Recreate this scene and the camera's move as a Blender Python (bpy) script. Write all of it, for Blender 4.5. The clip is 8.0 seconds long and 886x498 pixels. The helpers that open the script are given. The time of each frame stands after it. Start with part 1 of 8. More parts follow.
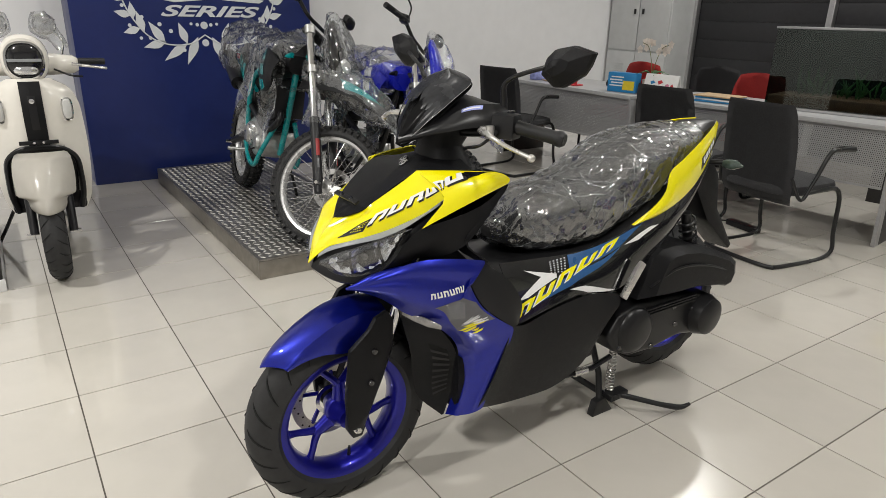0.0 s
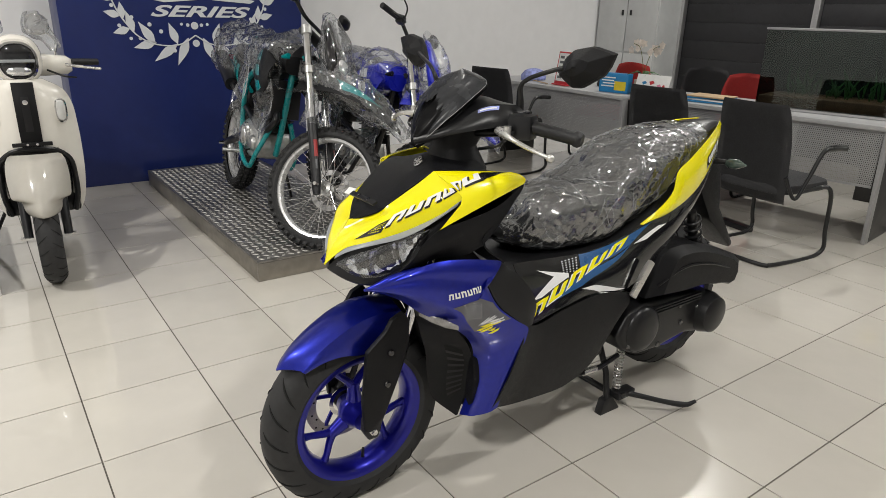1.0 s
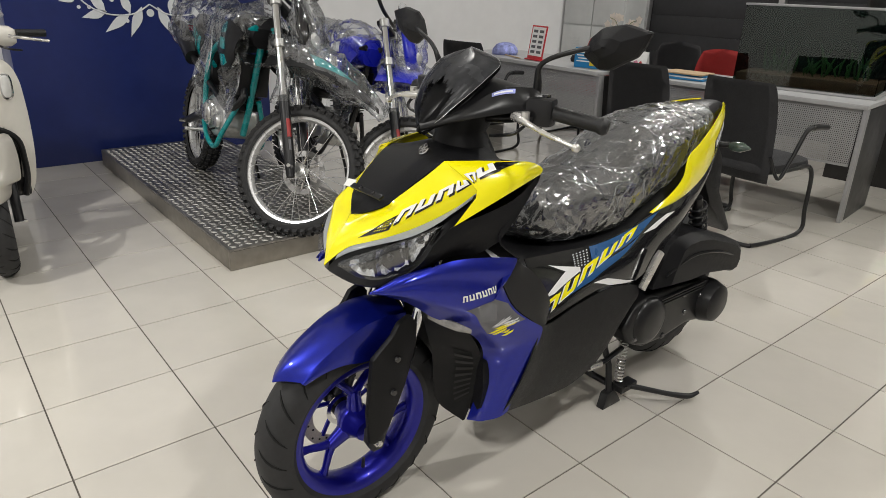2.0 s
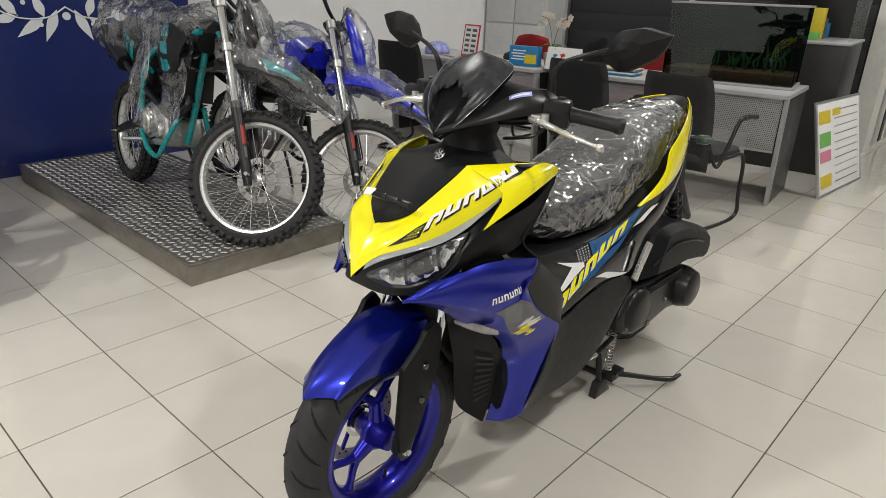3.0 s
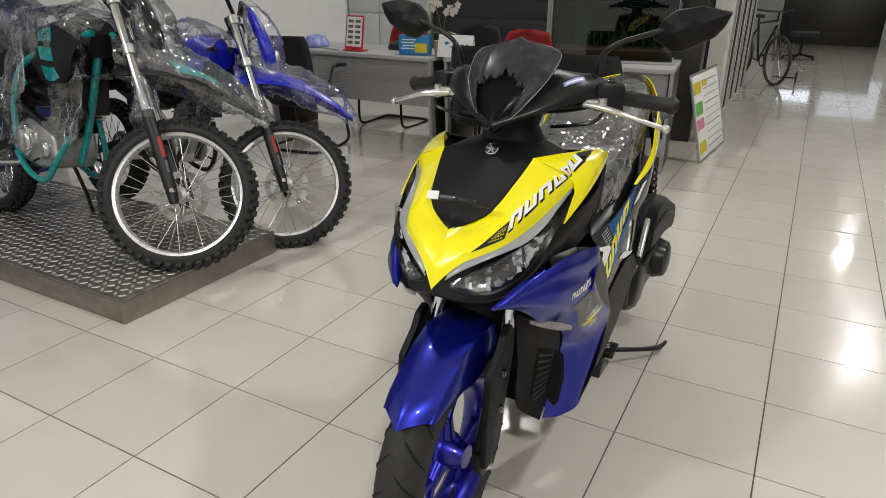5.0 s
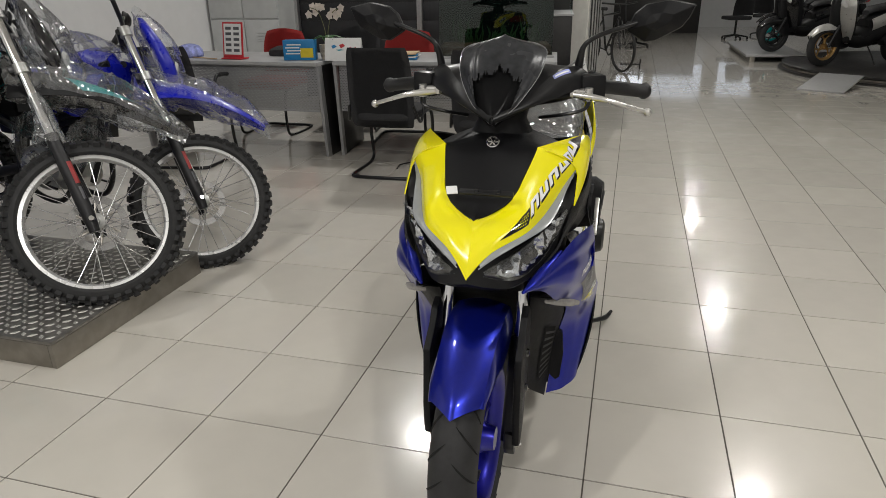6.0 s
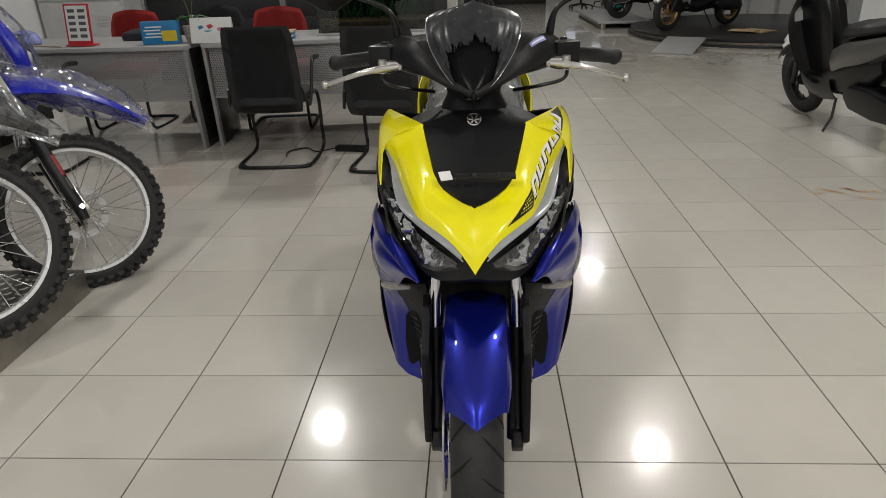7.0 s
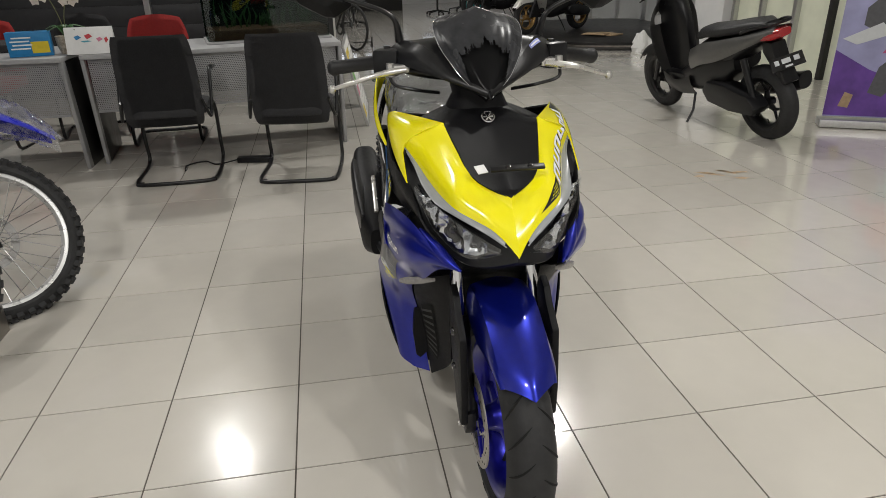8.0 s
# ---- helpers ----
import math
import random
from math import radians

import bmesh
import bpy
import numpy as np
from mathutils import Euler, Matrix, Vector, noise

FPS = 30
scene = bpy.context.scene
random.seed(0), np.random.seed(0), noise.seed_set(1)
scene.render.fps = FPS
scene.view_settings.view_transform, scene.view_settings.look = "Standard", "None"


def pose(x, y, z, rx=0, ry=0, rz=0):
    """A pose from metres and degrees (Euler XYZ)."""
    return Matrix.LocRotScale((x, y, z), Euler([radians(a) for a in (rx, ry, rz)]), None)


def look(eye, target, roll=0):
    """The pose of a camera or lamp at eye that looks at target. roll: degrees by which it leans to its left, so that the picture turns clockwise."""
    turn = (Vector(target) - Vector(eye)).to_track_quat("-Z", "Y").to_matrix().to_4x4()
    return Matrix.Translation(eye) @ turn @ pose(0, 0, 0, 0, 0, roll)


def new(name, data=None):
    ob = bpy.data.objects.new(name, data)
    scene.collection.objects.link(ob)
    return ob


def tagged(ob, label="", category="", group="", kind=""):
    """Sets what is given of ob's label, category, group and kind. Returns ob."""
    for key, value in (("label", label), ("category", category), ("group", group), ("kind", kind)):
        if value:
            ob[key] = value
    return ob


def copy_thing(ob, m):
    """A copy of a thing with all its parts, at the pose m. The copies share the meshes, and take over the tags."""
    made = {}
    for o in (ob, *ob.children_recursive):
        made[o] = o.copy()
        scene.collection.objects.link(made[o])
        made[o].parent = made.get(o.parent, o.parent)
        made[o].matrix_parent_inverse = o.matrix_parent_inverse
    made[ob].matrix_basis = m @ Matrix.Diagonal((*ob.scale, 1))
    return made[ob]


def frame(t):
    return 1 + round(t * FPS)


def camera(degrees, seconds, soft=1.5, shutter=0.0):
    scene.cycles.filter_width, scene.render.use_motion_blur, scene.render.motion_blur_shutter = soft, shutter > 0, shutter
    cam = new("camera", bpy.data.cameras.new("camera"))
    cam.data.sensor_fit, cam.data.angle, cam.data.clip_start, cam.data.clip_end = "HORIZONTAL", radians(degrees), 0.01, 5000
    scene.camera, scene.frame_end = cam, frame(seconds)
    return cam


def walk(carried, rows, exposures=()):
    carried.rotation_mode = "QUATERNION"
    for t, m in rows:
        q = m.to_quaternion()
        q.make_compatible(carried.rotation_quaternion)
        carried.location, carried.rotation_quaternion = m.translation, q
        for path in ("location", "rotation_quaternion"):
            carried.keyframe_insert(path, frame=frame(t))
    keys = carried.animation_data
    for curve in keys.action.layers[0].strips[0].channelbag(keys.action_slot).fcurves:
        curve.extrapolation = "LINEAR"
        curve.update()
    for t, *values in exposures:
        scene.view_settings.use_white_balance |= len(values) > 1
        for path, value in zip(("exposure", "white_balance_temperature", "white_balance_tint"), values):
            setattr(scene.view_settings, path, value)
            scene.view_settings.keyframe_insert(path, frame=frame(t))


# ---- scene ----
cam = camera(68.1, 8.0, soft=0.8)
PATH = [
    (0, (-1.275, -1.183, 1.311), (-0.212, 0.37, 0.635), 1.4),
    (0.5, (-1.299, -1.164, 1.311), (-0.225, 0.379, 0.631), 0.6),
    (1, (-1.343, -1.136, 1.309), (-0.239, 0.389, 0.636), 1.5),
    (1.2, (-1.345, -1.121, 1.3), (-0.221, 0.383, 0.611), 2.0),
    (2.3, (-1.366, -0.878, 1.31), (-0.143, 0.513, 0.555), 2.4),
    (2.5, (-1.389, -0.85, 1.305), (-0.132, 0.51, 0.55), 2.6),
    (3, (-1.53, -0.768, 1.314), (-0.155, 0.481, 0.574), 2.0),
    (3.5, (-1.636, -0.719, 1.314), (-0.223, 0.497, 0.59), 0.9),
    (4, (-1.666, -0.633, 1.306), (-0.205, 0.532, 0.593), 0.3),
    (4.5, (-1.678, -0.464, 1.299), (-0.115, 0.564, 0.592), -0.5),
    (4.7, (-1.686, -0.414, 1.292), (-0.101, 0.566, 0.566), 0.2),
    (5.8, (-1.896, -0.067, 1.296), (-0.137, 0.493, 0.526), -0.9),
    (6, (-1.904, -0.028, 1.296), (-0.121, 0.475, 0.543), -1.0),
    (6.5, (-1.86, 0.103, 1.274), (-0.049, 0.411, 0.482), -2.2),
    (7, (-1.803, 0.262, 1.273), (0.017, 0.366, 0.452), -1.9),
    (7.5, (-1.832, 0.437, 1.28), (0.003, 0.33, 0.493), -0.7),
    (8, (-1.861, 0.625, 1.284), (-0.061, 0.316, 0.47), -1.3),
]
walk(cam, [(t, look(eye, target, roll)) for t, eye, target, roll in PATH],
     exposures=[(0.0, -0.33), (2.5, -0.37), (4.5, -0.45), (6.0, -0.72), (7.0, -0.86), (8.0, -0.64)])

# ---- world and lamps ----
world = bpy.data.worlds.new("night")
world.use_nodes = True
world.node_tree.nodes["Background"].inputs["Color"].default_value = (0.02, 0.025, 0.035, 1)
world.node_tree.nodes["Background"].inputs["Strength"].default_value = 0.3
scene.world = world

CEIL = 3.62
LAMPS = [(4.05, 1.95, 80), (3.75, -1.55, 80), (8.1, -1.65, 70), (7.9, 1.95, 60), (0.1, 2.2, 26), (0.3, -1.4, 55),
         (-3.2, 1.95, 125), (-3.2, -1.6, 125), (12.5, -1.6, 75)]
SPOTS = [(5.9, 1.9, 10), (1.9, 0.9, 8)]


# ---- geometry helpers ----
def spline(pts, n):
    """A smooth open curve through pts, resampled to n points."""
    p = np.array(pts, float)
    if len(p) < 3:
        return p[0] + (p[-1] - p[0]) * np.linspace(0, 1, n)[:, None]
    t = np.r_[0, np.cumsum(np.linalg.norm(np.diff(p, axis=0), axis=1) ** 0.5 + 1e-6)]
    m = np.gradient(p, t, axis=0)
    q = np.linspace(0, t[-1], n)
    k = np.clip(np.searchsorted(t, q, side="right") - 1, 0, len(p) - 2)
    h = (t[k + 1] - t[k])[:, None]
    s = (q - t[k])[:, None] / h
    return ((2 * s**3 - 3 * s**2 + 1) * p[k] + (s**3 - 2 * s**2 + s) * h * m[k]
            + (-2 * s**3 + 3 * s**2) * p[k + 1] + (s**3 - s**2) * h * m[k + 1])


def grid_mesh(bm, rows, close_u=False, close_v=False):
    """Quads over a list of rows of points."""
    vs = [[bm.verts.new(p) for p in r] for r in rows]
    nr, nc = len(vs), len(vs[0])
    for i in range(nr if close_v else nr - 1):
        for j in range(nc if close_u else nc - 1):
            a, b = vs[i], vs[(i + 1) % nr]
            q = [a[j], a[(j + 1) % nc], b[(j + 1) % nc], b[j]]
            try:
                bm.faces.new(q)
            except ValueError:
                pass
    return vs


class Sheet:
    """A bowed surface between two edge curves."""

    def __init__(self, a, b, bow=0.0, out=(0, -1, 0), seam=0.0, tip=0.0, profile=None):
        self.a, self.b, self.seam, self.tip, self.profile = spline(a, 65), spline(b, 65), seam, tip, profile
        self.bow, self.out = bow, np.array(out, float) / np.linalg.norm(out)

    def edge(self, c, u):
        k = np.clip(u, 0, 1) * 64
        i = min(int(k), 63)
        return c[i] + (c[i + 1] - c[i]) * (k - i)

    def at(self, u, v):
        p = self.edge(self.a, u) * (1 - v) + self.edge(self.b, u) * v
        d = self.out * self.bow * (self.profile(u, v) if self.profile else 4 * v * (1 - v))
        if self.tip:
            d = d * min(1, u / self.tip)
        if self.seam:
            d = d * np.array((1, min(1, u / self.seam), 1))
        return p + d

    def normal(self, u, v):
        e = 0.01
        du = self.at(min(u + e, 1), v) - self.at(max(u - e, 0), v)
        dv = self.at(u, min(v + e, 1)) - self.at(u, max(v - e, 0))
        n = np.cross(du, dv)
        n = n / (np.linalg.norm(n) + 1e-9)
        return n if n @ self.out >= 0 else -n

    def skin(self, bm, nu=20, nv=8, thick=0.003, s=1, joined=False):
        """The sheet with thickness; s = -1 mirrors it; joined leaves the middle edge unwalled, so that two halves meet smoothly."""
        flip = np.array((1, s, 1))
        outer = [[self.at(i / nu, j / nv) * flip for j in range(nv + 1)] for i in range(nu + 1)]
        inner = [[(self.at(i / nu, j / nv) - self.normal(i / nu, j / nv) * thick) * flip for j in range(nv + 1)] for i in range(nu + 1)]
        if joined:
            for r in inner:
                r[0][1] = 0
        a, b = grid_mesh(bm, outer), grid_mesh(bm, inner)
        rim = lambda g: [g[i][0] for i in range(nu + 1)] + [g[nu][j] for j in range(1, nv + 1)] + [g[i][nv] for i in range(nu - 1, -1, -1)] + [g[0][j] for j in range(nv - 1, 0, -1)]
        ra, rb = rim(a), rim(b)
        for k in range(nu if joined else 0, len(ra)):
            try:
                bm.faces.new((ra[k], ra[(k + 1) % len(ra)], rb[(k + 1) % len(ra)], rb[k]))
            except ValueError:
                pass
        bmesh.ops.remove_doubles(bm, verts=bm.verts[:], dist=0.0003)
        bmesh.ops.recalc_face_normals(bm, faces=bm.faces[:])
        return bm

    def decal(self, bm, quad, n=6, m=2, lift=0.0012, s=1):
        """A thin film on the sheet, over a quad of (u, v) corners."""
        (u0, v0), (u1, v1), (u2, v2), (u3, v3) = quad
        rows = []
        for i in range(n + 1):
            r = []
            for j in range(m + 1):
                x, y = i / n, j / m
                u = (u0 * (1 - x) + u1 * x) * (1 - y) + (u3 * (1 - x) + u2 * x) * y
                v = (v0 * (1 - x) + v1 * x) * (1 - y) + (v3 * (1 - x) + v2 * x) * y
                r.append((self.at(u, v) + self.normal(u, v) * lift) * np.array((1, s, 1)))
            rows.append(r)
        grid_mesh(bm, rows)
        return bm


def bm_new():
    return bmesh.new()


def box(bm, c, size, bevel=0.0, m=None, seg=2):
    tmp = bmesh.new()
    bmesh.ops.create_cube(tmp, size=1)
    bmesh.ops.scale(tmp, vec=size, verts=tmp.verts[:])
    if bevel:
        bmesh.ops.bevel(tmp, geom=tmp.edges[:], offset=bevel, segments=seg, affect="EDGES", profile=0.6)
    bmesh.ops.transform(tmp, matrix=(m or Matrix()) @ Matrix.Translation(c), verts=tmp.verts[:])
    return merge(bm, tmp)


def merge(bm, tmp):
    me = bpy.data.meshes.new("tmp")
    tmp.to_mesh(me)
    tmp.free()
    bm.from_mesh(me)
    bpy.data.meshes.remove(me)
    return bm


def tube(bm, pts, r, seg=10, n=0, caps=True):
    """A round bar along pts; r is one radius or one for each point of pts."""
    p = spline(pts, n) if n else np.array(pts, float)
    k = len(p)
    rr = np.full(k, r, float) if np.isscalar(r) else np.interp(np.linspace(0, 1, k), np.linspace(0, 1, len(r)), r)
    t = np.gradient(p, axis=0)
    t /= np.linalg.norm(t, axis=1)[:, None] + 1e-12
    ref = np.array((0, 0, 1.0)) if abs(t[0][2]) < 0.9 else np.array((1.0, 0, 0))
    rows = []
    x = np.cross(ref, t[0])
    x /= np.linalg.norm(x)
    for i in range(k):
        x = x - t[i] * (x @ t[i])
        x /= np.linalg.norm(x) + 1e-12
        y = np.cross(t[i], x)
        rows.append([p[i] + rr[i] * (x * math.cos(a) + y * math.sin(a)) for a in np.arange(seg) * 2 * math.pi / seg])
    vs = grid_mesh(bm, rows, close_u=True)
    if caps:
        for e in (vs[0], vs[-1]):
            try:
                bm.faces.new(e)
            except ValueError:
                pass
    bmesh.ops.recalc_face_normals(bm, faces=bm.faces[:])
    return bm


def lathe(bm, prof, m=None, seg=32, closed=False):
    """A turned solid: prof is a list of (radius, height) about z."""
    m = m or Matrix()
    rows = [[m @ Vector((r * math.cos(a), r * math.sin(a), h)) for r, h in prof] for a in np.arange(seg) * 2 * math.pi / seg]
    grid_mesh(bm, rows, close_u=closed, close_v=True)
    bmesh.ops.remove_doubles(bm, verts=bm.verts[:], dist=0.0002)
    bmesh.ops.recalc_face_normals(bm, faces=bm.faces[:])
    return bm


def prism(bm, outline, a, b, bevel=0.004, plane="xz", m=None, seg=2):
    """A slab with the outline, from a to b along the third axis."""
    tmp = bmesh.new()
    put = {"xz": lambda u, v, w: (u, w, v), "xy": lambda u, v, w: (u, v, w), "yz": lambda u, v, w: (w, u, v)}[plane]
    lo = [tmp.verts.new(put(u, v, a)) for u, v in outline]
    hi = [tmp.verts.new(put(u, v, b)) for u, v in outline]
    k = len(outline)
    tmp.faces.new(lo)
    tmp.faces.new(hi[::-1])
    for i in range(k):
        tmp.faces.new((lo[i], lo[(i + 1) % k], hi[(i + 1) % k], hi[i]))
    bmesh.ops.recalc_face_normals(tmp, faces=tmp.faces[:])
    if bevel:
        bmesh.ops.bevel(tmp, geom=tmp.edges[:], offset=bevel, segments=seg, affect="EDGES", profile=0.6, clamp_overlap=True)
    if m:
        bmesh.ops.transform(tmp, matrix=m, verts=tmp.verts[:])
    return merge(bm, tmp)


def loft(bm, rings, caps=True):
    vs = grid_mesh(bm, rings, close_u=True)
    if caps:
        for e in (vs[0], vs[-1]):
            try:
                bm.faces.new(e)
            except ValueError:
                pass
    bmesh.ops.remove_doubles(bm, verts=bm.verts[:], dist=0.0003)
    bmesh.ops.recalc_face_normals(bm, faces=bm.faces[:])
    return bm


def oval(cx, cy, cz, ry, rz, n=20, power=2.5, axis="x", low=1.0):
    """A rounded ring; axis tells which way it faces; low squeezes its lower half sideways."""
    pts = []
    for a in np.arange(n) * 2 * math.pi / n:
        c, s = math.cos(a), math.sin(a)
        y = math.copysign(abs(c) ** (2 / power), c) * ry * (1 if s > 0 else 1 - (1 - low) * min(1, -s * 1.3))
        z = math.copysign(abs(s) ** (2 / power), s) * rz
        pts.append((cx, cy + y, cz + z) if axis == "x" else (cx + y, cy, cz + z) if axis == "y" else (cx + y, cy + z, cz))
    return pts


def part(name, bm, material, parent=None, label="", angle=38):
    me = bpy.data.meshes.new(name)
    bm.to_mesh(me)
    bm.free()
    me.materials.append(material)
    for f in me.polygons:
        f.use_smooth = True
    me.set_sharp_from_angle(angle=radians(angle))
    ob = new(name, me)
    ob.parent = parent
    return tagged(ob, label)


def thing(name, m, label, category, group=""):
    ob = new(name)
    ob.empty_display_size = 0.1
    ob.matrix_basis = m
    return tagged(ob, label, category, group)


def shared(name, ob, m, parent):
    """One more object on the mesh of ob."""
    o = new(name, ob.data)
    o.parent = parent
    o.matrix_basis = m
    return o


def along(p, q):
    """The pose that puts the z axis from p to q."""
    d = Vector(q) - Vector(p)
    return Matrix.Translation(p) @ d.to_track_quat("Z", "Y").to_matrix().to_4x4()


# ---- materials ----
def material(name, color, rough=0.5, metal=0.0, var=0.12, grain=40.0, bump=0.0, bump_scale=200.0, coat=0.0, stain=0.0, stain_color=None, random_tone=0.0,
             spec=0.5, aniso=None, trans=0.0, ior=1.45, emit=0.0, rough_var=0.1, coat_rough=0.03):
    mt = bpy.data.materials.new(name)
    mt.use_nodes = True
    nt = mt.node_tree
    p = nt.nodes["Principled BSDF"]
    lk = nt.links.new
    co = nt.nodes.new("ShaderNodeTexCoord").outputs["Object"]

    def noise_at(scale, detail=4.0, vec=co):
        n = nt.nodes.new("ShaderNodeTexNoise")
        n.inputs["Scale"].default_value = scale
        n.inputs["Detail"].default_value = detail
        lk(vec, n.inputs["Vector"])
        return n.outputs["Fac"]

    def mapped(v, lo, hi, a=0.3, b=0.7):
        r = nt.nodes.new("ShaderNodeMapRange")
        for k, x in zip(("From Min", "From Max", "To Min", "To Max"), (a, b, lo, hi)):
            r.inputs[k].default_value = x
        lk(v, r.inputs["Value"])
        return r.outputs["Result"]

    def scaled(col, fac):
        x = nt.nodes.new("ShaderNodeVectorMath")
        x.operation = "SCALE"
        if isinstance(col, tuple):
            x.inputs[0].default_value = col
        else:
            lk(col, x.inputs[0])
        lk(fac, x.inputs["Scale"])
        return x.outputs["Vector"]

    c = scaled(tuple(color), mapped(noise_at(grain), 1 - var, 1 + var))
    c = scaled(c, mapped(noise_at(grain * 0.08, 3.0), 1 - var * 0.6, 1 + var * 0.6))
    if random_tone:
        oi = nt.nodes.new("ShaderNodeObjectInfo")
        c = scaled(c, mapped(oi.outputs["Random"], 1 - random_tone, 1 + random_tone, 0, 1))
    if stain:
        mx = nt.nodes.new("ShaderNodeMix")
        mx.data_type = "RGBA"
        lk(mapped(noise_at(2.3, 6.0), 0, stain, 0.52, 0.75), mx.inputs["Factor"])
        lk(c, mx.inputs["A"])
        mx.inputs["B"].default_value = (*(stain_color or tuple(x * 0.5 for x in color)), 1)
        c = mx.outputs["Result"]
    lk(c, p.inputs["Base Color"])
    lk(mapped(noise_at(grain * 0.5), max(0.0, rough * (1 - rough_var)), min(1, rough * (1 + rough_var))), p.inputs["Roughness"])
    p.inputs["Metallic"].default_value = metal
    p.inputs["Specular IOR Level"].default_value = spec
    p.inputs["IOR"].default_value = ior
    p.inputs["Transmission Weight"].default_value = trans
    if coat:
        p.inputs["Coat Weight"].default_value = coat
        p.inputs["Coat Roughness"].default_value = coat_rough
    if emit:
        lk(c, p.inputs["Emission Color"])
        p.inputs["Emission Strength"].default_value = emit
    if bump:
        b = nt.nodes.new("ShaderNodeBump")
        b.inputs["Strength"].default_value = bump
        b.inputs["Distance"].default_value = 0.001
        lk(noise_at(bump_scale, 3.0), b.inputs["Height"])
        lk(b.outputs["Normal"], p.inputs["Normal"])
    return mt


def film_material(name, tint=(0.9, 0.92, 0.94), haze=0.05, gloss=0.10, scale=6.0, strength=0.6, stretch=(1.0, 1.0, 1.0), width=0.014, streak=0.45, patch=0.0, rough=0.12, edge=0.7):
    """Thin clear plastic wrap: it lets most light through, and its creases shine."""
    mt = bpy.data.materials.new(name)
    mt.use_nodes = True
    nt = mt.node_tree
    lk = nt.links.new
    nt.nodes.remove(nt.nodes["Principled BSDF"])
    out = nt.nodes["Material Output"]
    co = nt.nodes.new("ShaderNodeTexCoord").outputs["Object"]

    def crease(sc, rot, wd, seen):
        """Straight folds; a soft mask lets only some of them show."""
        mp = nt.nodes.new("ShaderNodeMapping")
        mp.inputs["Rotation"].default_value = rot
        mp.inputs["Scale"].default_value = stretch
        lk(co, mp.inputs["Vector"])
        warp = nt.nodes.new("ShaderNodeTexNoise")
        warp.inputs["Scale"].default_value = sc * 0.5
        warp.inputs["Detail"].default_value = 2
        lk(mp.outputs["Vector"], warp.inputs["Vector"])
        shift = nt.nodes.new("ShaderNodeVectorMath")
        shift.operation = "SCALE"
        shift.inputs["Scale"].default_value = 0.6 / sc
        lk(warp.outputs["Color"], shift.inputs[0])
        moved = nt.nodes.new("ShaderNodeVectorMath")
        lk(mp.outputs["Vector"], moved.inputs[0])
        lk(shift.outputs["Vector"], moved.inputs[1])
        v = nt.nodes.new("ShaderNodeTexVoronoi")
        v.feature = "DISTANCE_TO_EDGE"
        v.inputs["Scale"].default_value = sc
        lk(moved.outputs["Vector"], v.inputs["Vector"])
        r = nt.nodes.new("ShaderNodeMapRange")
        for k, x in zip(("From Min", "From Max", "To Min", "To Max"), (0.0, wd, 1.0, 0.0)):
            r.inputs[k].default_value = x
        lk(v.outputs["Distance"], r.inputs["Value"])
        mask = nt.nodes.new("ShaderNodeTexNoise")
        mask.inputs["Scale"].default_value = sc * 0.9
        mask.inputs["Detail"].default_value = 1
        lk(co, mask.inputs["Vector"])
        mr = nt.nodes.new("ShaderNodeMapRange")
        for k, x in zip(("From Min", "From Max", "To Min", "To Max"), (seen, seen + 0.14, 0.0, 1.0)):
            mr.inputs[k].default_value = x
        lk(mask.outputs["Fac"], mr.inputs["Value"])
        tell = nt.nodes.new("ShaderNodeMath")
        tell.operation = "MULTIPLY"
        lk(r.outputs["Result"], tell.inputs[0])
        lk(mr.outputs["Result"], tell.inputs[1])
        return tell.outputs["Value"], v.outputs["Distance"]

    def joined(op, a, b):
        m = nt.nodes.new("ShaderNodeMath")
        m.operation = op
        lk(a, m.inputs[0])
        lk(b, m.inputs[1])
        return m.outputs["Value"]

    (ra, fa), (rb, fb) = crease(scale, (0.3, 0.2, 0.5), width, 0.47), crease(scale * 2.1, (1.1, 0.4, 2.0), width * 1.3, 0.52)
    ridge = joined("MAXIMUM", ra, rb)
    half = nt.nodes.new("ShaderNodeMath")
    half.operation = "MULTIPLY"
    half.inputs[1].default_value = 0.5
    lk(fb, half.inputs[0])
    bp = nt.nodes.new("ShaderNodeBump")
    bp.inputs["Strength"].default_value = strength
    bp.inputs["Distance"].default_value = 0.03
    lk(joined("ADD", fa, half.outputs["Value"]), bp.inputs["Height"])
    tr = nt.nodes.new("ShaderNodeBsdfTransparent")
    tr.inputs["Color"].default_value = (*tint, 1)
    gl = nt.nodes.new("ShaderNodeBsdfGlossy")
    gl.inputs["Roughness"].default_value = rough
    lk(bp.outputs["Normal"], gl.inputs["Normal"])
    df = nt.nodes.new("ShaderNodeBsdfDiffuse")
    df.inputs["Color"].default_value = (0.75, 0.77, 0.8, 1)
    lk(bp.outputs["Normal"], df.inputs["Normal"])

    def mixed(fac, a, b):
        m = nt.nodes.new("ShaderNodeMixShader")
        if isinstance(fac, float):
            m.inputs["Fac"].default_value = fac
        else:
            lk(fac, m.inputs["Fac"])
        lk(a, m.inputs[1])
        lk(b, m.inputs[2])
        return m.outputs["Shader"]

    hz = nt.nodes.new("ShaderNodeMapRange")
    for k, x in zip(("From Min", "From Max", "To Min", "To Max"), (0.0, 1.0, haze, streak)):
        hz.inputs[k].default_value = x
    lk(ridge, hz.inputs["Value"])
    cloud = nt.nodes.new("ShaderNodeTexNoise")
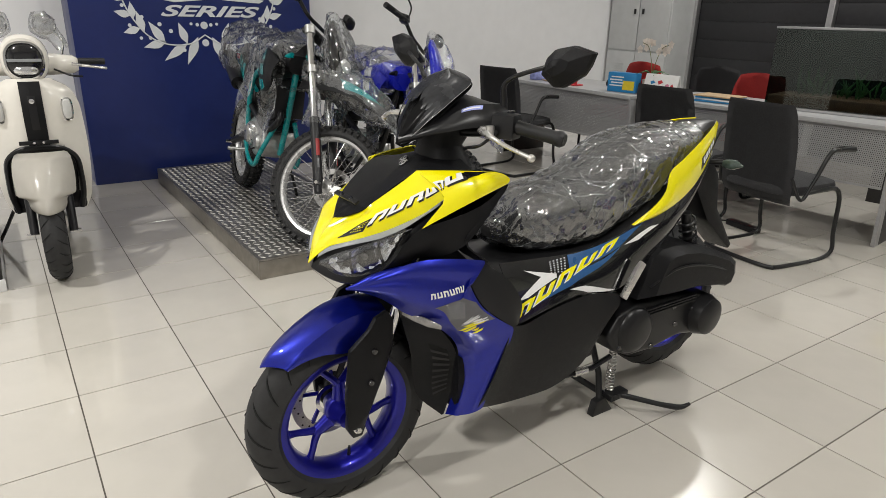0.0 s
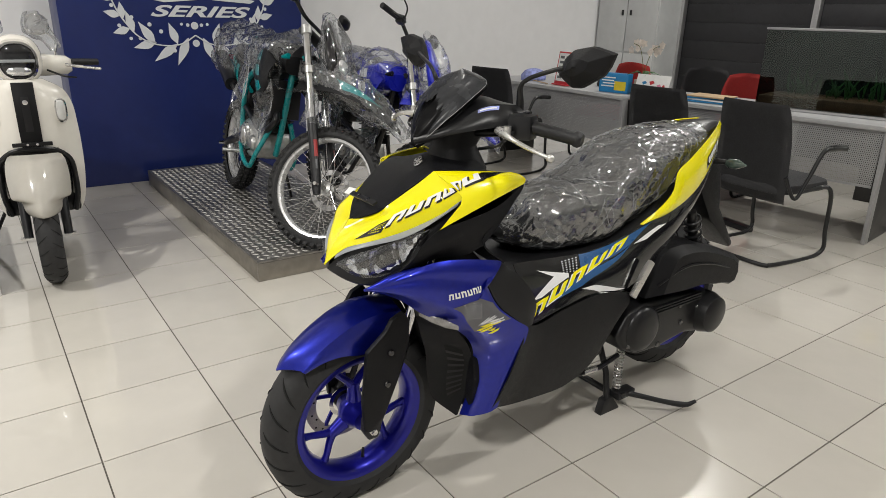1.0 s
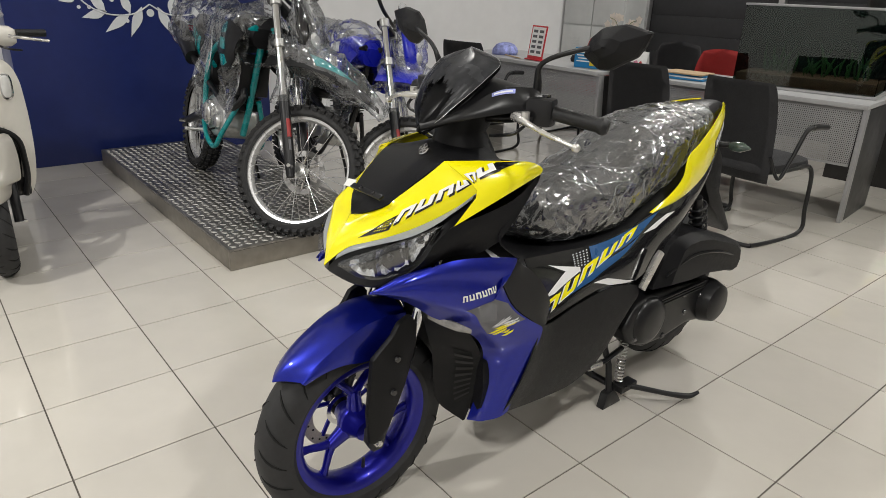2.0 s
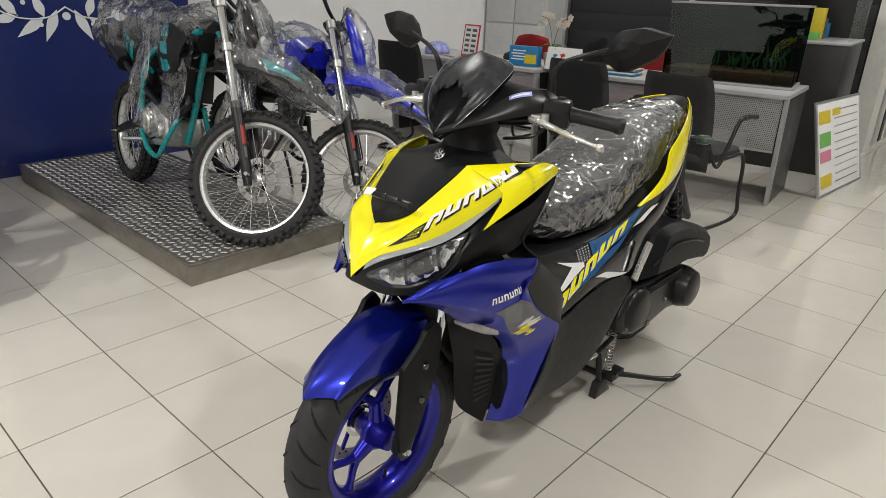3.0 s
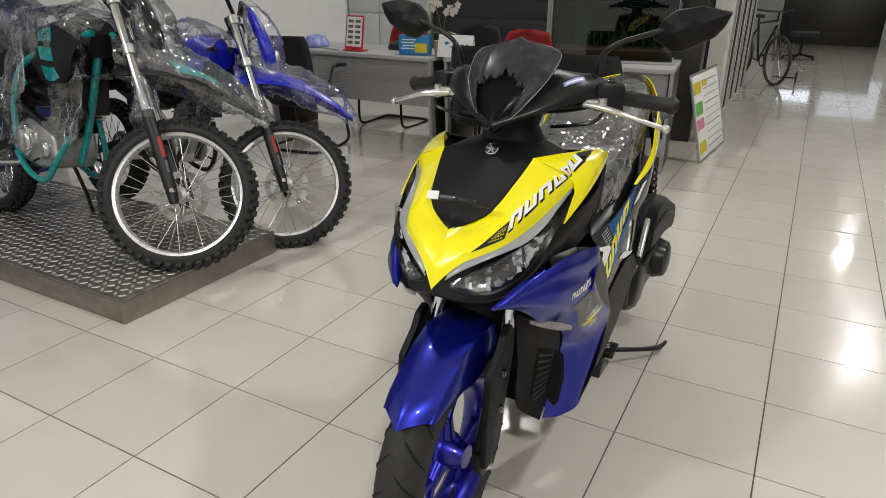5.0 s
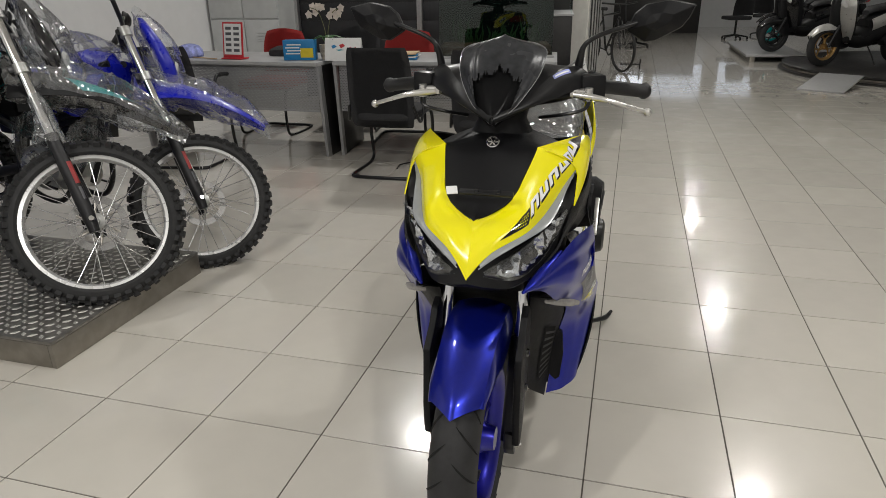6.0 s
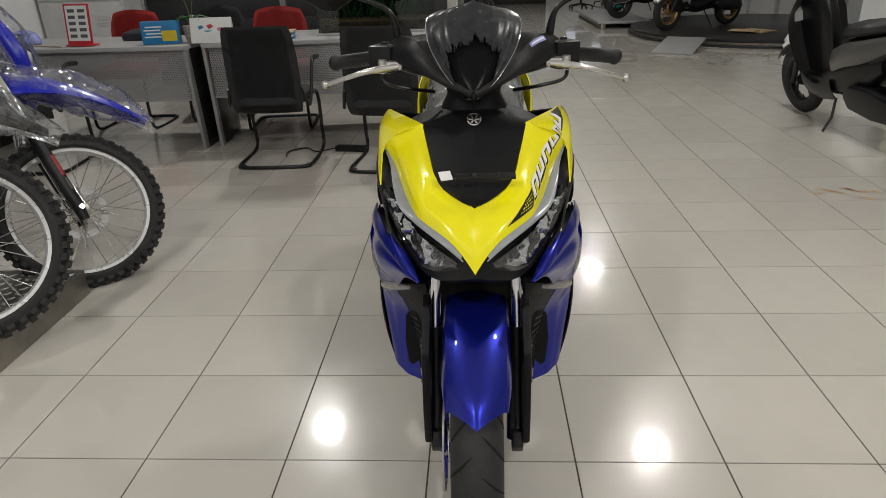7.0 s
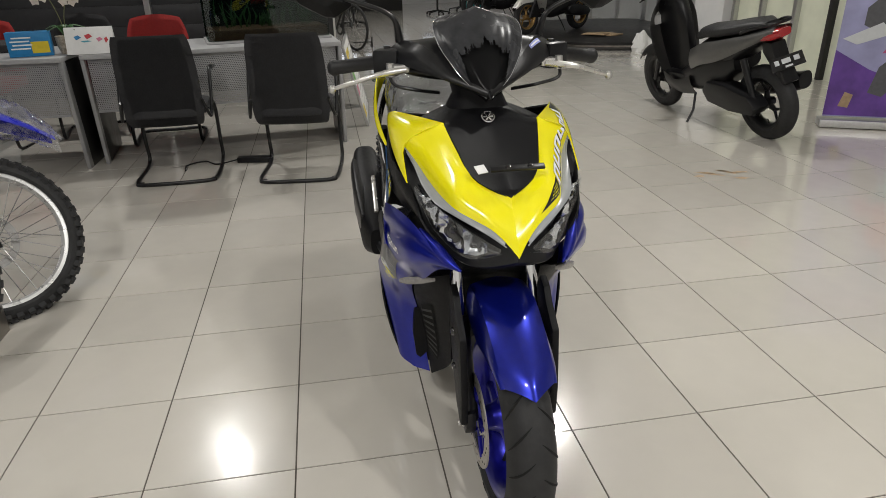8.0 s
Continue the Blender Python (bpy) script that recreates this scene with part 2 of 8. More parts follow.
    cloud.inputs["Scale"].default_value = scale * 0.7
    cloud.inputs["Detail"].default_value = 5
    lk(co, cloud.inputs["Vector"])
    cr = nt.nodes.new("ShaderNodeMapRange")
    for k, x in zip(("From Min", "From Max", "To Min", "To Max"), (0.45, 0.72, 0.0, patch)):
        cr.inputs[k].default_value = x
    lk(cloud.outputs["Fac"], cr.inputs["Value"])
    veil = joined("ADD", hz.outputs["Result"], cr.outputs["Result"])
    fres = nt.nodes.new("ShaderNodeFresnel")
    fres.inputs["IOR"].default_value = 1.5
    lk(bp.outputs["Normal"], fres.inputs["Normal"])
    sheen = nt.nodes.new("ShaderNodeMapRange")
    for k, x in zip(("From Min", "From Max", "To Min", "To Max"), (0.04, 0.6, gloss, edge)):
        sheen.inputs[k].default_value = x
    lk(fres.outputs["Fac"], sheen.inputs["Value"])
    lk(mixed(sheen.outputs["Result"], mixed(veil, tr.outputs["BSDF"], df.outputs["BSDF"]), gl.outputs["BSDF"]), out.inputs["Surface"])
    return mt


def glass_material(name, tint=(0.9, 0.95, 0.93), gloss=0.12, rough=0.02):
    """A thin pane: clear, with a faint mirror image."""
    mt = bpy.data.materials.new(name)
    mt.use_nodes = True
    nt = mt.node_tree
    nt.nodes.remove(nt.nodes["Principled BSDF"])
    tr = nt.nodes.new("ShaderNodeBsdfTransparent")
    tr.inputs["Color"].default_value = (*tint, 1)
    gl = nt.nodes.new("ShaderNodeBsdfGlossy")
    gl.inputs["Roughness"].default_value = rough
    mx = nt.nodes.new("ShaderNodeMixShader")
    mx.inputs["Fac"].default_value = gloss
    nt.links.new(tr.outputs["BSDF"], mx.inputs[1])
    nt.links.new(gl.outputs["BSDF"], mx.inputs[2])
    nt.links.new(mx.outputs["Shader"], nt.nodes["Material Output"].inputs["Surface"])
    return mt


M_TILE = material("polished_cream_tile", (0.575, 0.545, 0.492), rough=0.20, var=0.02, grain=9, bump=0.004, bump_scale=7, random_tone=0.04, spec=0.45, rough_var=0.3, stain=0.12, stain_color=(0.5, 0.46, 0.41), coat=0.85, coat_rough=0.055)
M_GROUT = material("dark_grout", (0.10, 0.088, 0.075), rough=0.9, var=0.3, grain=90)
M_WALL = material("white_wall_paint", (0.78, 0.78, 0.79), rough=0.6, var=0.02, grain=8, bump=0.08, bump_scale=160)
M_CEIL = material("ceiling_paint", (0.8, 0.8, 0.78), rough=0.8, var=0.02, grain=5)
M_BLUEWALL = material("navy_wall_panel", (0.012, 0.022, 0.115), rough=0.32, var=0.06, grain=14, bump=0.05, bump_scale=90)
M_BLACKWALL = material("black_slat_panel", (0.018, 0.018, 0.020), rough=0.45, var=0.15, grain=20, bump=0.1)
M_ALU = material("brushed_aluminium", (0.55, 0.55, 0.55), rough=0.35, metal=0.9, var=0.06, grain=60, bump=0.05, bump_scale=300)
M_DECALWHITE = material("silver_white_vinyl", (0.62, 0.64, 0.66), rough=0.4, var=0.03)
M_PLATE = material("checker_plate_steel", (0.27, 0.26, 0.245), rough=0.38, metal=0.85, var=0.2, grain=30, bump=0.1, stain=0.3, stain_color=(0.10, 0.09, 0.08))
M_PLATELUG = material("worn_plate_lug", (0.52, 0.51, 0.48), rough=0.5, metal=0.6, var=0.15, grain=60)
M_STEELEDGE = material("stained_steel_edge", (0.30, 0.28, 0.25), rough=0.36, metal=0.85, var=0.18, grain=12, bump=0.1, bump_scale=60, stain=0.35, stain_color=(0.13, 0.11, 0.09))
M_YELLOW = material("yellow_scooter_paint", (0.92, 0.83, 0.003), rough=0.22, var=0.01, coat=0.8, spec=0.5)
M_BLUE = material("metallic_blue_paint", (0.006, 0.014, 0.29), rough=0.32, metal=0.7, var=0.12, grain=900, coat=0.7)
M_RIMBLUE = material("blue_alloy_paint", (0.010, 0.010, 0.28), rough=0.32, metal=0.6, var=0.05, coat=0.5)
M_MATTE = material("matte_black_plastic", (0.007, 0.007, 0.008), rough=0.46, spec=0.22, var=0.1, grain=120, bump=0.35, bump_scale=900)
M_SATIN = material("satin_black_plastic", (0.009, 0.009, 0.010), rough=0.32, spec=0.4, var=0.08, grain=80, bump=0.06, bump_scale=600)
M_GLOSSBLACK = material("gloss_black_paint", (0.008, 0.008, 0.010), rough=0.12, var=0.05, coat=0.8)
M_RUBBER = material("tyre_rubber", (0.022, 0.022, 0.023), rough=0.7, var=0.2, grain=60, bump=0.25, bump_scale=500)
M_GRIP = material("grip_rubber", (0.010, 0.010, 0.011), rough=0.5, var=0.15, grain=150, bump=0.5, bump_scale=700)
M_CHROME = material("polished_chrome", (0.75, 0.75, 0.76), rough=0.09, metal=1.0, var=0.03)
M_CASTALU = material("cast_aluminium", (0.50, 0.50, 0.49), rough=0.36, metal=0.9, var=0.12, grain=50, bump=0.3, bump_scale=300)
M_SILVER = material("silver_lever_paint", (0.62, 0.61, 0.59), rough=0.28, metal=0.85, var=0.05)
M_DISCDARK = material("dull_disc_steel", (0.22, 0.215, 0.21), rough=0.38, metal=0.9, var=0.15, grain=200)
M_DISC = material("drilled_disc_steel", (0.50, 0.47, 0.43), rough=0.42, metal=0.75, var=0.12, grain=200)
M_SEAT = material("black_vinyl_seat", (0.020, 0.020, 0.022), rough=0.5, var=0.12, grain=120, bump=0.4, bump_scale=500)
M_SMOKE = material("smoked_screen", (0.016, 0.016, 0.017), rough=0.20, var=0.02, spec=0.14)
M_LENS = glass_material("clear_lamp_lens", (0.95, 0.96, 0.97), 0.09, 0.03)
M_DRL = material("frosted_grey_lens", (0.29, 0.305, 0.32), rough=0.22, var=0.05, grain=60, coat=0.6)
M_DECALBLUE = material("blue_vinyl_stripe", (0.016, 0.085, 0.24), rough=0.3, var=0.08, grain=60, coat=0.4)
M_DECALGREY = material("grey_vinyl_graphic", (0.10, 0.10, 0.11), rough=0.35, var=0.1, coat=0.3)
M_WHITEVINYL = material("white_vinyl", (0.78, 0.78, 0.78), rough=0.35, var=0.02)
M_CLEARLENS = material("clear_ribbed_lens", (0.55, 0.55, 0.54), rough=0.12, var=0.06, coat=0.6)
M_FILMLENS = material("greenish_film_lens", (0.07, 0.10, 0.085), rough=0.2, var=0.3, grain=60, coat=0.6)
M_FILM = film_material("clear_plastic_wrap", haze=0.026, gloss=0.24, scale=15, strength=0.36, stretch=(0.30, 1.3, 0.7), width=0.010, streak=0.45, patch=0.03, rough=0.10, edge=0.85)
M_FOLD = film_material("folded_plastic_wrap", haze=0.42, gloss=0.34, scale=30, strength=0.1, width=0.03, streak=0.5, patch=0.2)
M_FILMLOOSE = film_material("loose_plastic_wrap", tint=(0.95, 0.96, 0.97), haze=0.022, gloss=0.11, scale=9, strength=0.45, stretch=(1.3, 1.3, 0.4), width=0.012, streak=0.28, patch=0.09, rough=0.10)
M_FILMSLACK = material("milky_wrap_on_screen", (0.032, 0.033, 0.036), rough=0.26, var=0.25, grain=40, spec=0.25)
M_TEAL = material("teal_frame_paint", (0.0, 0.24, 0.25), rough=0.28, var=0.05, coat=0.5)
M_MXBLUE = material("deep_blue_plastic", (0.008, 0.014, 0.40), rough=0.28, var=0.04, coat=0.4)
M_RIMWHITE = material("bright_alloy_rim", (0.68, 0.68, 0.68), rough=0.28, metal=0.5, var=0.04)
M_SPOKE = material("spoke_steel", (0.62, 0.62, 0.62), rough=0.22, metal=1.0, var=0.05)
M_FORKBLACK = material("black_fork_casting", (0.016, 0.016, 0.018), rough=0.35, var=0.08, metal=0.2)
M_RED = material("red_upholstery", (0.36, 0.022, 0.020), rough=0.62, var=0.10, grain=90, bump=0.4, bump_scale=500)
M_REDSTICK = material("red_sticker", (0.30, 0.02, 0.02), rough=0.4, var=0.04)
M_CHAIR = material("black_mesh_fabric", (0.020, 0.020, 0.022), rough=0.75, var=0.2, grain=260, bump=0.6, bump_scale=700)
M_TUBE = material("black_powder_coat", (0.015, 0.015, 0.016), rough=0.3, var=0.08, metal=0.2)
M_DESK = material("light_grey_desk_top", (0.36, 0.36, 0.365), rough=0.36, var=0.05, grain=50)
M_DESKMETAL = material("grey_desk_steel", (0.34, 0.34, 0.345), rough=0.38, metal=0.35, var=0.06, grain=50)
M_DARKPANEL = material("dark_laminate", (0.018, 0.017, 0.017), rough=0.35, var=0.15, grain=30)
M_LOCKER = material("grey_locker_steel", (0.50, 0.51, 0.51), rough=0.42, metal=0.1, var=0.04, grain=12)
M_GLASS = glass_material("clear_pane", (0.88, 0.94, 0.92), 0.10)
M_TANKGLASS = glass_material("aquarium_pane", (0.42, 0.50, 0.47), 0.045)
M_CREAM = material("cream_white_paint", (0.76, 0.73, 0.67), rough=0.2, var=0.015, coat=0.9)
M_GREYPAINT = material("matte_grey_paint", (0.10, 0.098, 0.095), rough=0.34, metal=0.35, var=0.06, coat=0.3)
M_LAMPRED = material("red_tail_lens", (0.36, 0.012, 0.014), rough=0.12, var=0.06, coat=0.7)
M_MIRROR = material("mirror_glass", (0.85, 0.86, 0.87), rough=0.02, metal=1.0, var=0.0)
M_PAPER = material("white_paper", (0.76, 0.76, 0.75), rough=0.6, var=0.03)
M_BOXBLUE = material("blue_printed_card", (0.02, 0.20, 0.45), rough=0.4, var=0.1, grain=12)
M_BOXYELLOW = material("yellow_printed_card", (0.65, 0.50, 0.03), rough=0.45, var=0.06)
M_BOXRED = material("red_printed_card", (0.50, 0.03, 0.04), rough=0.4, var=0.05)
M_GREENCARD = material("green_printed_card", (0.16, 0.42, 0.10), rough=0.5, var=0.06)
M_PINKCARD = material("pink_printed_card", (0.60, 0.20, 0.30), rough=0.5, var=0.06)
M_DARKCARD = material("dark_printed_card", (0.10, 0.10, 0.11), rough=0.45, var=0.1)
M_PETAL = material("orchid_petal", (0.78, 0.72, 0.66), rough=0.55, var=0.1)
M_LEAF = material("dark_green_leaf", (0.035, 0.10, 0.03), rough=0.4, var=0.2)
M_STEM = material("orchid_stem", (0.12, 0.13, 0.05), rough=0.6, var=0.2)
M_POT = material("mottled_pot", (0.40, 0.35, 0.28), rough=0.5, var=0.4, grain=60)
M_FABRICBLUE = material("blue_white_cloth", (0.25, 0.28, 0.55), rough=0.8, var=0.5, grain=25)
M_WOOD = material("brown_wood", (0.14, 0.06, 0.035), rough=0.45, var=0.25, grain=20)
M_BRONZE = material("bronze_rim", (0.42, 0.26, 0.10), rough=0.3, metal=0.8, var=0.08)
M_LAMP = material("lamp_diffuser", (0.9, 0.9, 0.88), rough=0.5, emit=0.0)
M_CARD = material("brown_cardboard", (0.42, 0.30, 0.18), rough=0.8, var=0.12, grain=40)
M_PURPLE = material("purple_print", (0.14, 0.06, 0.32), rough=0.4, var=0.35, grain=6)
M_BANNERBASE = material("lilac_print", (0.36, 0.36, 0.58), rough=0.4, var=0.2, grain=4)
M_MAGENTA = material("magenta_print", (0.50, 0.09, 0.22), rough=0.4, var=0.2, grain=9)
M_CYANPRINT = material("cyan_print", (0.07, 0.34, 0.42), rough=0.4, var=0.2, grain=9)
M_CURTAIN = material("pale_blind_slat", (0.62, 0.61, 0.58), rough=0.7, var=0.05, grain=20)
M_GREENWALL = material("pale_green_wall", (0.74, 0.76, 0.62), rough=0.6, var=0.05, grain=6)

M_DIMWINDOW = material("dim_window", (0.75, 0.82, 0.95), rough=0.4, var=0.05, grain=3, emit=1.3)
M_SILVERPAINT = material("silver_paint", (0.55, 0.54, 0.52), rough=0.3, metal=0.5, var=0.05, coat=0.6)
M_LITWINDOW = material("lit_window", (0.85, 0.9, 1.0), rough=0.4, var=0.05, grain=3, emit=4.0)
M_STAIN = material("dried_brown_spill", (0.40, 0.28, 0.17), rough=0.35, var=0.3, grain=30)

# lamps on the ceiling
for k, (x, y, w) in enumerate(LAMPS + SPOTS):
    big = k < len(LAMPS)
    d = bpy.data.lights.new("downlight_bulb", "AREA")
    d.shape, d.size, d.energy, d.color = "DISK", 0.20 if big else 0.09, w, (1.0, 0.98, 0.937)
    new("downlight_bulb", d).matrix_basis = pose(x, y, CEIL - 0.035)
    lamp = thing("downlight", pose(x, y, CEIL), "round white recessed ceiling downlight, switched on", "lamp", "ceiling downlights")
    r = 0.13 if big else 0.065
    part("ring", lathe(bm_new(), [(r - 0.02, 0.0), (r - 0.02, -0.02), (r - 0.012, -0.028), (r, -0.022), (r + 0.008, -0.002), (r + 0.006, 0)], seg=28), M_WALL, lamp)
    part("reflector", lathe(bm_new(), [(r - 0.02, -0.02), (r - 0.04, -0.008), (0.0, -0.004)], seg=24), M_LAMP, lamp)


# ---- the room ----
def slab(name, lo, hi, mat, label="", bevel=0.0):
    bm = bm_new()
    lo, hi = np.array(lo, float), np.array(hi, float)
    box(bm, tuple((lo + hi) / 2), tuple(hi - lo), bevel)
    return tagged(part(name, bm, mat, None, label), kind="structure")


X0, X1, Y0, Y1 = -6.0, 19.2, -7.2, 4.8
floor = slab("floor", (X0, Y0, -0.15), (X1, Y1, -0.003), M_GROUT, "cream polished tiles with thin dark joints")
slab("ceiling", (X0, Y0, CEIL), (X1, Y1, CEIL + 0.15), M_CEIL, "plain white ceiling")
slab("wall_north", (X0 - 0.2, Y1, -0.15), (5.7, Y1 + 0.2, CEIL), M_WALL, "plain white painted wall")
slab("wall_north_2", (5.7, Y1, -0.15), (X1, Y1 + 0.2, CEIL), M_WALL, "plain white painted wall")
slab("wall_south", (X0 - 0.2, Y0 - 0.2, -0.15), (X1, Y0, CEIL), M_WALL, "plain white painted wall")
slab("wall_west", (X0 - 0.2, Y0, -0.15), (X0, Y1, CEIL), M_WALL, "plain white painted wall")
slab("wall_east", (X1, Y0 - 0.2, -0.15), (X1 + 0.2, Y1 + 0.2, CEIL), M_WALL, "grey painted far wall")

# navy panel with the wreath
BLUE_X0, BLUE_X1, BLUE_Y = -0.72, 1.10, 4.38
slab("wall_blue", (BLUE_X0, BLUE_Y, 0.0), (BLUE_X1, Y1, CEIL), M_BLUEWALL, "navy blue painted wall panel", 0.006)


# ---- wheels ----
M_REFLECTOR = material("lamp_reflector", (0.80, 0.81, 0.83), rough=0.20, metal=1.0, var=0.05)
M_SIGNAL = material("smoky_signal_lens", (0.26, 0.25, 0.24), rough=0.15, var=0.15, grain=120, coat=0.7)
M_GLOSSGROOVE = material("groove_black", (0.006, 0.006, 0.006), rough=0.9, var=0.1)


def side_on(x, y, z):
    """The pose that lays a turned part with its axle along y at a point."""
    return pose(x, y, z, 90, 0, 0)


def tyre_profile(r, rim, half, flat=0.72):
    pts = []
    for a in np.linspace(-1, 1, 15):
        w = math.sin(a * math.pi / 2)
        crown = (1 - abs(w) ** 2.6)
        pts.append((rim + 0.012 + (r - rim - 0.012) * crown ** 0.55, half * w * (1.0 if crown > 0.2 else 0.97)))
    pts = [(rim, -half * 0.78)] + pts + [(rim, half * 0.78)]
    return pts


def cast_wheel(name, x, z, r, rim, half, parent, spokes=3, rim_mat=None, grooves=True, disc_side=None, disc_r=0.115):
    rim_mat = rim_mat or M_RIMBLUE
    at = side_on(x, 0, z)
    bm = lathe(bm_new(), [(rim - 0.022, -half * 0.62), (rim - 0.008, -half * 0.8), (rim + 0.004, -half * 0.8), (rim + 0.004, -half * 0.62), (rim - 0.012, -half * 0.3),
                          (rim - 0.012, half * 0.3), (rim + 0.004, half * 0.62), (rim + 0.004, half * 0.8), (rim - 0.008, half * 0.8), (rim - 0.022, half * 0.62),
                          (rim - 0.03, half * 0.25), (rim - 0.03, -half * 0.25)], at, 56, closed=True)
    rim_ob = part(name, bm, rim_mat, parent, "blue alloy wheel with three forked spokes" if rim_mat is M_RIMBLUE else "")
    for k in range(spokes):
        bm = bm_new()
        a = radians(-149) + 2 * math.pi * k / spokes
        on = lambda rr, aa: at @ Vector((rr * math.cos(aa), rr * math.sin(aa), 0))
        tube(bm, [on(0.02, a), on(0.055, a), on(0.092, a)], [0.026, 0.020, 0.0155], 10)
        for off in (-0.40, 0.40):
            tube(bm, [on(0.080, a + off * 0.06), on(0.105, a + off * 0.45), on(0.135, a + off * 0.80), on(rim - 0.012, a + off)], [0.0125, 0.0105, 0.0095, 0.014], 8, 10)
        part("spoke", bm, rim_mat, rim_ob)
    bm = lathe(bm_new(), [(0.0, -0.055), (0.028, -0.055), (0.034, -0.03), (0.046, -0.012), (0.046, 0.012), (0.034, 0.03), (0.028, 0.055), (0.0, 0.055)], at, 24)
    part("hub", bm, rim_mat, rim_ob)
    part("valve", tube(bm_new(), [at @ Vector((0.02, -(rim - 0.03), 0.004)), at @ Vector((0.018, -(rim - 0.065), 0.012))], [0.0055, 0.004], 8), M_GRIP, rim_ob)
    bm = lathe(bm_new(), tyre_profile(r, rim, half), at, 72, closed=False)
    part("tyre", bm, M_RUBBER, rim_ob, "black road tyre with slanted grooves")
    if grooves:
        bm = bm_new()
        g = 22
        for k in range(g):
            for s in (-1, 1):
                pts = []
                for u in np.linspace(0, 1, 6):
                    a = 2 * math.pi * (k + (0.5 if s > 0 else 0)) / g + u * 0.22
                    w = s * (0.10 + 0.72 * u)
                    wy = half * math.sin(w * math.pi / 2) if abs(w) < 1 else half * w
                    crown = 1 - abs(math.sin(w * math.pi / 2)) ** 2.6
                    rr = rim + 0.012 + (r - rim - 0.012) * crown ** 0.55
                    pts.append(at @ Vector((rr * math.cos(a), rr * math.sin(a), wy)))
                tube(bm, pts, [0.0008, 0.0032, 0.0036, 0.003, 0.0008], 4)
        part("tread_pattern", bm, M_GLOSSGROOVE, rim_ob)
    if disc_side is not None:
        dm = side_on(x, disc_side * 0.072, z)
        rows = [(disc_r, -0.002), (disc_r, 0.002), (disc_r - 0.032, 0.002), (disc_r - 0.032, -0.002)]
        part("brake_disc", lathe(bm_new(), rows, dm, 56, closed=True), M_DISC, rim_ob, "drilled steel front brake disc")
        bm = bm_new()
        for k in range(30):
            a = 2 * math.pi * k / 30
            rr = disc_r - 0.009 - 0.0075 * (k % 3)
            c = Vector((rr * math.cos(a), rr * math.sin(a), 0))
            lathe(bm, [(0, -0.0025), (0.0032, -0.0025), (0.0032, 0.0025), (0, 0.0025)], dm @ Matrix.Translation(c), 8)
        part("disc_drilling", bm, M_GLOSSGROOVE, rim_ob)
        for k in range(5):
            bm = bm_new()
            a = 2 * math.pi * k / 5
            tube(bm, [dm @ Vector((0.04 * math.cos(a), 0.04 * math.sin(a), 0.0)), dm @ Vector(((disc_r - 0.028) * math.cos(a + 0.25), (disc_r - 0.028) * math.sin(a + 0.25), 0.0))], 0.006, 6)
            part("carrier_arm", bm, rim_mat, rim_ob)
        bm = lathe(bm_new(), [(0.046, -0.001), (0.046, 0.001), (0.034, 0.001), (0.034, -0.001)], side_on(x, disc_side * 0.064, z), 40, closed=True)
        part("sensor_ring", bm, M_CHROME, rim_ob)
    return rim_ob


# ---- the sports scooter ----
def inner_quad(quad, x0, x1, y0, y1):
    """A part of a quad of (u, v) corners, in its own 0..1 coordinates."""
    a, b, c, d = [np.array(q, float) for q in quad]
    at = lambda x, y: tuple((a * (1 - x) + b * x) * (1 - y) + (d * (1 - x) + c * x) * y)
    return [at(x0, y0), at(x1, y0), at(x1, y1), at(x0, y1)]


def glyph(sheet, bm, quad, k, lift, s):
    """A slanted mark of bars, standing in for a character."""
    for x0, x1, y0, y1 in ((0.0, 0.31, 0.0, 1.0), (0.66, 0.98, 0.0, 0.95)) + (((0.30, 0.67, 0.72, 1.0),) if k % 2 == 0 else ((0.30, 0.67, 0.0, 0.28),)):
        sheet.decal(bm, inner_quad(quad, x0, x1, y0, y1), 3, 4, lift, s)
    return bm


FOLDS = {"bm": None, "count": 7}


def rag(bm, rows, seed, amp=0.012, scale=7.0):
    """A crumpled sheet of film over rows of points."""
    out = []
    for r in rows:
        q = []
        for p in r:
            v = Vector(p)
            k = v * scale + Vector((seed, seed * 0.7, 0))
            f = noise.noise(k) - 1.0 * abs(noise.noise(k * 1.7)) + 0.4 - 0.40 * abs(noise.noise(k * 3.9)) - 0.30 * abs(noise.noise(k * 8.3))
            g = noise.noise(k + Vector((9, 3, 5)))
            q.append(v + Vector((f * amp, g * amp * 1.3, f * amp)))
        out.append(q)
    grid_mesh(bm, out)
    if FOLDS["bm"] is not None:
        pull, nu, nv = random.Random(int(seed * 10)), len(out), len(out[0])
        for q in range(FOLDS["count"]):
            i0, k0, di, dk = pull.uniform(1, nu - 2), pull.uniform(1, nv - 2), pull.uniform(-9, 9), pull.uniform(-3, 3)
            pts = []
            for u in np.linspace(0, 1, 6):
                i, k = min(max(i0 + di * u, 0), nu - 1.01), min(max(k0 + dk * u, 0), nv - 1.01)
                a, b, fi, fk = int(i), int(k), i - int(i), k - int(k)
                pts.append((out[a][b] * (1 - fk) + out[a][b + 1] * fk) * (1 - fi) + (out[a + 1][b] * (1 - fk) + out[a + 1][b + 1] * fk) * fi + Vector((0, 0, 0.0004 * (u + 0.01 * q))))
            r = pull.uniform(0.0008, 0.0026)
            tube(FOLDS["bm"], pts, [0.0003, r, r, 0.0003], 5)
    return bm


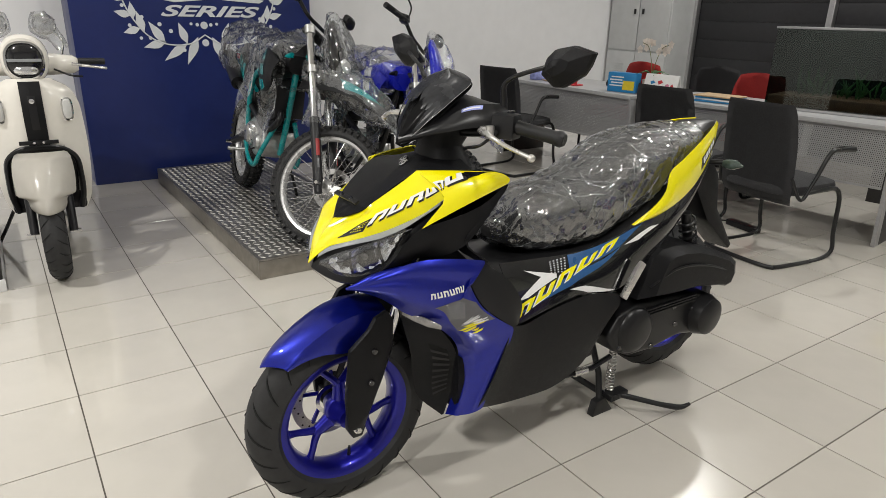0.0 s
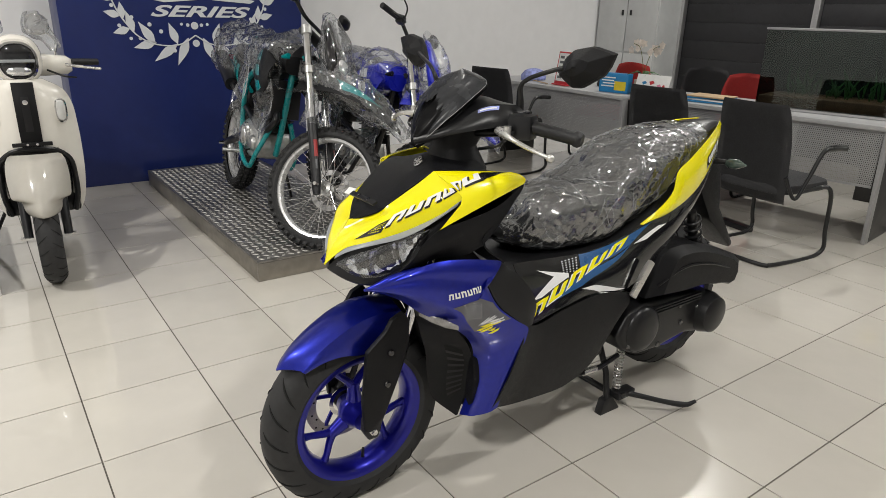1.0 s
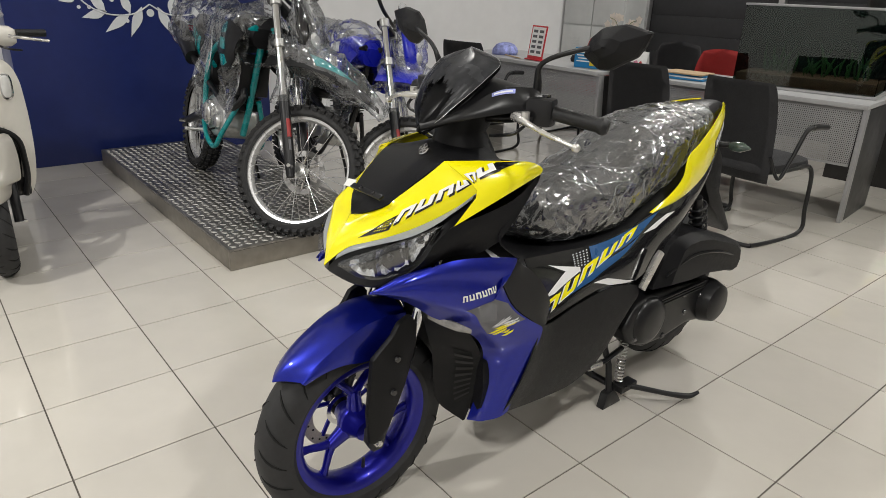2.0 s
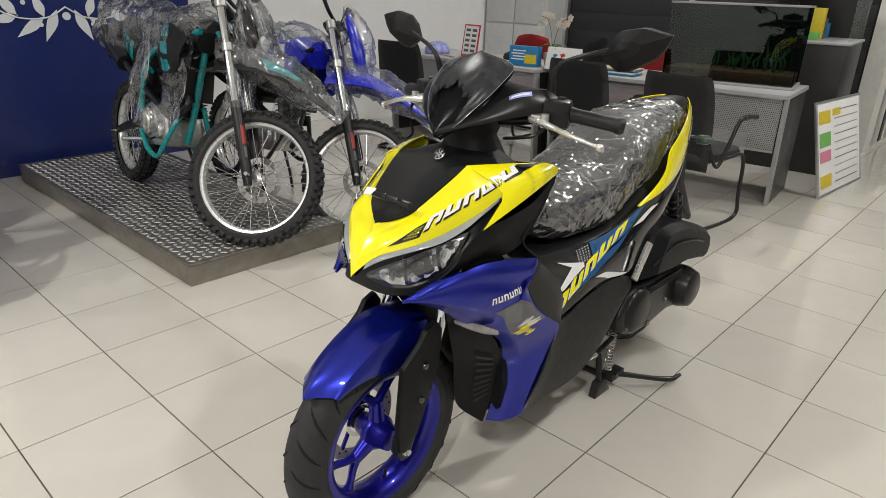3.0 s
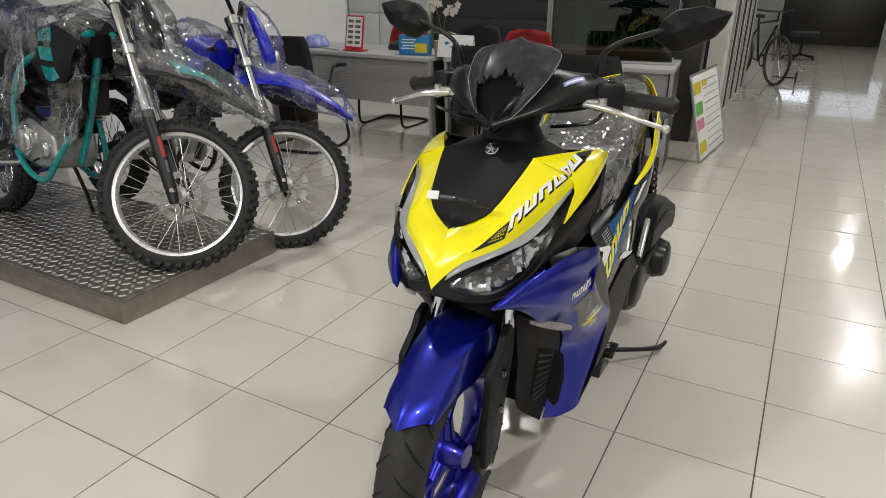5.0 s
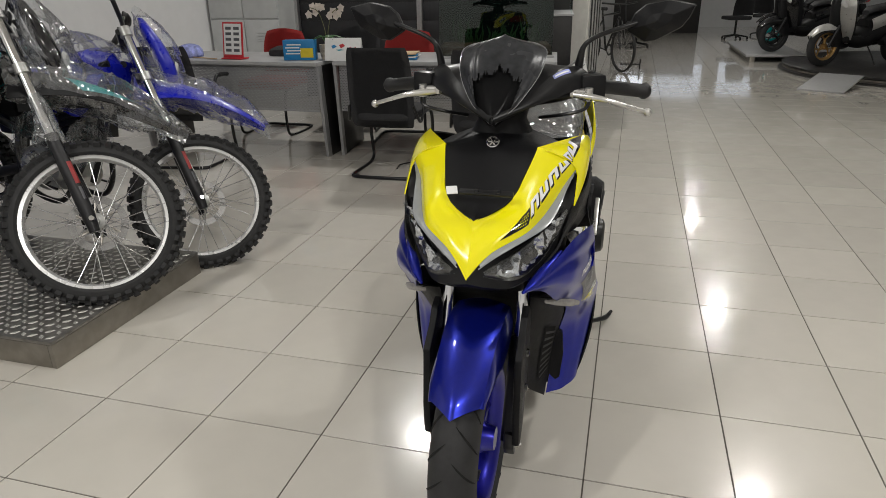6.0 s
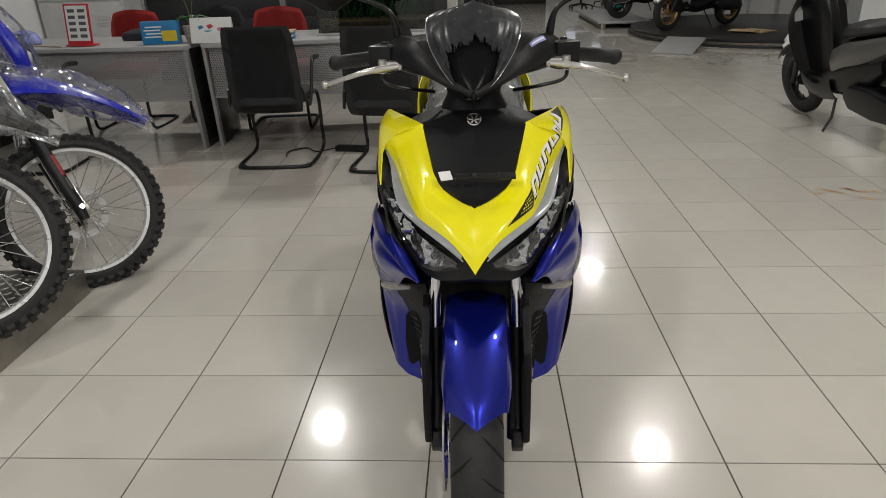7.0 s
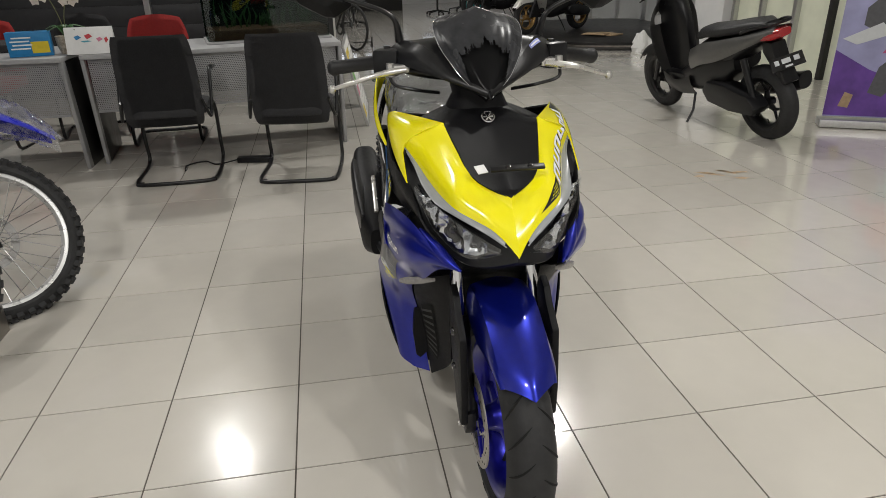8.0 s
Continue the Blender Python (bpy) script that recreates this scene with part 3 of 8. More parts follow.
def sport_scooter(at):
    sc = thing("sport_scooter", at, "yellow, blue and black sport scooter with plastic-wrapped seat", "scooter")
    # front wheel, fork and mudguard
    cast_wheel("front_wheel", 0, 0.266, 0.266, 0.187, 0.055, sc, disc_side=1)
    cast_wheel("rear_wheel", 1.35, 0.303, 0.276, 0.187, 0.07, sc)
    chin, hv = (-0.074, 0, 0.717), (-0.004, 0, 0.824)
    arm_low = [chin, (-0.054, -0.024, 0.747), (-0.036, -0.049, 0.770), (-0.010, -0.081, 0.785), (0.018, -0.113, 0.800), (0.071, -0.137, 0.817), (0.127, -0.156, 0.839), (0.179, -0.174, 0.866), (0.206, -0.194, 0.893)]
    arm_in = [hv, (0.027, -0.032, 0.836), (0.046, -0.062, 0.850), (0.067, -0.081, 0.873), (0.105, -0.091, 0.898), (0.144, -0.101, 0.924), (0.176, -0.109, 0.948)]
    arm = Sheet(arm_in, arm_low, 0.013, (-0.55, -0.45, 0.7), 0.25, profile=lambda u, v: min(v / 0.74, (1 - v) / 0.26) ** 0.85 * (0.45 + 0.55 * min(1, u / 0.45)) - 0.30 * max(0, 1 - abs(v - 0.16) / 0.16) * min(1, max(0, (0.9 - u) / 0.35)))
    wing = Sheet([(0.176, -0.107, 0.947), (0.181, -0.157, 0.930), (0.2, -0.197, 0.894), (0.165, -0.201, 0.858), (0.134, -0.201, 0.829)],
                 [(0.351, -0.198, 0.943), (0.372, -0.208, 0.936), (0.386, -0.213, 0.924), (0.384, -0.214, 0.917), (0.380, -0.213, 0.912)], 0.013, (0, -0.8, 0.55), profile=lambda u, v: 4 * v * (1 - v) * min(1, 0.25 + 1.5 * u))
    hood = Sheet([hv, (0.05, 0, 0.853), (0.12, 0, 0.893), (0.2, 0, 0.937), (0.27, 0, 0.963), (0.33, 0, 0.975)],
                 [(0.0, -0.004, 0.823), (0.05, -0.070, 0.858), (0.11, -0.091, 0.905), (0.18, -0.110, 0.942), (0.26, -0.145, 0.925), (0.34, -0.18, 0.905)], 0.003, (-0.4, 0, 1), tip=0.2, profile=lambda u, v: 4 * v * (1 - v) * (4.3 * min(1, max(0, (u - 0.5) / 0.3)) - 1))
    head_low = [(-0.066, 0, 0.705), (-0.048, -0.045, 0.692), (-0.02, -0.085, 0.684), (0.03, -0.120, 0.690), (0.075, -0.155, 0.725), (0.13, -0.196, 0.80), (0.195, -0.196, 0.885)]
    drl_low = [(-0.058, -0.024, 0.736), (-0.045, -0.052, 0.757), (-0.022, -0.085, 0.775), (0.010, -0.119, 0.790), (0.052, -0.152, 0.806), (0.115, -0.171, 0.831), (0.168, -0.181, 0.863), (0.200, -0.192, 0.886)]
    lens_low = [(-0.050, -0.03, 0.718), (-0.035, -0.075, 0.706), (-0.005, -0.105, 0.702), (0.035, -0.128, 0.712), (0.068, -0.155, 0.742), (0.085, -0.174, 0.785), (0.10, -0.182, 0.818)]
    lens_up = [(-0.055, -0.033, 0.732), (-0.032, -0.085, 0.763), (-0.005, -0.115, 0.779), (0.03, -0.142, 0.797), (0.06, -0.163, 0.811), (0.085, -0.178, 0.824), (0.10, -0.186, 0.832)]
    blue_up = [(-0.027, -0.122, 0.684), (0.001, -0.141, 0.694), (0.029, -0.158, 0.710), (0.059, -0.174, 0.725), (0.091, -0.189, 0.740), (0.14, -0.206, 0.750), (0.22, -0.226, 0.745), (0.285, -0.236, 0.733), (0.301, -0.237, 0.728), (0.296, -0.239, 0.716), (0.25, -0.243, 0.691),
               (0.262, -0.247, 0.651), (0.291, -0.252, 0.606), (0.361, -0.257, 0.549), (0.388, -0.259, 0.530), (0.391, -0.259, 0.524), (0.388, -0.257, 0.497), (0.364, -0.246, 0.423), (0.328, -0.223, 0.282)]
    blue_low = [(-0.027, -0.122, 0.681), (0.010, -0.136, 0.668), (0.045, -0.150, 0.652), (0.075, -0.160, 0.630), (0.105, -0.170, 0.605), (0.150, -0.182, 0.580), (0.205, -0.190, 0.540), (0.252, -0.184, 0.490), (0.278, -0.170, 0.428), (0.275, -0.155, 0.320), (0.255, -0.146, 0.243)]
    ramp = lambda x, a, b: min(1, max(0, (x - a) / (b - a)))
    side = Sheet(blue_up, blue_low, 0.034, (-0.25, -1, 0.10), tip=0.26,
                 profile=lambda u, v: (1 - ramp(u, 0.42, 0.70)) * (4 * v * (1 - v) * 1.05 - 0.30 * math.exp(-((v - 0.34) / 0.13) ** 2) * ramp(v, 0, 0.15) + 0.22 * math.exp(-((v - 0.76) / 0.12) ** 2) * ramp(1 - v, 0, 0.12))
                 + ramp(u, 0.42, 0.70) * (2.6 * v * (1 - v) + 0.14 * math.exp(-((v - 0.76) / 0.10) ** 2) * ramp(1 - v, 0, 0.12)))
    body = Sheet([(0.42, -0.150, 0.668), (0.55, -0.158, 0.662), (0.70, -0.163, 0.655), (0.85, -0.167, 0.676), (0.96, -0.170, 0.706), (1.1, -0.176, 0.742), (1.24, -0.152, 0.80), (1.40, -0.095, 0.885)],
                 [(0.43, -0.222, 0.505), (0.56, -0.218, 0.528), (0.68, -0.212, 0.540), (0.85, -0.205, 0.515), (0.98, -0.190, 0.560), (1.08, -0.182, 0.625), (1.22, -0.160, 0.73), (1.38, -0.095, 0.84)], 0.010, (0, -1, 0.2))
    skirt = Sheet([(0.388, -0.255, 0.530), (0.46, -0.232, 0.508), (0.56, -0.224, 0.524), (0.70, -0.22, 0.535), (0.80, -0.214, 0.520), (0.862, -0.21, 0.500)],
                  [(0.31, -0.222, 0.285), (0.395, -0.202, 0.256), (0.50, -0.198, 0.243), (0.63, -0.195, 0.240), (0.74, -0.198, 0.290), (0.845, -0.205, 0.44)], 0.014, (0, -1, 0))
    tail = Sheet([(0.929, -0.168, 0.706), (1.00, -0.182, 0.752), (1.045, -0.190, 0.80), (1.058, -0.189, 0.86), (1.13, -0.178, 0.893), (1.26, -0.142, 0.935), (1.40, -0.085, 0.966), (1.474, -0.043, 0.974)],
                 [(0.935, -0.170, 0.702), (1.02, -0.187, 0.724), (1.09, -0.190, 0.748), (1.16, -0.184, 0.776), (1.23, -0.168, 0.808), (1.31, -0.140, 0.85), (1.40, -0.095, 0.90), (1.468, -0.050, 0.945)], 0.008, (0.1, -1, 0.1))
    scoop = Sheet([(0.303, -0.232, 0.722), (0.256, -0.239, 0.69), (0.268, -0.243, 0.651), (0.297, -0.247, 0.606), (0.388, -0.254, 0.528)],
                  [(0.326, -0.228, 0.705), (0.372, -0.226, 0.672), (0.410, -0.229, 0.630), (0.437, -0.235, 0.576), (0.425, -0.240, 0.528)], 0.006, (0, -1, 0))
    shield = Sheet([(0.09, -0.186, 0.79), (0.134, -0.196, 0.826), (0.204, -0.217, 0.846), (0.295, -0.221, 0.869), (0.384, -0.209, 0.912)],
                   [(0.045, -0.150, 0.718), (0.09, -0.168, 0.735), (0.15, -0.180, 0.748), (0.21, -0.205, 0.752), (0.25, -0.222, 0.775)], 0.010, (0, -1, 0))
    mud_mid = [(-0.216, 0, 0.463), (-0.190, 0, 0.492), (-0.140, 0, 0.524), (-0.080, 0, 0.556), (-0.020, 0, 0.580), (0.040, 0, 0.592), (0.11, 0, 0.588)]
    mud_sh = [(-0.172, -0.053, 0.472), (-0.142, -0.058, 0.499), (-0.090, -0.061, 0.533), (-0.030, -0.063, 0.562), (0.030, -0.065, 0.576), (0.11, -0.065, 0.572)]
    mud_lo = [(-0.164, -0.060, 0.465), (-0.120, -0.068, 0.484), (-0.070, -0.071, 0.489), (-0.010, -0.072, 0.479), (0.040, -0.073, 0.488), (0.10, -0.074, 0.51)]
    mud = Sheet(mud_mid, mud_sh, 0.0042, (-0.4, 0, 0.9))
    mud_side = Sheet(mud_sh, mud_lo, 0.004, (-0.2, -1, 0.2))
    cowl_low = Sheet([(0.186, 0, 1.012), (0.225, -0.055, 1.035), (0.275, -0.098, 1.072), (0.318, -0.135, 1.102), (0.38, -0.172, 1.104)],
                     [(0.188, 0, 0.990), (0.214, -0.042, 1.008), (0.240, -0.090, 1.028), (0.285, -0.140, 1.044), (0.345, -0.190, 1.058), (0.40, -0.212, 1.066)], 0.008, (-0.5, -1, 0))
    cowl_top = Sheet([(0.186, 0, 1.010), (0.225, -0.055, 1.034), (0.275, -0.098, 1.072), (0.318, -0.135, 1.102), (0.38, -0.172, 1.104)],
                     [(0.23, 0, 1.05), (0.27, -0.03, 1.085), (0.33, -0.05, 1.115), (0.38, -0.06, 1.11), (0.43, -0.08, 1.085)], 0.004, (0, 0, 1))

    # centre parts made of both halves
    bm = bm_new()
    for s in (1, -1):
        arm.skin(bm, 26, 10, 0.003, s)
    face = part("front_cowl", bm, M_YELLOW, sc, "glossy yellow front cowl")
    bm = bm_new()
    for s in (1, -1):
        hood.skin(bm, 18, 8, 0.003, s, True)
    part("hood_panel", bm, M_MATTE, sc, "matte black hood panel")
    bm = bm_new()
    for s in (1, -1):
        mud.skin(bm, 24, 7, 0.003, s, True)
        mud_side.skin(bm, 24, 5, 0.003, s)
    part("front_mudguard", bm, M_BLUE, sc, "metallic blue front mudguard")
    bm = bm_new()
    for s in (1, -1):
        cowl_low.skin(bm, 18, 6, 0.003, s)
        cowl_top.skin(bm, 18, 5, 0.003, s)
    dash = part("handlebar_cowl", bm, M_SATIN, sc)
    # headlamp: dark housing, bright reflectors, clear lens
    bm = bm_new()
    for s in (1, -1):
        Sheet([(p[0] + 0.012, p[1] * 0.97, p[2] - 0.004) for p in arm_low], head_low, 0.0, (-1, -0.6, 0)).skin(bm, 22, 8, 0.004, s)
    lamp_body = part("headlamp_housing", bm, M_SATIN, sc)
    for s in (1, -1):
        part("position_lamp", Sheet([(p[0] + 0.003, p[1] + 0.001, p[2] + 0.001) for p in arm_low[1:]], drl_low, 0.004, (-0.7, -0.7, 0)).skin(bm_new(), 22, 4, 0.003, s), M_DRL, lamp_body, "frosted grey light strip")
        refl = Sheet([(p[0] + 0.020, p[1] + 0.006, p[2] - 0.006) for p in lens_up], [(p[0] + 0.022, p[1] + 0.006, p[2] + 0.006) for p in lens_low], -0.006, (-0.8, -0.6, 0))
        bm = bm_new()
        refl.skin(bm, 14, 5, 0.002, s)
        part("reflector", bm, M_SATIN, lamp_body)
        glass = Sheet(lens_up, lens_low, 0.010, (-0.8, -0.6, 0))
        flute = random.Random(4)
        for u0, u1, deep in ((0.10, 0.33, 0.040), (0.36, 0.62, 0.028), (0.65, 0.93, 0.022)):
            rows = []
            for i in range(9):
                r = []
                for j in range(9):
                    u, v, e = u0 + (u1 - u0) * i / 8, 0.06 + 0.88 * j / 8, max(abs(i / 4 - 1), abs(j / 4 - 1))
                    r.append((glass.at(u, v) - glass.normal(u, v) * (0.005 + deep * (1 - e ** 2) + flute.uniform(0, 0.007))) * np.array((1, s, 1)))
                rows.append(r)
            bowl = bm_new()
            grid_mesh(bowl, rows)
            part("lamp_bowl", bowl, M_REFLECTOR, lamp_body, "chromed lamp bowl", 12)
            c, n = glass.at((u0 + u1) / 2, 0.5) - glass.normal((u0 + u1) / 2, 0.5) * 0.020, glass.normal((u0 + u1) / 2, 0.5)
            part("lamp_bulb", lathe(bm_new(), [(0.009, -0.004), (0.0085, 0.003), (0.006, 0.007), (0, 0.0085)], along(tuple(c * np.array((1, s, 1))), tuple((c + n) * np.array((1, s, 1)))), 14), M_GLOSSBLACK, lamp_body)
        ob = part("lens", Sheet(lens_up, lens_low, 0.010, (-0.8, -0.6, 0)).skin(bm_new(), 18, 6, 0.002, s), M_LENS, lamp_body, "clear headlamp lens")
        ob.visible_shadow = False
    # lip under the lamps
    bm = bm_new()
    for s in (1, -1):
        Sheet(head_low[:5], [(-0.045, 0, 0.69), (-0.02, -0.04, 0.675), (0.01, -0.075, 0.67), (0.05, -0.105, 0.672), (0.09, -0.13, 0.69)], 0.003, (-0.3, 0, -1)).skin(bm, 12, 3, 0.004, s)
    part("chin_lip", bm, M_MATTE, sc)

    for s in (1, -1):
        bm = wing.skin(bm_new(), 10, 12, 0.003, s)
        part("cowl_wing", bm, M_YELLOW, sc, "glossy yellow side wing")
        part("leg_shield_side", shield.skin(bm_new(), 14, 6, 0.004, s), M_MATTE, sc)
        pan = part("side_fairing", side.skin(bm_new(), 44, 14, 0.003, s), M_BLUE, sc, "metallic blue side fairing")
        # top ridge of the fairing
        part("fairing_ridge", tube(bm_new(), [np.array(p) * (1, s, 1) + np.array((0.002, s * 0.009, -0.007)) for p in blue_up[:5]], [0.003, 0.012, 0.014, 0.011, 0.004], 10, 26), M_BLUE, pan)
        # marks on the fairing stand as plain bars
        bm = bm_new()
        row = [(0.348, 0.658), (0.452, 0.43), (0.42, 0.368), (0.33, 0.568)]
        for k in range(6):
            glyph(side, bm, inner_quad(row, k / 6 + 0.01, (k + 1) / 6 - 0.025, 0, 1), k, 0.0014, s)
        part("fairing_marking", bm, M_WHITEVINYL, pan, "row of short white bars")
        field = [(0.394, 0.763), (0.60, 0.06), (0.682, 0.03), (0.591, 0.784)]
        part("fairing_graphic", side.decal(bm_new(), field, 12, 8, 0.0008, s), M_DECALGREY, pan)
        rs = random.Random(7)
        for mt, lift, n, quad in ((M_DECALWHITE, 0.0013, 6, [(0.571, 0.755), (0.633, 0.04), (0.678, 0.04), (0.635, 0.385)]), (M_YELLOW, 0.0017, 5, [(0.571, 0.788), (0.662, 0.109), (0.683, 0.16), (0.653, 0.712)]),
                                  (M_WHITEVINYL, 0.0021, 3, [(0.583, 0.616), (0.654, 0.04), (0.674, 0.06), (0.63, 0.47)])):
            bm = bm_new()
            for k in range(n):
                x0, x1, y0 = rs.uniform(0, 0.4), rs.uniform(0.55, 1), (k + rs.uniform(0, 0.3)) / n
                a, b, c, d = inner_quad(quad, x0, x1, y0, y0 + 0.72 / n)
                e = inner_quad(quad, x0 + 0.12, x1 - 0.10, y0, y0 + 0.72 / n)
                side.decal(bm, [a, b, e[2], e[3]], 6, 2, lift + 0.00003 * k, s)
            part("fairing_graphic", bm, mt, pan)
        bm = bm_new()
        for k in range(8):
            for m_ in range(7):
                side.decal(bm, inner_quad([(0.413, 0.692), (0.553, 0.3), (0.583, 0.491), (0.514, 0.778)], (k + 0.3) / 8, (k + 0.6) / 8, (m_ + 0.3) / 7, (m_ + 0.6) / 7), 1, 1, 0.0012, s)
        part("dot_pattern", bm, M_DECALWHITE, pan, "patch of small pale dots")
        part("air_scoop", scoop.skin(bm_new(), 14, 5, 0.004, s), M_SATIN, sc)
        bp = part("body_side", body.skin(bm_new(), 40, 8, 0.003, s), M_GLOSSBLACK, sc, "gloss black body side with blue and yellow stripes")
        part("floor_skirt", skirt.skin(bm_new(), 24, 8, 0.004, s), M_MATTE, sc)
        ty = part("tail_panel", tail.skin(bm_new(), 30, 8, 0.003, s), M_YELLOW, sc, "glossy yellow tail panel")
        part("tail_marking", tail.decal(bm_new(), [(0.60, 0.80), (0.80, 0.70), (0.83, 0.38), (0.63, 0.45)], 8, 3, 0.001, s), M_GLOSSBLACK, ty)
        bm = bm_new()
        for k in range(5):
            u = 0.635 + k * 0.034
            tail.decal(bm, [(u, 0.70 - 0.02 * k), (u + 0.024, 0.68 - 0.02 * k), (u + 0.03, 0.48 - 0.02 * k), (u + 0.006, 0.5 - 0.02 * k)], 2, 2, 0.0016, s)
        part("tail_marking_bars", bm, M_WHITEVINYL, ty)
        # stripes on the body side
        part("stripe", body.decal(bm_new(), [(0.015, 0.85), (0.233, 0.46), (0.453, 0.20), (0.226, 0.72)], 16, 5, 0.0008, s), M_DECALBLUE, bp, "dark blue stripe")
        part("stripe", body.decal(bm_new(), [(0.243, 0.02), (0.572, 0.03), (0.453, 0.19), (0.232, 0.38)], 14, 5, 0.0010, s), M_DECALBLUE, bp, "dark blue stripe")
        for i in range(5):
            for j in range(6):
                c = inner_quad([(0.164, 0.09), (0.240, 0.03), (0.222, 0.40), (0.156, 0.34)], 0.08 + 0.19 * i, 0.16 + 0.19 * i, 0.06 + 0.16 * j, 0.13 + 0.16 * j)
                if i == 0 and j == 0:
                    bm = bm_new()
                body.decal(bm, c, 1, 1, 0.0012, s)
        part("dot_pattern", bm, M_DECALWHITE, bp, "patch of small pale dots")
        bw, by = bm_new(), bm_new()
        for k, q in enumerate(([(0.004, 0.93), (0.054, 0.868), (0.095, 0.60), (0.033, 0.66)], [(0.072, 0.83), (0.136, 0.75), (0.183, 0.42), (0.117, 0.52)], [(0.156, 0.70), (0.226, 0.57), (0.276, 0.20), (0.207, 0.33)],
                               [(0.247, 0.50), (0.315, 0.33), (0.366, 0.06), (0.300, 0.13)], [(0.336, 0.28), (0.405, 0.18), (0.462, 0.0), (0.391, 0.03)])):
            q = inner_quad(q, 0.0, 1.0, 0.10, 0.88)
            glyph(body, by, q, k, 0.0022, s)
            glyph(body, bw, inner_quad(q, -0.10, 0.96, -0.10, 0.93), k, 0.0016, s)
        part("body_marking", by, M_YELLOW, bp, "yellow slanted bars")
        part("body_marking_edge", bw, M_WHITEVINYL, bp)
        for quad in ([(0.069, 0.17), (0.181, 0.36), (0.177, 0.45), (0.119, 0.34)], [(0.125, 0.341), (0.178, 0.432), (0.061, 0.63), (0.023, 0.631)], [(0.22, 0.784), (0.283, 0.795), (0.407, 0.96), (0.295, 0.97)], [(0.461, 0.22), (0.593, 0.18), (0.629, 0.24), (0.529, 0.30)]):
            part("body_flash", body.decal(bm_new(), quad, 8, 3, 0.0024, s), M_WHITEVINYL, bp, "white pointed flash")
        # band over the yellow arm, on one side
        if s > 0:
            part("arm_graphic", arm.decal(bm_new(), [(0.266, 0.841), (0.475, 0.86), (0.528, 0.565), (0.441, 0.603)], 16, 5, 0.0010, s), M_GLOSSBLACK, face, "black graphic wedge")
            part("arm_graphic", wing.decal(bm_new(), [(0.085, 0.54), (0.055, 0.919), (0.259, 0.648), (0.333, 0.43)], 12, 4, 0.0010, s), M_GLOSSBLACK, face, "black graphic wedge")
            for k, (on, q) in enumerate(((arm, [(0.497, 0.759), (0.603, 0.712), (0.661, 0.487), (0.551, 0.490)]), (arm, [(0.622, 0.707), (0.735, 0.706), (0.791, 0.510), (0.681, 0.489)]), (arm, [(0.755, 0.709), (0.868, 0.739), (0.923, 0.561), (0.810, 0.516)]),
                                         (arm, [(0.889, 0.746), (0.990, 0.790), (0.990, 0.670), (0.944, 0.572)]), (wing, [(0.395, 0.015), (0.383, 0.070), (0.270, 0.170), (0.284, 0.02)]), (wing, [(0.375, 0.10), (0.31, 0.404), (0.10, 0.500), (0.257, 0.19)]))):
                bk, wh = bm_new(), bm_new()
                glyph(on, bk, inner_quad(q, 0.10, 1.16, -0.20, 0.85), k, 0.0014, s)
                glyph(on, wh, q, k, 0.0020, s)
                part("marking_shadow", bk, M_GLOSSBLACK, face)
                part("arm_marking", wh, M_WHITEVINYL, face, "white slanted bar")
            dots = bm_new()
            for i in range(5):
                for j in range(4):
                    c = inner_quad([(0.36, 0.80), (0.46, 0.84), (0.52, 0.60), (0.45, 0.62)], 0.05 + 0.19 * i, 0.14 + 0.19 * i, 0.06 + 0.23 * j, 0.16 + 0.23 * j)
                    arm.decal(dots, c, 1, 1, 0.0013, s)
            part("dot_pattern", dots, M_YELLOW, face, "patch of small dots")
        # turn signal
        bm = bm_new()
        loft(bm, [oval(x, s * -(0.150 + 0.062 * k), z, ry, rz, 12) for k, x, z, ry, rz in ((0.0, 0.112, 0.594, 0.004, 0.005), (0.35, 0.128, 0.588, 0.011, 0.010), (0.75, 0.155, 0.577, 0.014, 0.012), (1.1, 0.182, 0.566, 0.006, 0.007))])
        part("turn_signal", bm, M_SIGNAL, sc, "smoky clear front turn signal")
        # matte panel inside the fairing, with a slatted grille
        duct = Sheet([(0.118, -0.112, 0.600), (0.140, -0.108, 0.530), (0.164, -0.105, 0.445), (0.175, -0.101, 0.355), (0.190, -0.103, 0.300), (0.246, -0.142, 0.241)],
                     [(0.110, -0.164, 0.604), (0.203, -0.186, 0.540), (0.274, -0.167, 0.428), (0.274, -0.157, 0.370), (0.271, -0.151, 0.320), (0.252, -0.143, 0.243)], 0.001, (-1, -0.2, 0))
        dp = part("duct_panel", duct.skin(bm_new(), 24, 8, 0.004, s), M_MATTE, sc)
        grille = [(0.34, 0.48), (0.84, 0.42), (0.80, 0.84), (0.40, 0.84)]
        part("grille_opening", duct.decal(bm_new(), grille, 10, 6, 0.0015, s), M_GLOSSGROOVE, dp)
        for k in range(8):
            bm = bm_new()
            for lift in (0.001, 0.006):
                duct.decal(bm, inner_quad(grille, 0.07 + 0.115 * k, 0.115 + 0.115 * k, 0.02, 0.98), 1, 6, lift, s)
            part("duct_slat", bm, M_SATIN, dp)
        # fork leg and its guard
        leg = part("fork_leg", tube(bm_new(), [(0.0, -s * 0.091, 0.266), (0.06, -s * 0.091, 0.40), (0.10, -s * 0.091, 0.50)], [0.024, 0.023, 0.021], 14), M_FORKBLACK, sc)
        part("fork_tube", tube(bm_new(), [(0.095, -s * 0.093, 0.49), (0.185, -s * 0.09, 0.72)], 0.0155, 12), M_CHROME, leg)
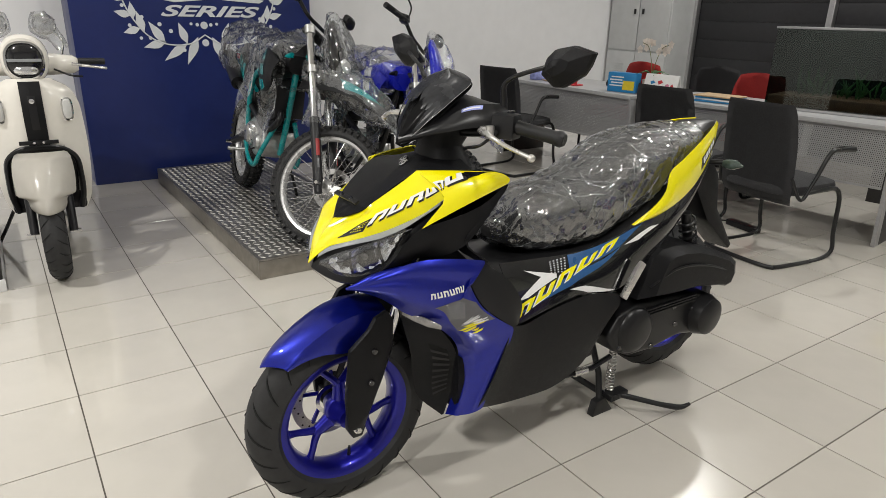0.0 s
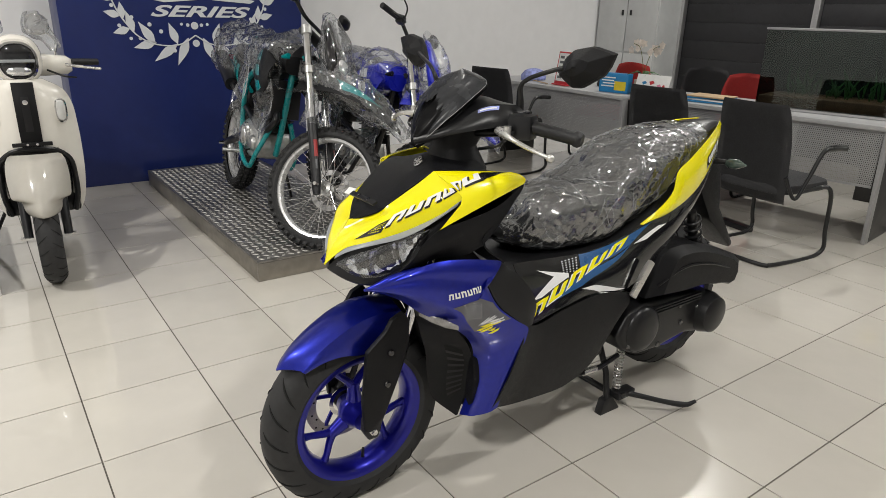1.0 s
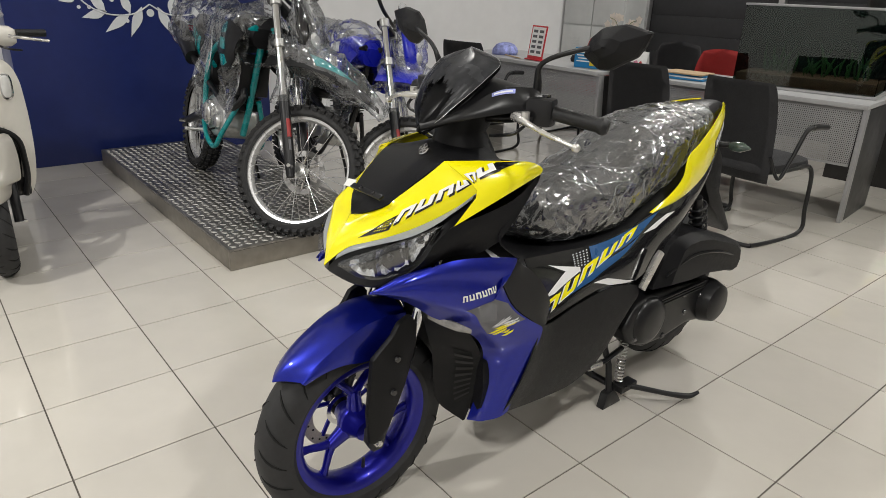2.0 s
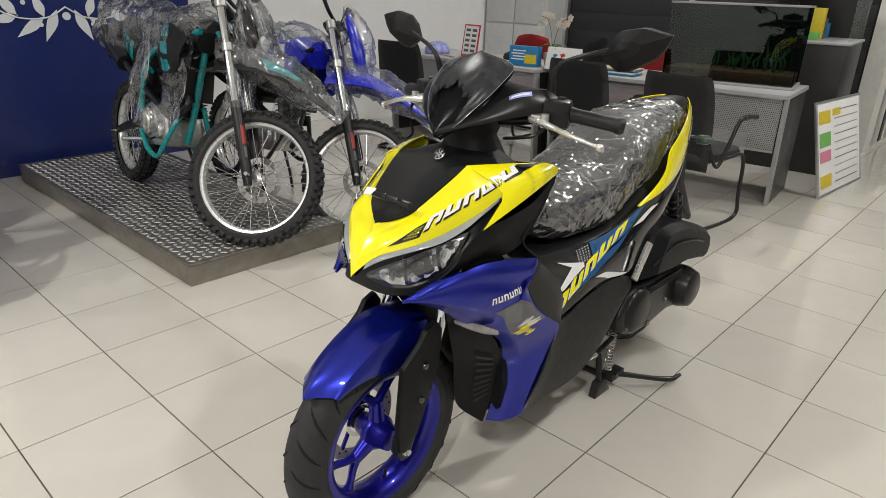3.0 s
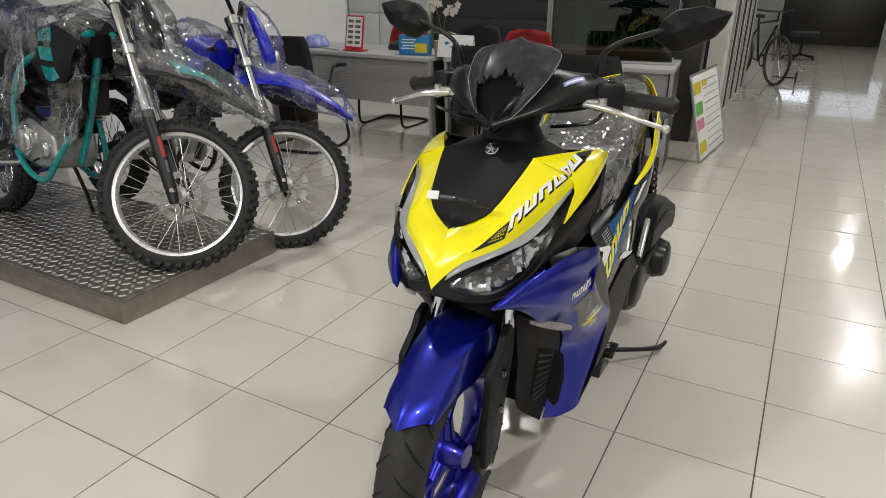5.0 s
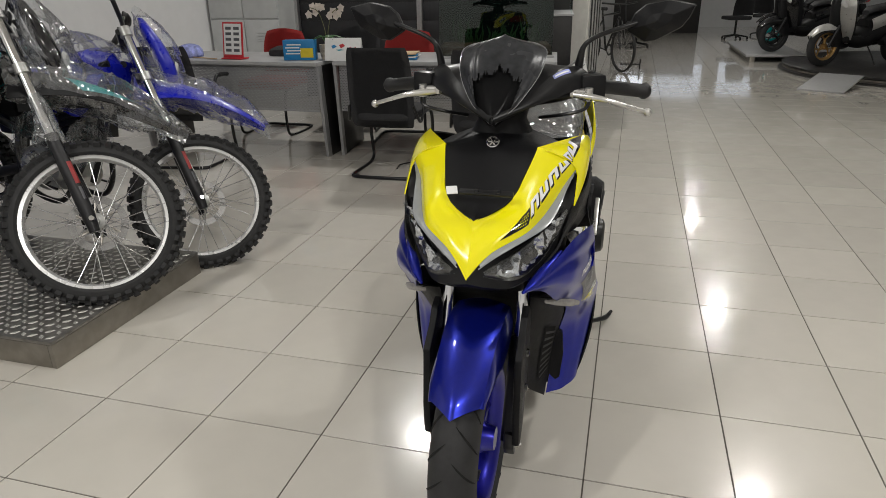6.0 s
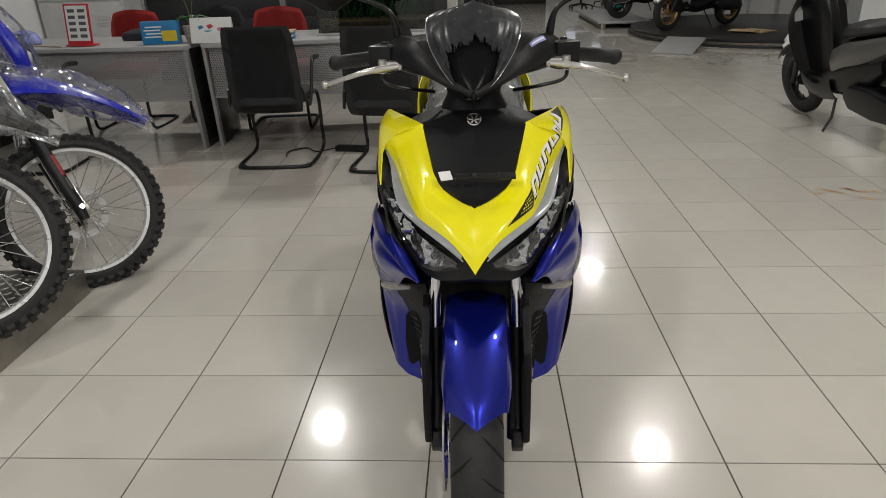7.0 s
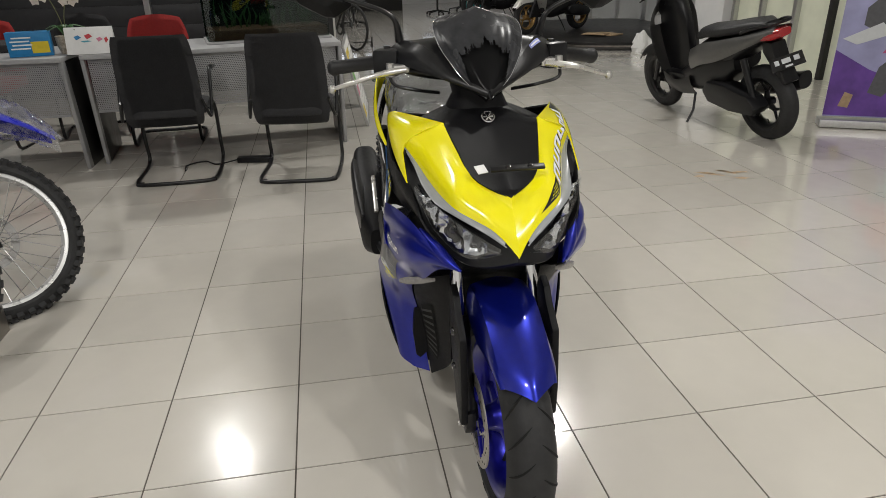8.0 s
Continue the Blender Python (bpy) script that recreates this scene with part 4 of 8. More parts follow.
        bm = prism(bm_new(), [(0.034, 0.548), (0.054, 0.578), (0.088, 0.592), (0.106, 0.566), (0.104, 0.506), (0.074, 0.407), (0.028, 0.304), (-0.012, 0.268), (-0.030, 0.276), (-0.034, 0.359), (-0.030, 0.40), (-0.020, 0.503)], -s * 0.099, -s * 0.117, 0.006)
        gd = part("fork_guard", bm, M_MATTE, sc)
        for px, pz in ((0.047, 0.489), (0.036, 0.400)):
            lathe_bm = lathe(bm_new(), [(0.0, 0.007), (0.007, 0.006), (0.010, 0.002), (0.010, -0.004), (0, -0.004)], pose(px, -s * 0.118, pz, 90 * s, 0, 0), 14)
            part("guard_bolt", lathe_bm, M_GLOSSBLACK, gd)
        bm = lathe(bm_new(), [(0.0, 0.013), (0.008, 0.012), (0.009, 0.006), (0.013, 0.004), (0.013, -0.01), (0, -0.01)], pose(0.0, -s * 0.106, 0.264, 90 * s, 0, 0), 6)
        part("axle_nut", bm, M_SILVER, leg)
        part("axle_lug", prism(bm_new(), [(-0.022, 0.300), (0.022, 0.300), (0.026, 0.262), (0.016, 0.236), (-0.012, 0.236), (-0.026, 0.262)], -s * 0.078, -s * 0.104, 0.005), M_FORKBLACK, leg)
        # handlebar, grip and lever
        part("grip", lathe(bm_new(), [(0.0, -0.002), (0.017, -0.002), (0.0185, 0.006), (0.0165, 0.012), (0.0165, 0.105), (0.0195, 0.112), (0.0195, 0.120), (0.014, 0.128), (0, 0.128)], along((0.384, -s * 0.228, 1.056), (0.440, -s * 0.350, 1.037)), 18), M_GRIP, sc, "ribbed black rubber grip")
        sw = bm_new()
        box(sw, (0, 0, 0), (0.052, 0.062, 0.062), 0.010, Matrix.Translation((0.372, -s * 0.205, 1.056)) @ pose(0, 0, 0, 0, 0, s * 25))
        swo = part("switch_box", sw, M_SATIN, sc)
        part("switch_button", box(bm_new(), (0, 0, 0), (0.016, 0.016, 0.008), 0.003, Matrix.Translation((0.385, -s * 0.205, 1.089))), M_GLOSSBLACK, swo)
        lv = [(0.318, -s * 0.170, 1.044), (0.312, -s * 0.205, 1.041), (0.305, -s * 0.240, 1.037), (0.312, -s * 0.285, 1.024), (0.330, -s * 0.328, 1.010), (0.336, -s * 0.339, 1.006)]
        lever = part("brake_lever", tube(bm_new(), lv, [0.007, 0.009, 0.0065, 0.0055, 0.005, 0.005], 10, 20), M_SILVER, sc, "silver brake lever with a ball end")
        bmesh_ball = bm_new()
        bmesh.ops.create_uvsphere(bmesh_ball, u_segments=14, v_segments=10, radius=0.0098, matrix=Matrix.Translation((0.337, -s * 0.342, 1.005)))
        part("ball_end", bmesh_ball, M_SILVER, lever)
        bm = bm_new()
        box(bm, (0.332, -s * 0.180, 1.046), (0.030, 0.040, 0.020), 0.007)
        tube(bm, [(0.322, -s * 0.205, 1.030), (0.322, -s * 0.205, 1.060)], 0.010, 12)
        part("lever_bracket", bm, M_SILVER, sc)
        # mirror
        stem = part("mirror_stem", tube(bm_new(), [(0.388, -s * 0.172, 1.065), (0.386, -s * 0.174, 1.108), (0.376, -s * 0.184, 1.150), (0.378, -s * 0.205, 1.168), (0.390, -s * 0.270, 1.192), (0.405, -s * 0.315, 1.205)], [0.0105, 0.010, 0.006, 0.0055, 0.0055, 0.0055], 10, 26), M_SATIN, sc)
        outline = [(0.275, 1.182), (0.292, 1.222), (0.318, 1.243), (0.372, 1.253), (0.432, 1.241), (0.420, 1.212), (0.404, 1.190), (0.345, 1.158), (0.318, 1.156)]
        cx, cz = 0.345, 1.205
        rows = []
        dense = []
        for (ya, za), (yb, zb) in zip(outline, outline[1:] + outline[:1]):
            dense += [(ya + (yb - ya) * q, za + (zb - za) * q) for q in (0.06, 0.5, 0.94)]
        for f, d in ((0.97, 0.006), (0.98, -0.002), (0.93, -0.010), (0.80, -0.016), (0.40, -0.031), (0.05, -0.036)):
            rows.append([(0.418 + d + 0.10 * (y - cx) * 0.5, -s * (cx + (y - cx) * f), cz + (z - cz) * f) for y, z in dense])
        mirror = part("mirror_shell", loft(bm_new(), rows), M_MATTE, stem, "black faceted mirror shell", 14)
        rows = [[(0.4265 + 0.05 * (y - cx), -s * (cx + (y - cx) * f), cz + (z - cz) * f) for y, z in dense] for f in (0.89, 0.02)]
        part("mirror_glass", loft(bm_new(), rows, False), M_MIRROR, stem)

    # badge: a plain round emblem
    bd = part("emblem", lathe(bm_new(), [(0.0155, -0.002), (0.0155, 0.003), (0.0135, 0.0045), (0.0125, 0.002), (0, 0.002)], pose(0.203, 0, 0.948, 0, -46, 0), 28), M_CHROME, sc, "round chrome emblem")
    part("emblem_face", lathe(bm_new(), [(0.0123, 0.0024), (0.0, 0.0026)], pose(0.203, 0, 0.948, 0, -46, 0), 24), M_GLOSSBLACK, bd)
    bm = bm_new()
    for k in range(3):
        box(bm, (0, 0, 0), (0.004, 0.023, 0.0016), 0.0005, pose(0.203, 0, 0.948, 0, -46, 0) @ pose(0, 0, 0.003, 0, 0, 60 * k))
    part("emblem_spokes", bm, M_CHROME, bd)
    # number plate bracket and tag
    br = part("plate_bracket", box(bm_new(), (0, 0, 0), (0.014, 0.118, 0.006), 0.002, pose(0.027, -0.021, 0.879, 0, -30, 0)), M_SATIN, sc)
    for y in (-0.048, 0.0):
        part("bracket_bolt", lathe(bm_new(), [(0, 0.004), (0.005, 0.003), (0.006, 0), (0, 0)], pose(0.0265, y, 0.8815, 0, -30, 0), 10), M_GLOSSBLACK, br)
    part("paper_tag", box(bm_new(), (0, 0, 0), (0.022, 0.024, 0.002), 0.0, pose(0.0325, 0.056, 0.879, 0, -32, 20)), M_PAPER, sc, "small white paper tag")

    # wind screen with its wrap
    rows, wrap = [], []
    shape = spline([(0.0, 0.006, 0), (0.08, 0.027, 0), (0.18, 0.050, 0), (0.33, 0.072, 0), (0.48, 0.088, 0), (0.62, 0.096, 0), (0.78, 0.098, 0), (0.86, 0.092, 0), (0.92, 0.075, 0), (0.97, 0.040, 0), (1.0, 0.012, 0)], 46)
    for f, hw, _ in shape:
        x, z = 0.178 + 0.165 * f - 0.012 * math.sin(f * math.pi), 0.996 + 0.174 * f + 0.014 * math.sin(f * math.pi)
        r, w = [], []
        for v in np.linspace(-1, 1, 81):
            # a flat centre between two slanted flanks
            bend = max(0, abs(v) - 0.42) / 0.58
            back = 0.012 * v * v + 0.022 * bend ** 1.2 * (0.3 + 0.7 * f)
            low = 0.012 * v * v
            edge = min(1, max(0, (abs(v) - 0.40) / 0.35) + max(0, (0.30 - f) / 0.2))
            fold = abs(noise.noise(Vector((v * 5.0 + 2.0, f * 1.3, 4.0)))) ** 0.7 * edge * (1.2 - 0.7 * f)
            fine = abs(noise.noise(Vector((v * 17.0 + f * 7, f * 4.0, 9.0)))) * edge * (1.0 - 0.7 * f)
            wr = 0.0050 * fold - 0.0016 * fine + 0.0025 * noise.noise(Vector((v * 2, f * 3, 1.5)))
            r.append((x + back, hw * v, z - low))
            wr = abs(wr) + 0.0068
            w.append((x + back - wr, hw * 1.05 * v, z - low + 0.004 + wr * 0.6))
        rows.append(r)
        wrap.append(w)
    bm = bm_new()
    grid_mesh(bm, rows)
    bmesh.ops.solidify(bm, geom=bm.faces[:], thickness=0.003)
    scr = part("wind_screen", bm, M_SMOKE, sc, "dark smoked wind screen under clear wrap")
    # the film clings to the middle of the screen and stands off around it
    bm = bm_new()
    grid_mesh(bm, wrap)
    clung = []
    for q in bm.faces:
        c = q.calc_center_median()
        f, v = (c.z - 0.996) / 0.18, abs(c.y) / 0.105
        spikes = 0.62 + 0.16 * abs(noise.noise(Vector((c.y * 150, f * 2, 3)))) - 0.30 * v + 0.06 * noise.noise(Vector((c.y * 40, 0, 7)))
        if f < spikes and v < 0.30 + 0.5 * f:
            clung.append(q)
    bmesh.ops.delete(bm, geom=clung, context="FACES")
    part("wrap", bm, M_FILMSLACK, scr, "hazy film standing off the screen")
    rim = [wrap[i][0] for i in range(0, 46, 3)] + [wrap[45][40]] + [wrap[i][80] for i in range(45, -1, -3)]
    ob = part("wrap_rim", tube(bm_new(), rim, 0.0006, 6, 120), M_FOLD, scr, "rolled rim of the film")
    ob.visible_shadow = False
    slip = [(0.64, 0.03), (0.83, 0.09), (0.80, 0.26), (0.625, 0.16)]
    lab = part("sticker", cowl_low.decal(bm_new(), slip, 8, 2, 0.001, 1), M_FABRICBLUE, dash, "small blue and white sticker")
    part("sticker_bar", cowl_low.decal(bm_new(), inner_quad(slip, 0.10, 0.90, 0.34, 0.66), 8, 1, 0.0016, 1), M_WHITEVINYL, lab)
    # instrument housing, stem and bar
    bm = bm_new()
    loft(bm, [oval(x, 0, z, ry, rz, 18) for x, z, ry, rz in ((0.24, 1.045, 0.045, 0.022), (0.32, 1.072, 0.095, 0.032), (0.40, 1.072, 0.12, 0.030), (0.455, 1.066, 0.09, 0.022))])
    part("instrument_housing", bm, M_SATIN, sc)
    part("handlebar", tube(bm_new(), [(0.375, -0.22, 1.057), (0.35, -0.12, 1.03), (0.34, 0, 1.02), (0.35, 0.12, 1.03), (0.375, 0.22, 1.057)], 0.012, 10, 24), M_SATIN, sc)
    bm = bm_new()
    loft(bm, [oval(0.32, 0, 0.925, 0.075, 0.09, 16, axis="z"), oval(0.315, 0, 0.985, 0.055, 0.06, 16, axis="z"), oval(0.33, 0, 1.03, 0.07, 0.07, 16, axis="z")])
    part("stem_cover", bm, M_MATTE, sc)
    for s in (1, -1):
        part("cable", tube(bm_new(), [(0.34, s * 0.21, 1.045), (0.30, s * 0.20, 1.015), (0.30, s * 0.15, 1.0), (0.33, s * 0.09, 0.985)], 0.0042, 8, 16), M_SATIN, sc)

    # inner structure that closes the body
    bm = prism(bm_new(), [(0.11, 0.62), (0.06, 0.70), (0.10, 0.80), (0.22, 0.90), (0.36, 0.925), (0.385, 0.90), (0.31, 0.72), (0.40, 0.63), (0.47, 0.645), (0.47, 0.50), (0.37, 0.30), (0.30, 0.29), (0.25, 0.40), (0.20, 0.55)], -0.100, 0.100, 0.015)
    part("inner_leg_shield", bm, M_MATTE, sc)
    for s in (1, -1):
        bm = bm_new()
        Sheet([(0.351, -0.196, 0.938), (0.384, -0.21, 0.912), (0.33, -0.222, 0.86), (0.25, -0.226, 0.785), (0.315, -0.232, 0.722)], [(0.34, -0.10, 0.93), (0.37, -0.10, 0.90), (0.33, -0.10, 0.82), (0.30, -0.10, 0.74), (0.38, -0.10, 0.67)], 0.006, (1, 0, 0)).skin(bm, 14, 5, 0.004, s)
        part("leg_shield_back", bm, M_MATTE, sc)
    bm = bm_new()
    loft(bm, [oval(x, 0, z, ry, rz, 20, 3.0) for x, z, ry, rz in ((0.33, 0.60, 0.12, 0.09), (0.42, 0.575, 0.15, 0.085), (0.52, 0.575, 0.155, 0.08), (0.66, 0.58, 0.155, 0.07), (0.85, 0.585, 0.155, 0.07), (1.05, 0.67, 0.15, 0.07), (1.25, 0.78, 0.12, 0.05), (1.40, 0.88, 0.06, 0.04))])
    part("centre_tunnel", bm, M_SATIN, sc)
    bm = bm_new()
    loft(bm, [oval(x, 0, 0.36, 0.185, h, 16, 5.0) for x, h in ((0.27, 0.10), (0.40, 0.115), (0.60, 0.12), (0.80, 0.10))])
    part("underbody", bm, M_MATTE, sc)
    # seat and its wrap
    st = [(0.495, 0.688, 0.705, 0.035), (0.52, 0.675, 0.742, 0.075), (0.57, 0.660, 0.786, 0.108), (0.66, 0.650, 0.808, 0.132), (0.76, 0.652, 0.818, 0.142), (0.84, 0.666, 0.838, 0.147), (0.90, 0.682, 0.880, 0.147),
          (0.97, 0.705, 0.918, 0.147), (1.08, 0.752, 0.944, 0.142), (1.18, 0.81, 0.955, 0.128), (1.28, 0.875, 0.960, 0.106), (1.345, 0.915, 0.955, 0.078), (1.375, 0.928, 0.945, 0.04)]
    seat = bm_new()
    xs = spline(st, 34)
    loft(seat, [oval(x, 0, (zb + zt) / 2, hw, (zt - zb) / 2, 28, 3.2) for x, zb, zt, hw in xs])
    so = part("seat", seat, M_SEAT, sc, "black seat under wrinkled clear wrap")
    film = bm_new()
    rg, nr, nk = [], 260, 150
    for i, (x, zb, zt, hw) in enumerate(spline([(0.475, 0.69, 0.715, 0.03)] + st[1:], nr + 1)):
        ring = []
        for k, (px, py, pz) in enumerate(oval(x, 0, (zb + zt) / 2 + 0.004, hw + 0.011, (zt - zb) / 2 + 0.013, nk, 3.0)):
            al, ac = x * 0.6 + pz * 0.8, x * 0.8 - pz * 0.6
            f = 0.008 * noise.noise(Vector((x * 9 + py * 6, py * 9 - pz * 8, pz * 13))) - 0.013 * abs(noise.noise(Vector((al * 3.5, ac * 17, py * 11)))) - 0.0070 * abs(noise.noise(Vector((al * 3 + 3, ac * 40, py * 16)))) ** 0.7 - 0.0050 * abs(noise.noise(Vector((ac * 4 + 8, al * 34, py * 22)))) ** 0.7 + 0.005
            loose = max(0, min(1, (0.60 - x) / 0.08)) + 0.8 * max(0, min(1, (x - 1.16) / 0.12))
            f -= 0.010 * loose * (abs(noise.noise(Vector((x * 32, py * 32, pz * 32)))) + 0.5 * abs(noise.noise(Vector((x * 70, py * 70, pz * 70)))) - 0.2)
            d = Vector((0, py, pz - (zb + zt) / 2)).normalized()
            ring.append((px, py + d.y * f, pz + d.z * f + (0.012 * math.sin((x - 0.7) * 14) if 0.75 < x < 0.95 and pz > (zb + zt) / 2 else 0)))
        rg.append(ring)
    loft(film, rg, False)
    wo = part("seat_wrap", film, M_FILM, so, "wrinkled clear plastic wrap", 180)
    wo.visible_shadow = False
    # pulled folds of the wrap, fanning down the seat's flanks
    pull, folds = random.Random(12), bm_new()
    for q in range(260):
        i0, k0 = pull.uniform(8, nr - 20), pull.choice((pull.uniform(33, 79), pull.uniform(-5, 41)))
        turn = 1 if k0 > 37 else -1
        fan = pull.gauss(0.35, 0.55) if i0 > 70 else pull.gauss(-0.15, 0.35)
        ln = pull.choice((pull.uniform(3, 8), pull.uniform(8, 26)))
        pts = []
        for u in np.linspace(0, 1, 7):
            i = min(max(i0 + fan * ln * u * 2.3, 0), nr - 1.1)
            k = k0 + turn * ln * u + 0.5 * math.sin(u * 5 + q)
            a, b = rg[int(i)][int(math.floor(k)) % nk], rg[int(i)][int(math.floor(k) + 1) % nk]
            c, d = rg[int(i) + 1][int(math.floor(k)) % nk], rg[int(i) + 1][int(math.floor(k) + 1) % nk]
            fu, fk = i - int(i), k - math.floor(k)
            pts.append((Vector(a) * (1 - fk) + Vector(b) * fk) * (1 - fu) + (Vector(c) * (1 - fk) + Vector(d) * fk) * fu)
        r = pull.uniform(0.0003, 0.0009)
        tube(folds, pts, [0.0002, r, r, r * 0.8, 0.0002], 5)
    fo = tagged(part("wrap_fold", folds, M_FOLD, so, "", 180), "pulled folds of clear wrap", kind="stuff")
    fo.visible_shadow = False
    # tail: top bridge, grab rail, mudguard, indicators, lamp
    bm = bm_new()
    loft(bm, [oval(x, 0, z, ry, rz, 16) for x, z, ry, rz in ((1.20, 0.905, 0.13, 0.03), (1.30, 0.925, 0.105, 0.032), (1.40, 0.945, 0.075, 0.030), (1.485, 0.955, 0.04, 0.018))])
    part("tail_bridge", bm, M_SATIN, sc)
    part("tail_lamp", loft(bm_new(), [oval(x, 0, z, ry, rz, 14) for x, z, ry, rz in ((1.38, 0.89, 0.08, 0.03), (1.45, 0.91, 0.06, 0.03), (1.485, 0.93, 0.03, 0.018))]), M_LAMPRED, sc)
    part("rear_mudguard", prism(bm_new(), [(1.36, 0.84), (1.47, 0.84), (1.53, 0.77), (1.555, 0.64), (1.69, 0.47), (1.67, 0.455), (1.50, 0.60), (1.40, 0.74)], -0.055, 0.055, 0.010), M_MATTE, sc)
    for s in (1, -1):
        stalk = part("rear_signal_stalk", tube(bm_new(), [(1.44, -s * 0.05, 0.83), (1.465, -s * 0.10, 0.835)], 0.010, 10), M_SATIN, sc)
        part("rear_signal", loft(bm_new(), [oval(1.468 + 0.01 * k, -s * (0.095 + 0.075 * k), 0.832, r, r * 0.9, 12, axis="y") for k, r in ((0, 0.008), (0.25, 0.019), (0.6, 0.020), (1, 0.004))]), M_FILMLENS, stalk, "greenish clear rear turn signal in film")
    # engine, transmission case, air box, muffler
    cvt = bm_new()
    prism(cvt, [(0.842, 0.350), (0.880, 0.285), (0.96, 0.250), (1.067, 0.245), (1.212, 0.262), (1.33, 0.240), (1.395, 0.275), (1.405, 0.335), (1.371, 0.385), (1.258, 0.412), (1.10, 0.428), (0.973, 0.435), (0.885, 0.415)], -0.205, -0.10, 0.018, seg=3)
    co = part("transmission_case", cvt, M_SATIN, sc, "black transmission case")
    part("clutch_bulge", lathe(bm_new(), [(0.0, 0.045), (0.05, 0.044), (0.066, 0.036), (0.078, 0.0), (0.078, -0.02), (0, -0.02)], pose(1.325, -0.205, 0.318, 90, 0, 0), 32), M_SATIN, co)
    part("pulley_bulge", lathe(bm_new(), [(0.0, 0.022), (0.05, 0.022), (0.072, 0.014), (0.082, 0.0), (0.082, -0.02), (0, -0.02)], pose(0.965, -0.203, 0.345, 90, 0, 0), 32), M_SATIN, co)
    bm = bm_new()
    for z in (0.392, 0.402, 0.412):
        box(bm, (1.13, -0.212, z), (0.26, 0.012, 0.004), 0.001, None)
    part("case_ribs", bm, M_SATIN, co)
    for px, pz in ((1.155, 0.385), (1.175, 0.315), (1.265, 0.352), (0.90, 0.30), (1.06, 0.262)):
        part("case_bolt", lathe(bm_new(), [(0, 0.004), (0.008, 0.004), (0.011, 0.0), (0.011, -0.004), (0, -0.004)], pose(px, -0.206, pz, 90, 0, 0), 12), M_GLOSSBLACK, co)
    ab = bm_new()
    rows = []
    rim_ = [(0.957, 0.455), (0.985, 0.53), (1.015, 0.592), (1.05, 0.612), (1.12, 0.614), (1.22, 0.598), (1.34, 0.560), (1.45, 0.515), (1.490, 0.485), (1.500, 0.440), (1.485, 0.405), (1.45, 0.398), (1.40, 0.412), (1.36, 0.418), (1.25, 0.438), (1.10, 0.442)]
    for y, f in ((-0.10, 1.0), (-0.196, 1.0), (-0.204, 0.985), (-0.228, 0.80), (-0.233, 0.76), (-0.234, 0.4)):
        rows.append([(1.22 + (x - 1.22) * (0.12 + 0.88 * f), y, 0.51 + (z - 0.51) * f) for x, z in rim_])
    loft(ab, rows)
    ao = part("air_box", ab, M_MATTE, sc, "matte black air filter box", 24)
    part("air_box_seam", tube(bm_new(), [(0.99, -0.222, 0.50), (1.10, -0.236, 0.545), (1.25, -0.238, 0.53), (1.44, -0.226, 0.465)], 0.004, 6, 16), M_SATIN, ao)
    part("engine_block", box(bm_new(), (1.02, 0.0, 0.36), (0.34, 0.18, 0.17), 0.03), M_CASTALU, sc, "cast aluminium engine block")
    mf = bm_new()
    loft(mf, [oval(x, 0.215, z, ry, rz, 20, 3.0) for x, z, ry, rz in ((0.98, 0.33, 0.03, 0.05), (1.04, 0.345, 0.06, 0.085), (1.22, 0.385, 0.068, 0.10), (1.45, 0.44, 0.066, 0.095), (1.56, 0.47, 0.05, 0.07))])
    mo = part("muffler", mf, M_MATTE, sc, "matte black muffler with heat shield")
    part("heat_shield", loft(bm_new(), [oval(x, 0.262, z, ry, rz, 16, 3.0) for x, z, ry, rz in ((1.04, 0.37, 0.012, 0.05), (1.20, 0.41, 0.026, 0.07), (1.42, 0.46, 0.024, 0.06), (1.50, 0.48, 0.010, 0.035))]), M_SATIN, mo)
    part("exhaust_pipe", tube(bm_new(), [(0.72, 0.10, 0.30), (0.85, 0.16, 0.26), (0.99, 0.21, 0.32)], 0.018, 12, 14), M_SATIN, mo)
    for s in (1, -1):
        sh = part("rear_shock", tube(bm_new(), [(1.215, -s * 0.155, 0.70), (1.31, -s * 0.155, 0.42)], 0.017, 12), M_SATIN, sc)
        p, q = Vector((1.225, -s * 0.155, 0.675)), Vector((1.29, -s * 0.155, 0.48))
        t = (q - p).normalized()
        a = t.cross(Vector((0, 1, 0))).normalized()
        b = t.cross(a)
        part("shock_spring", tube(bm_new(), [p + (q - p) * u + 0.027 * (a * math.cos(u * 50) + b * math.sin(u * 50)) for u in np.linspace(0, 1, 100)], 0.0048, 6), M_SATIN, sh)
        bm = prism(bm_new(), [(0.850, 0.500), (0.872, 0.485), (0.945, 0.590), (0.926, 0.604), (0.905, 0.585)], -s * 0.218, -s * 0.232, 0.003)
        part("pillion_step", bm, M_SILVER, sc, "silver folded pillion step")
    # stands
    cs = part("centre_stand", tube(bm_new(), [(0.93, -0.05, 0.27), (0.925, -0.11, 0.15), (0.925, -0.125, 0.055)], 0.011, 10), M_TUBE, sc, "black centre stand")
    bm = tube(bm_new(), [(0.93, 0.05, 0.27), (0.925, 0.11, 0.15), (0.925, 0.125, 0.02)], 0.011, 10)
    part("stand_leg", bm, M_TUBE, cs)
    part("stand_foot", prism(bm_new(), [(0.885, 0.0), (0.90, 0.055), (0.94, 0.062), (0.985, 0.0)], -0.140, -0.110, 0.004), M_TUBE, cs)
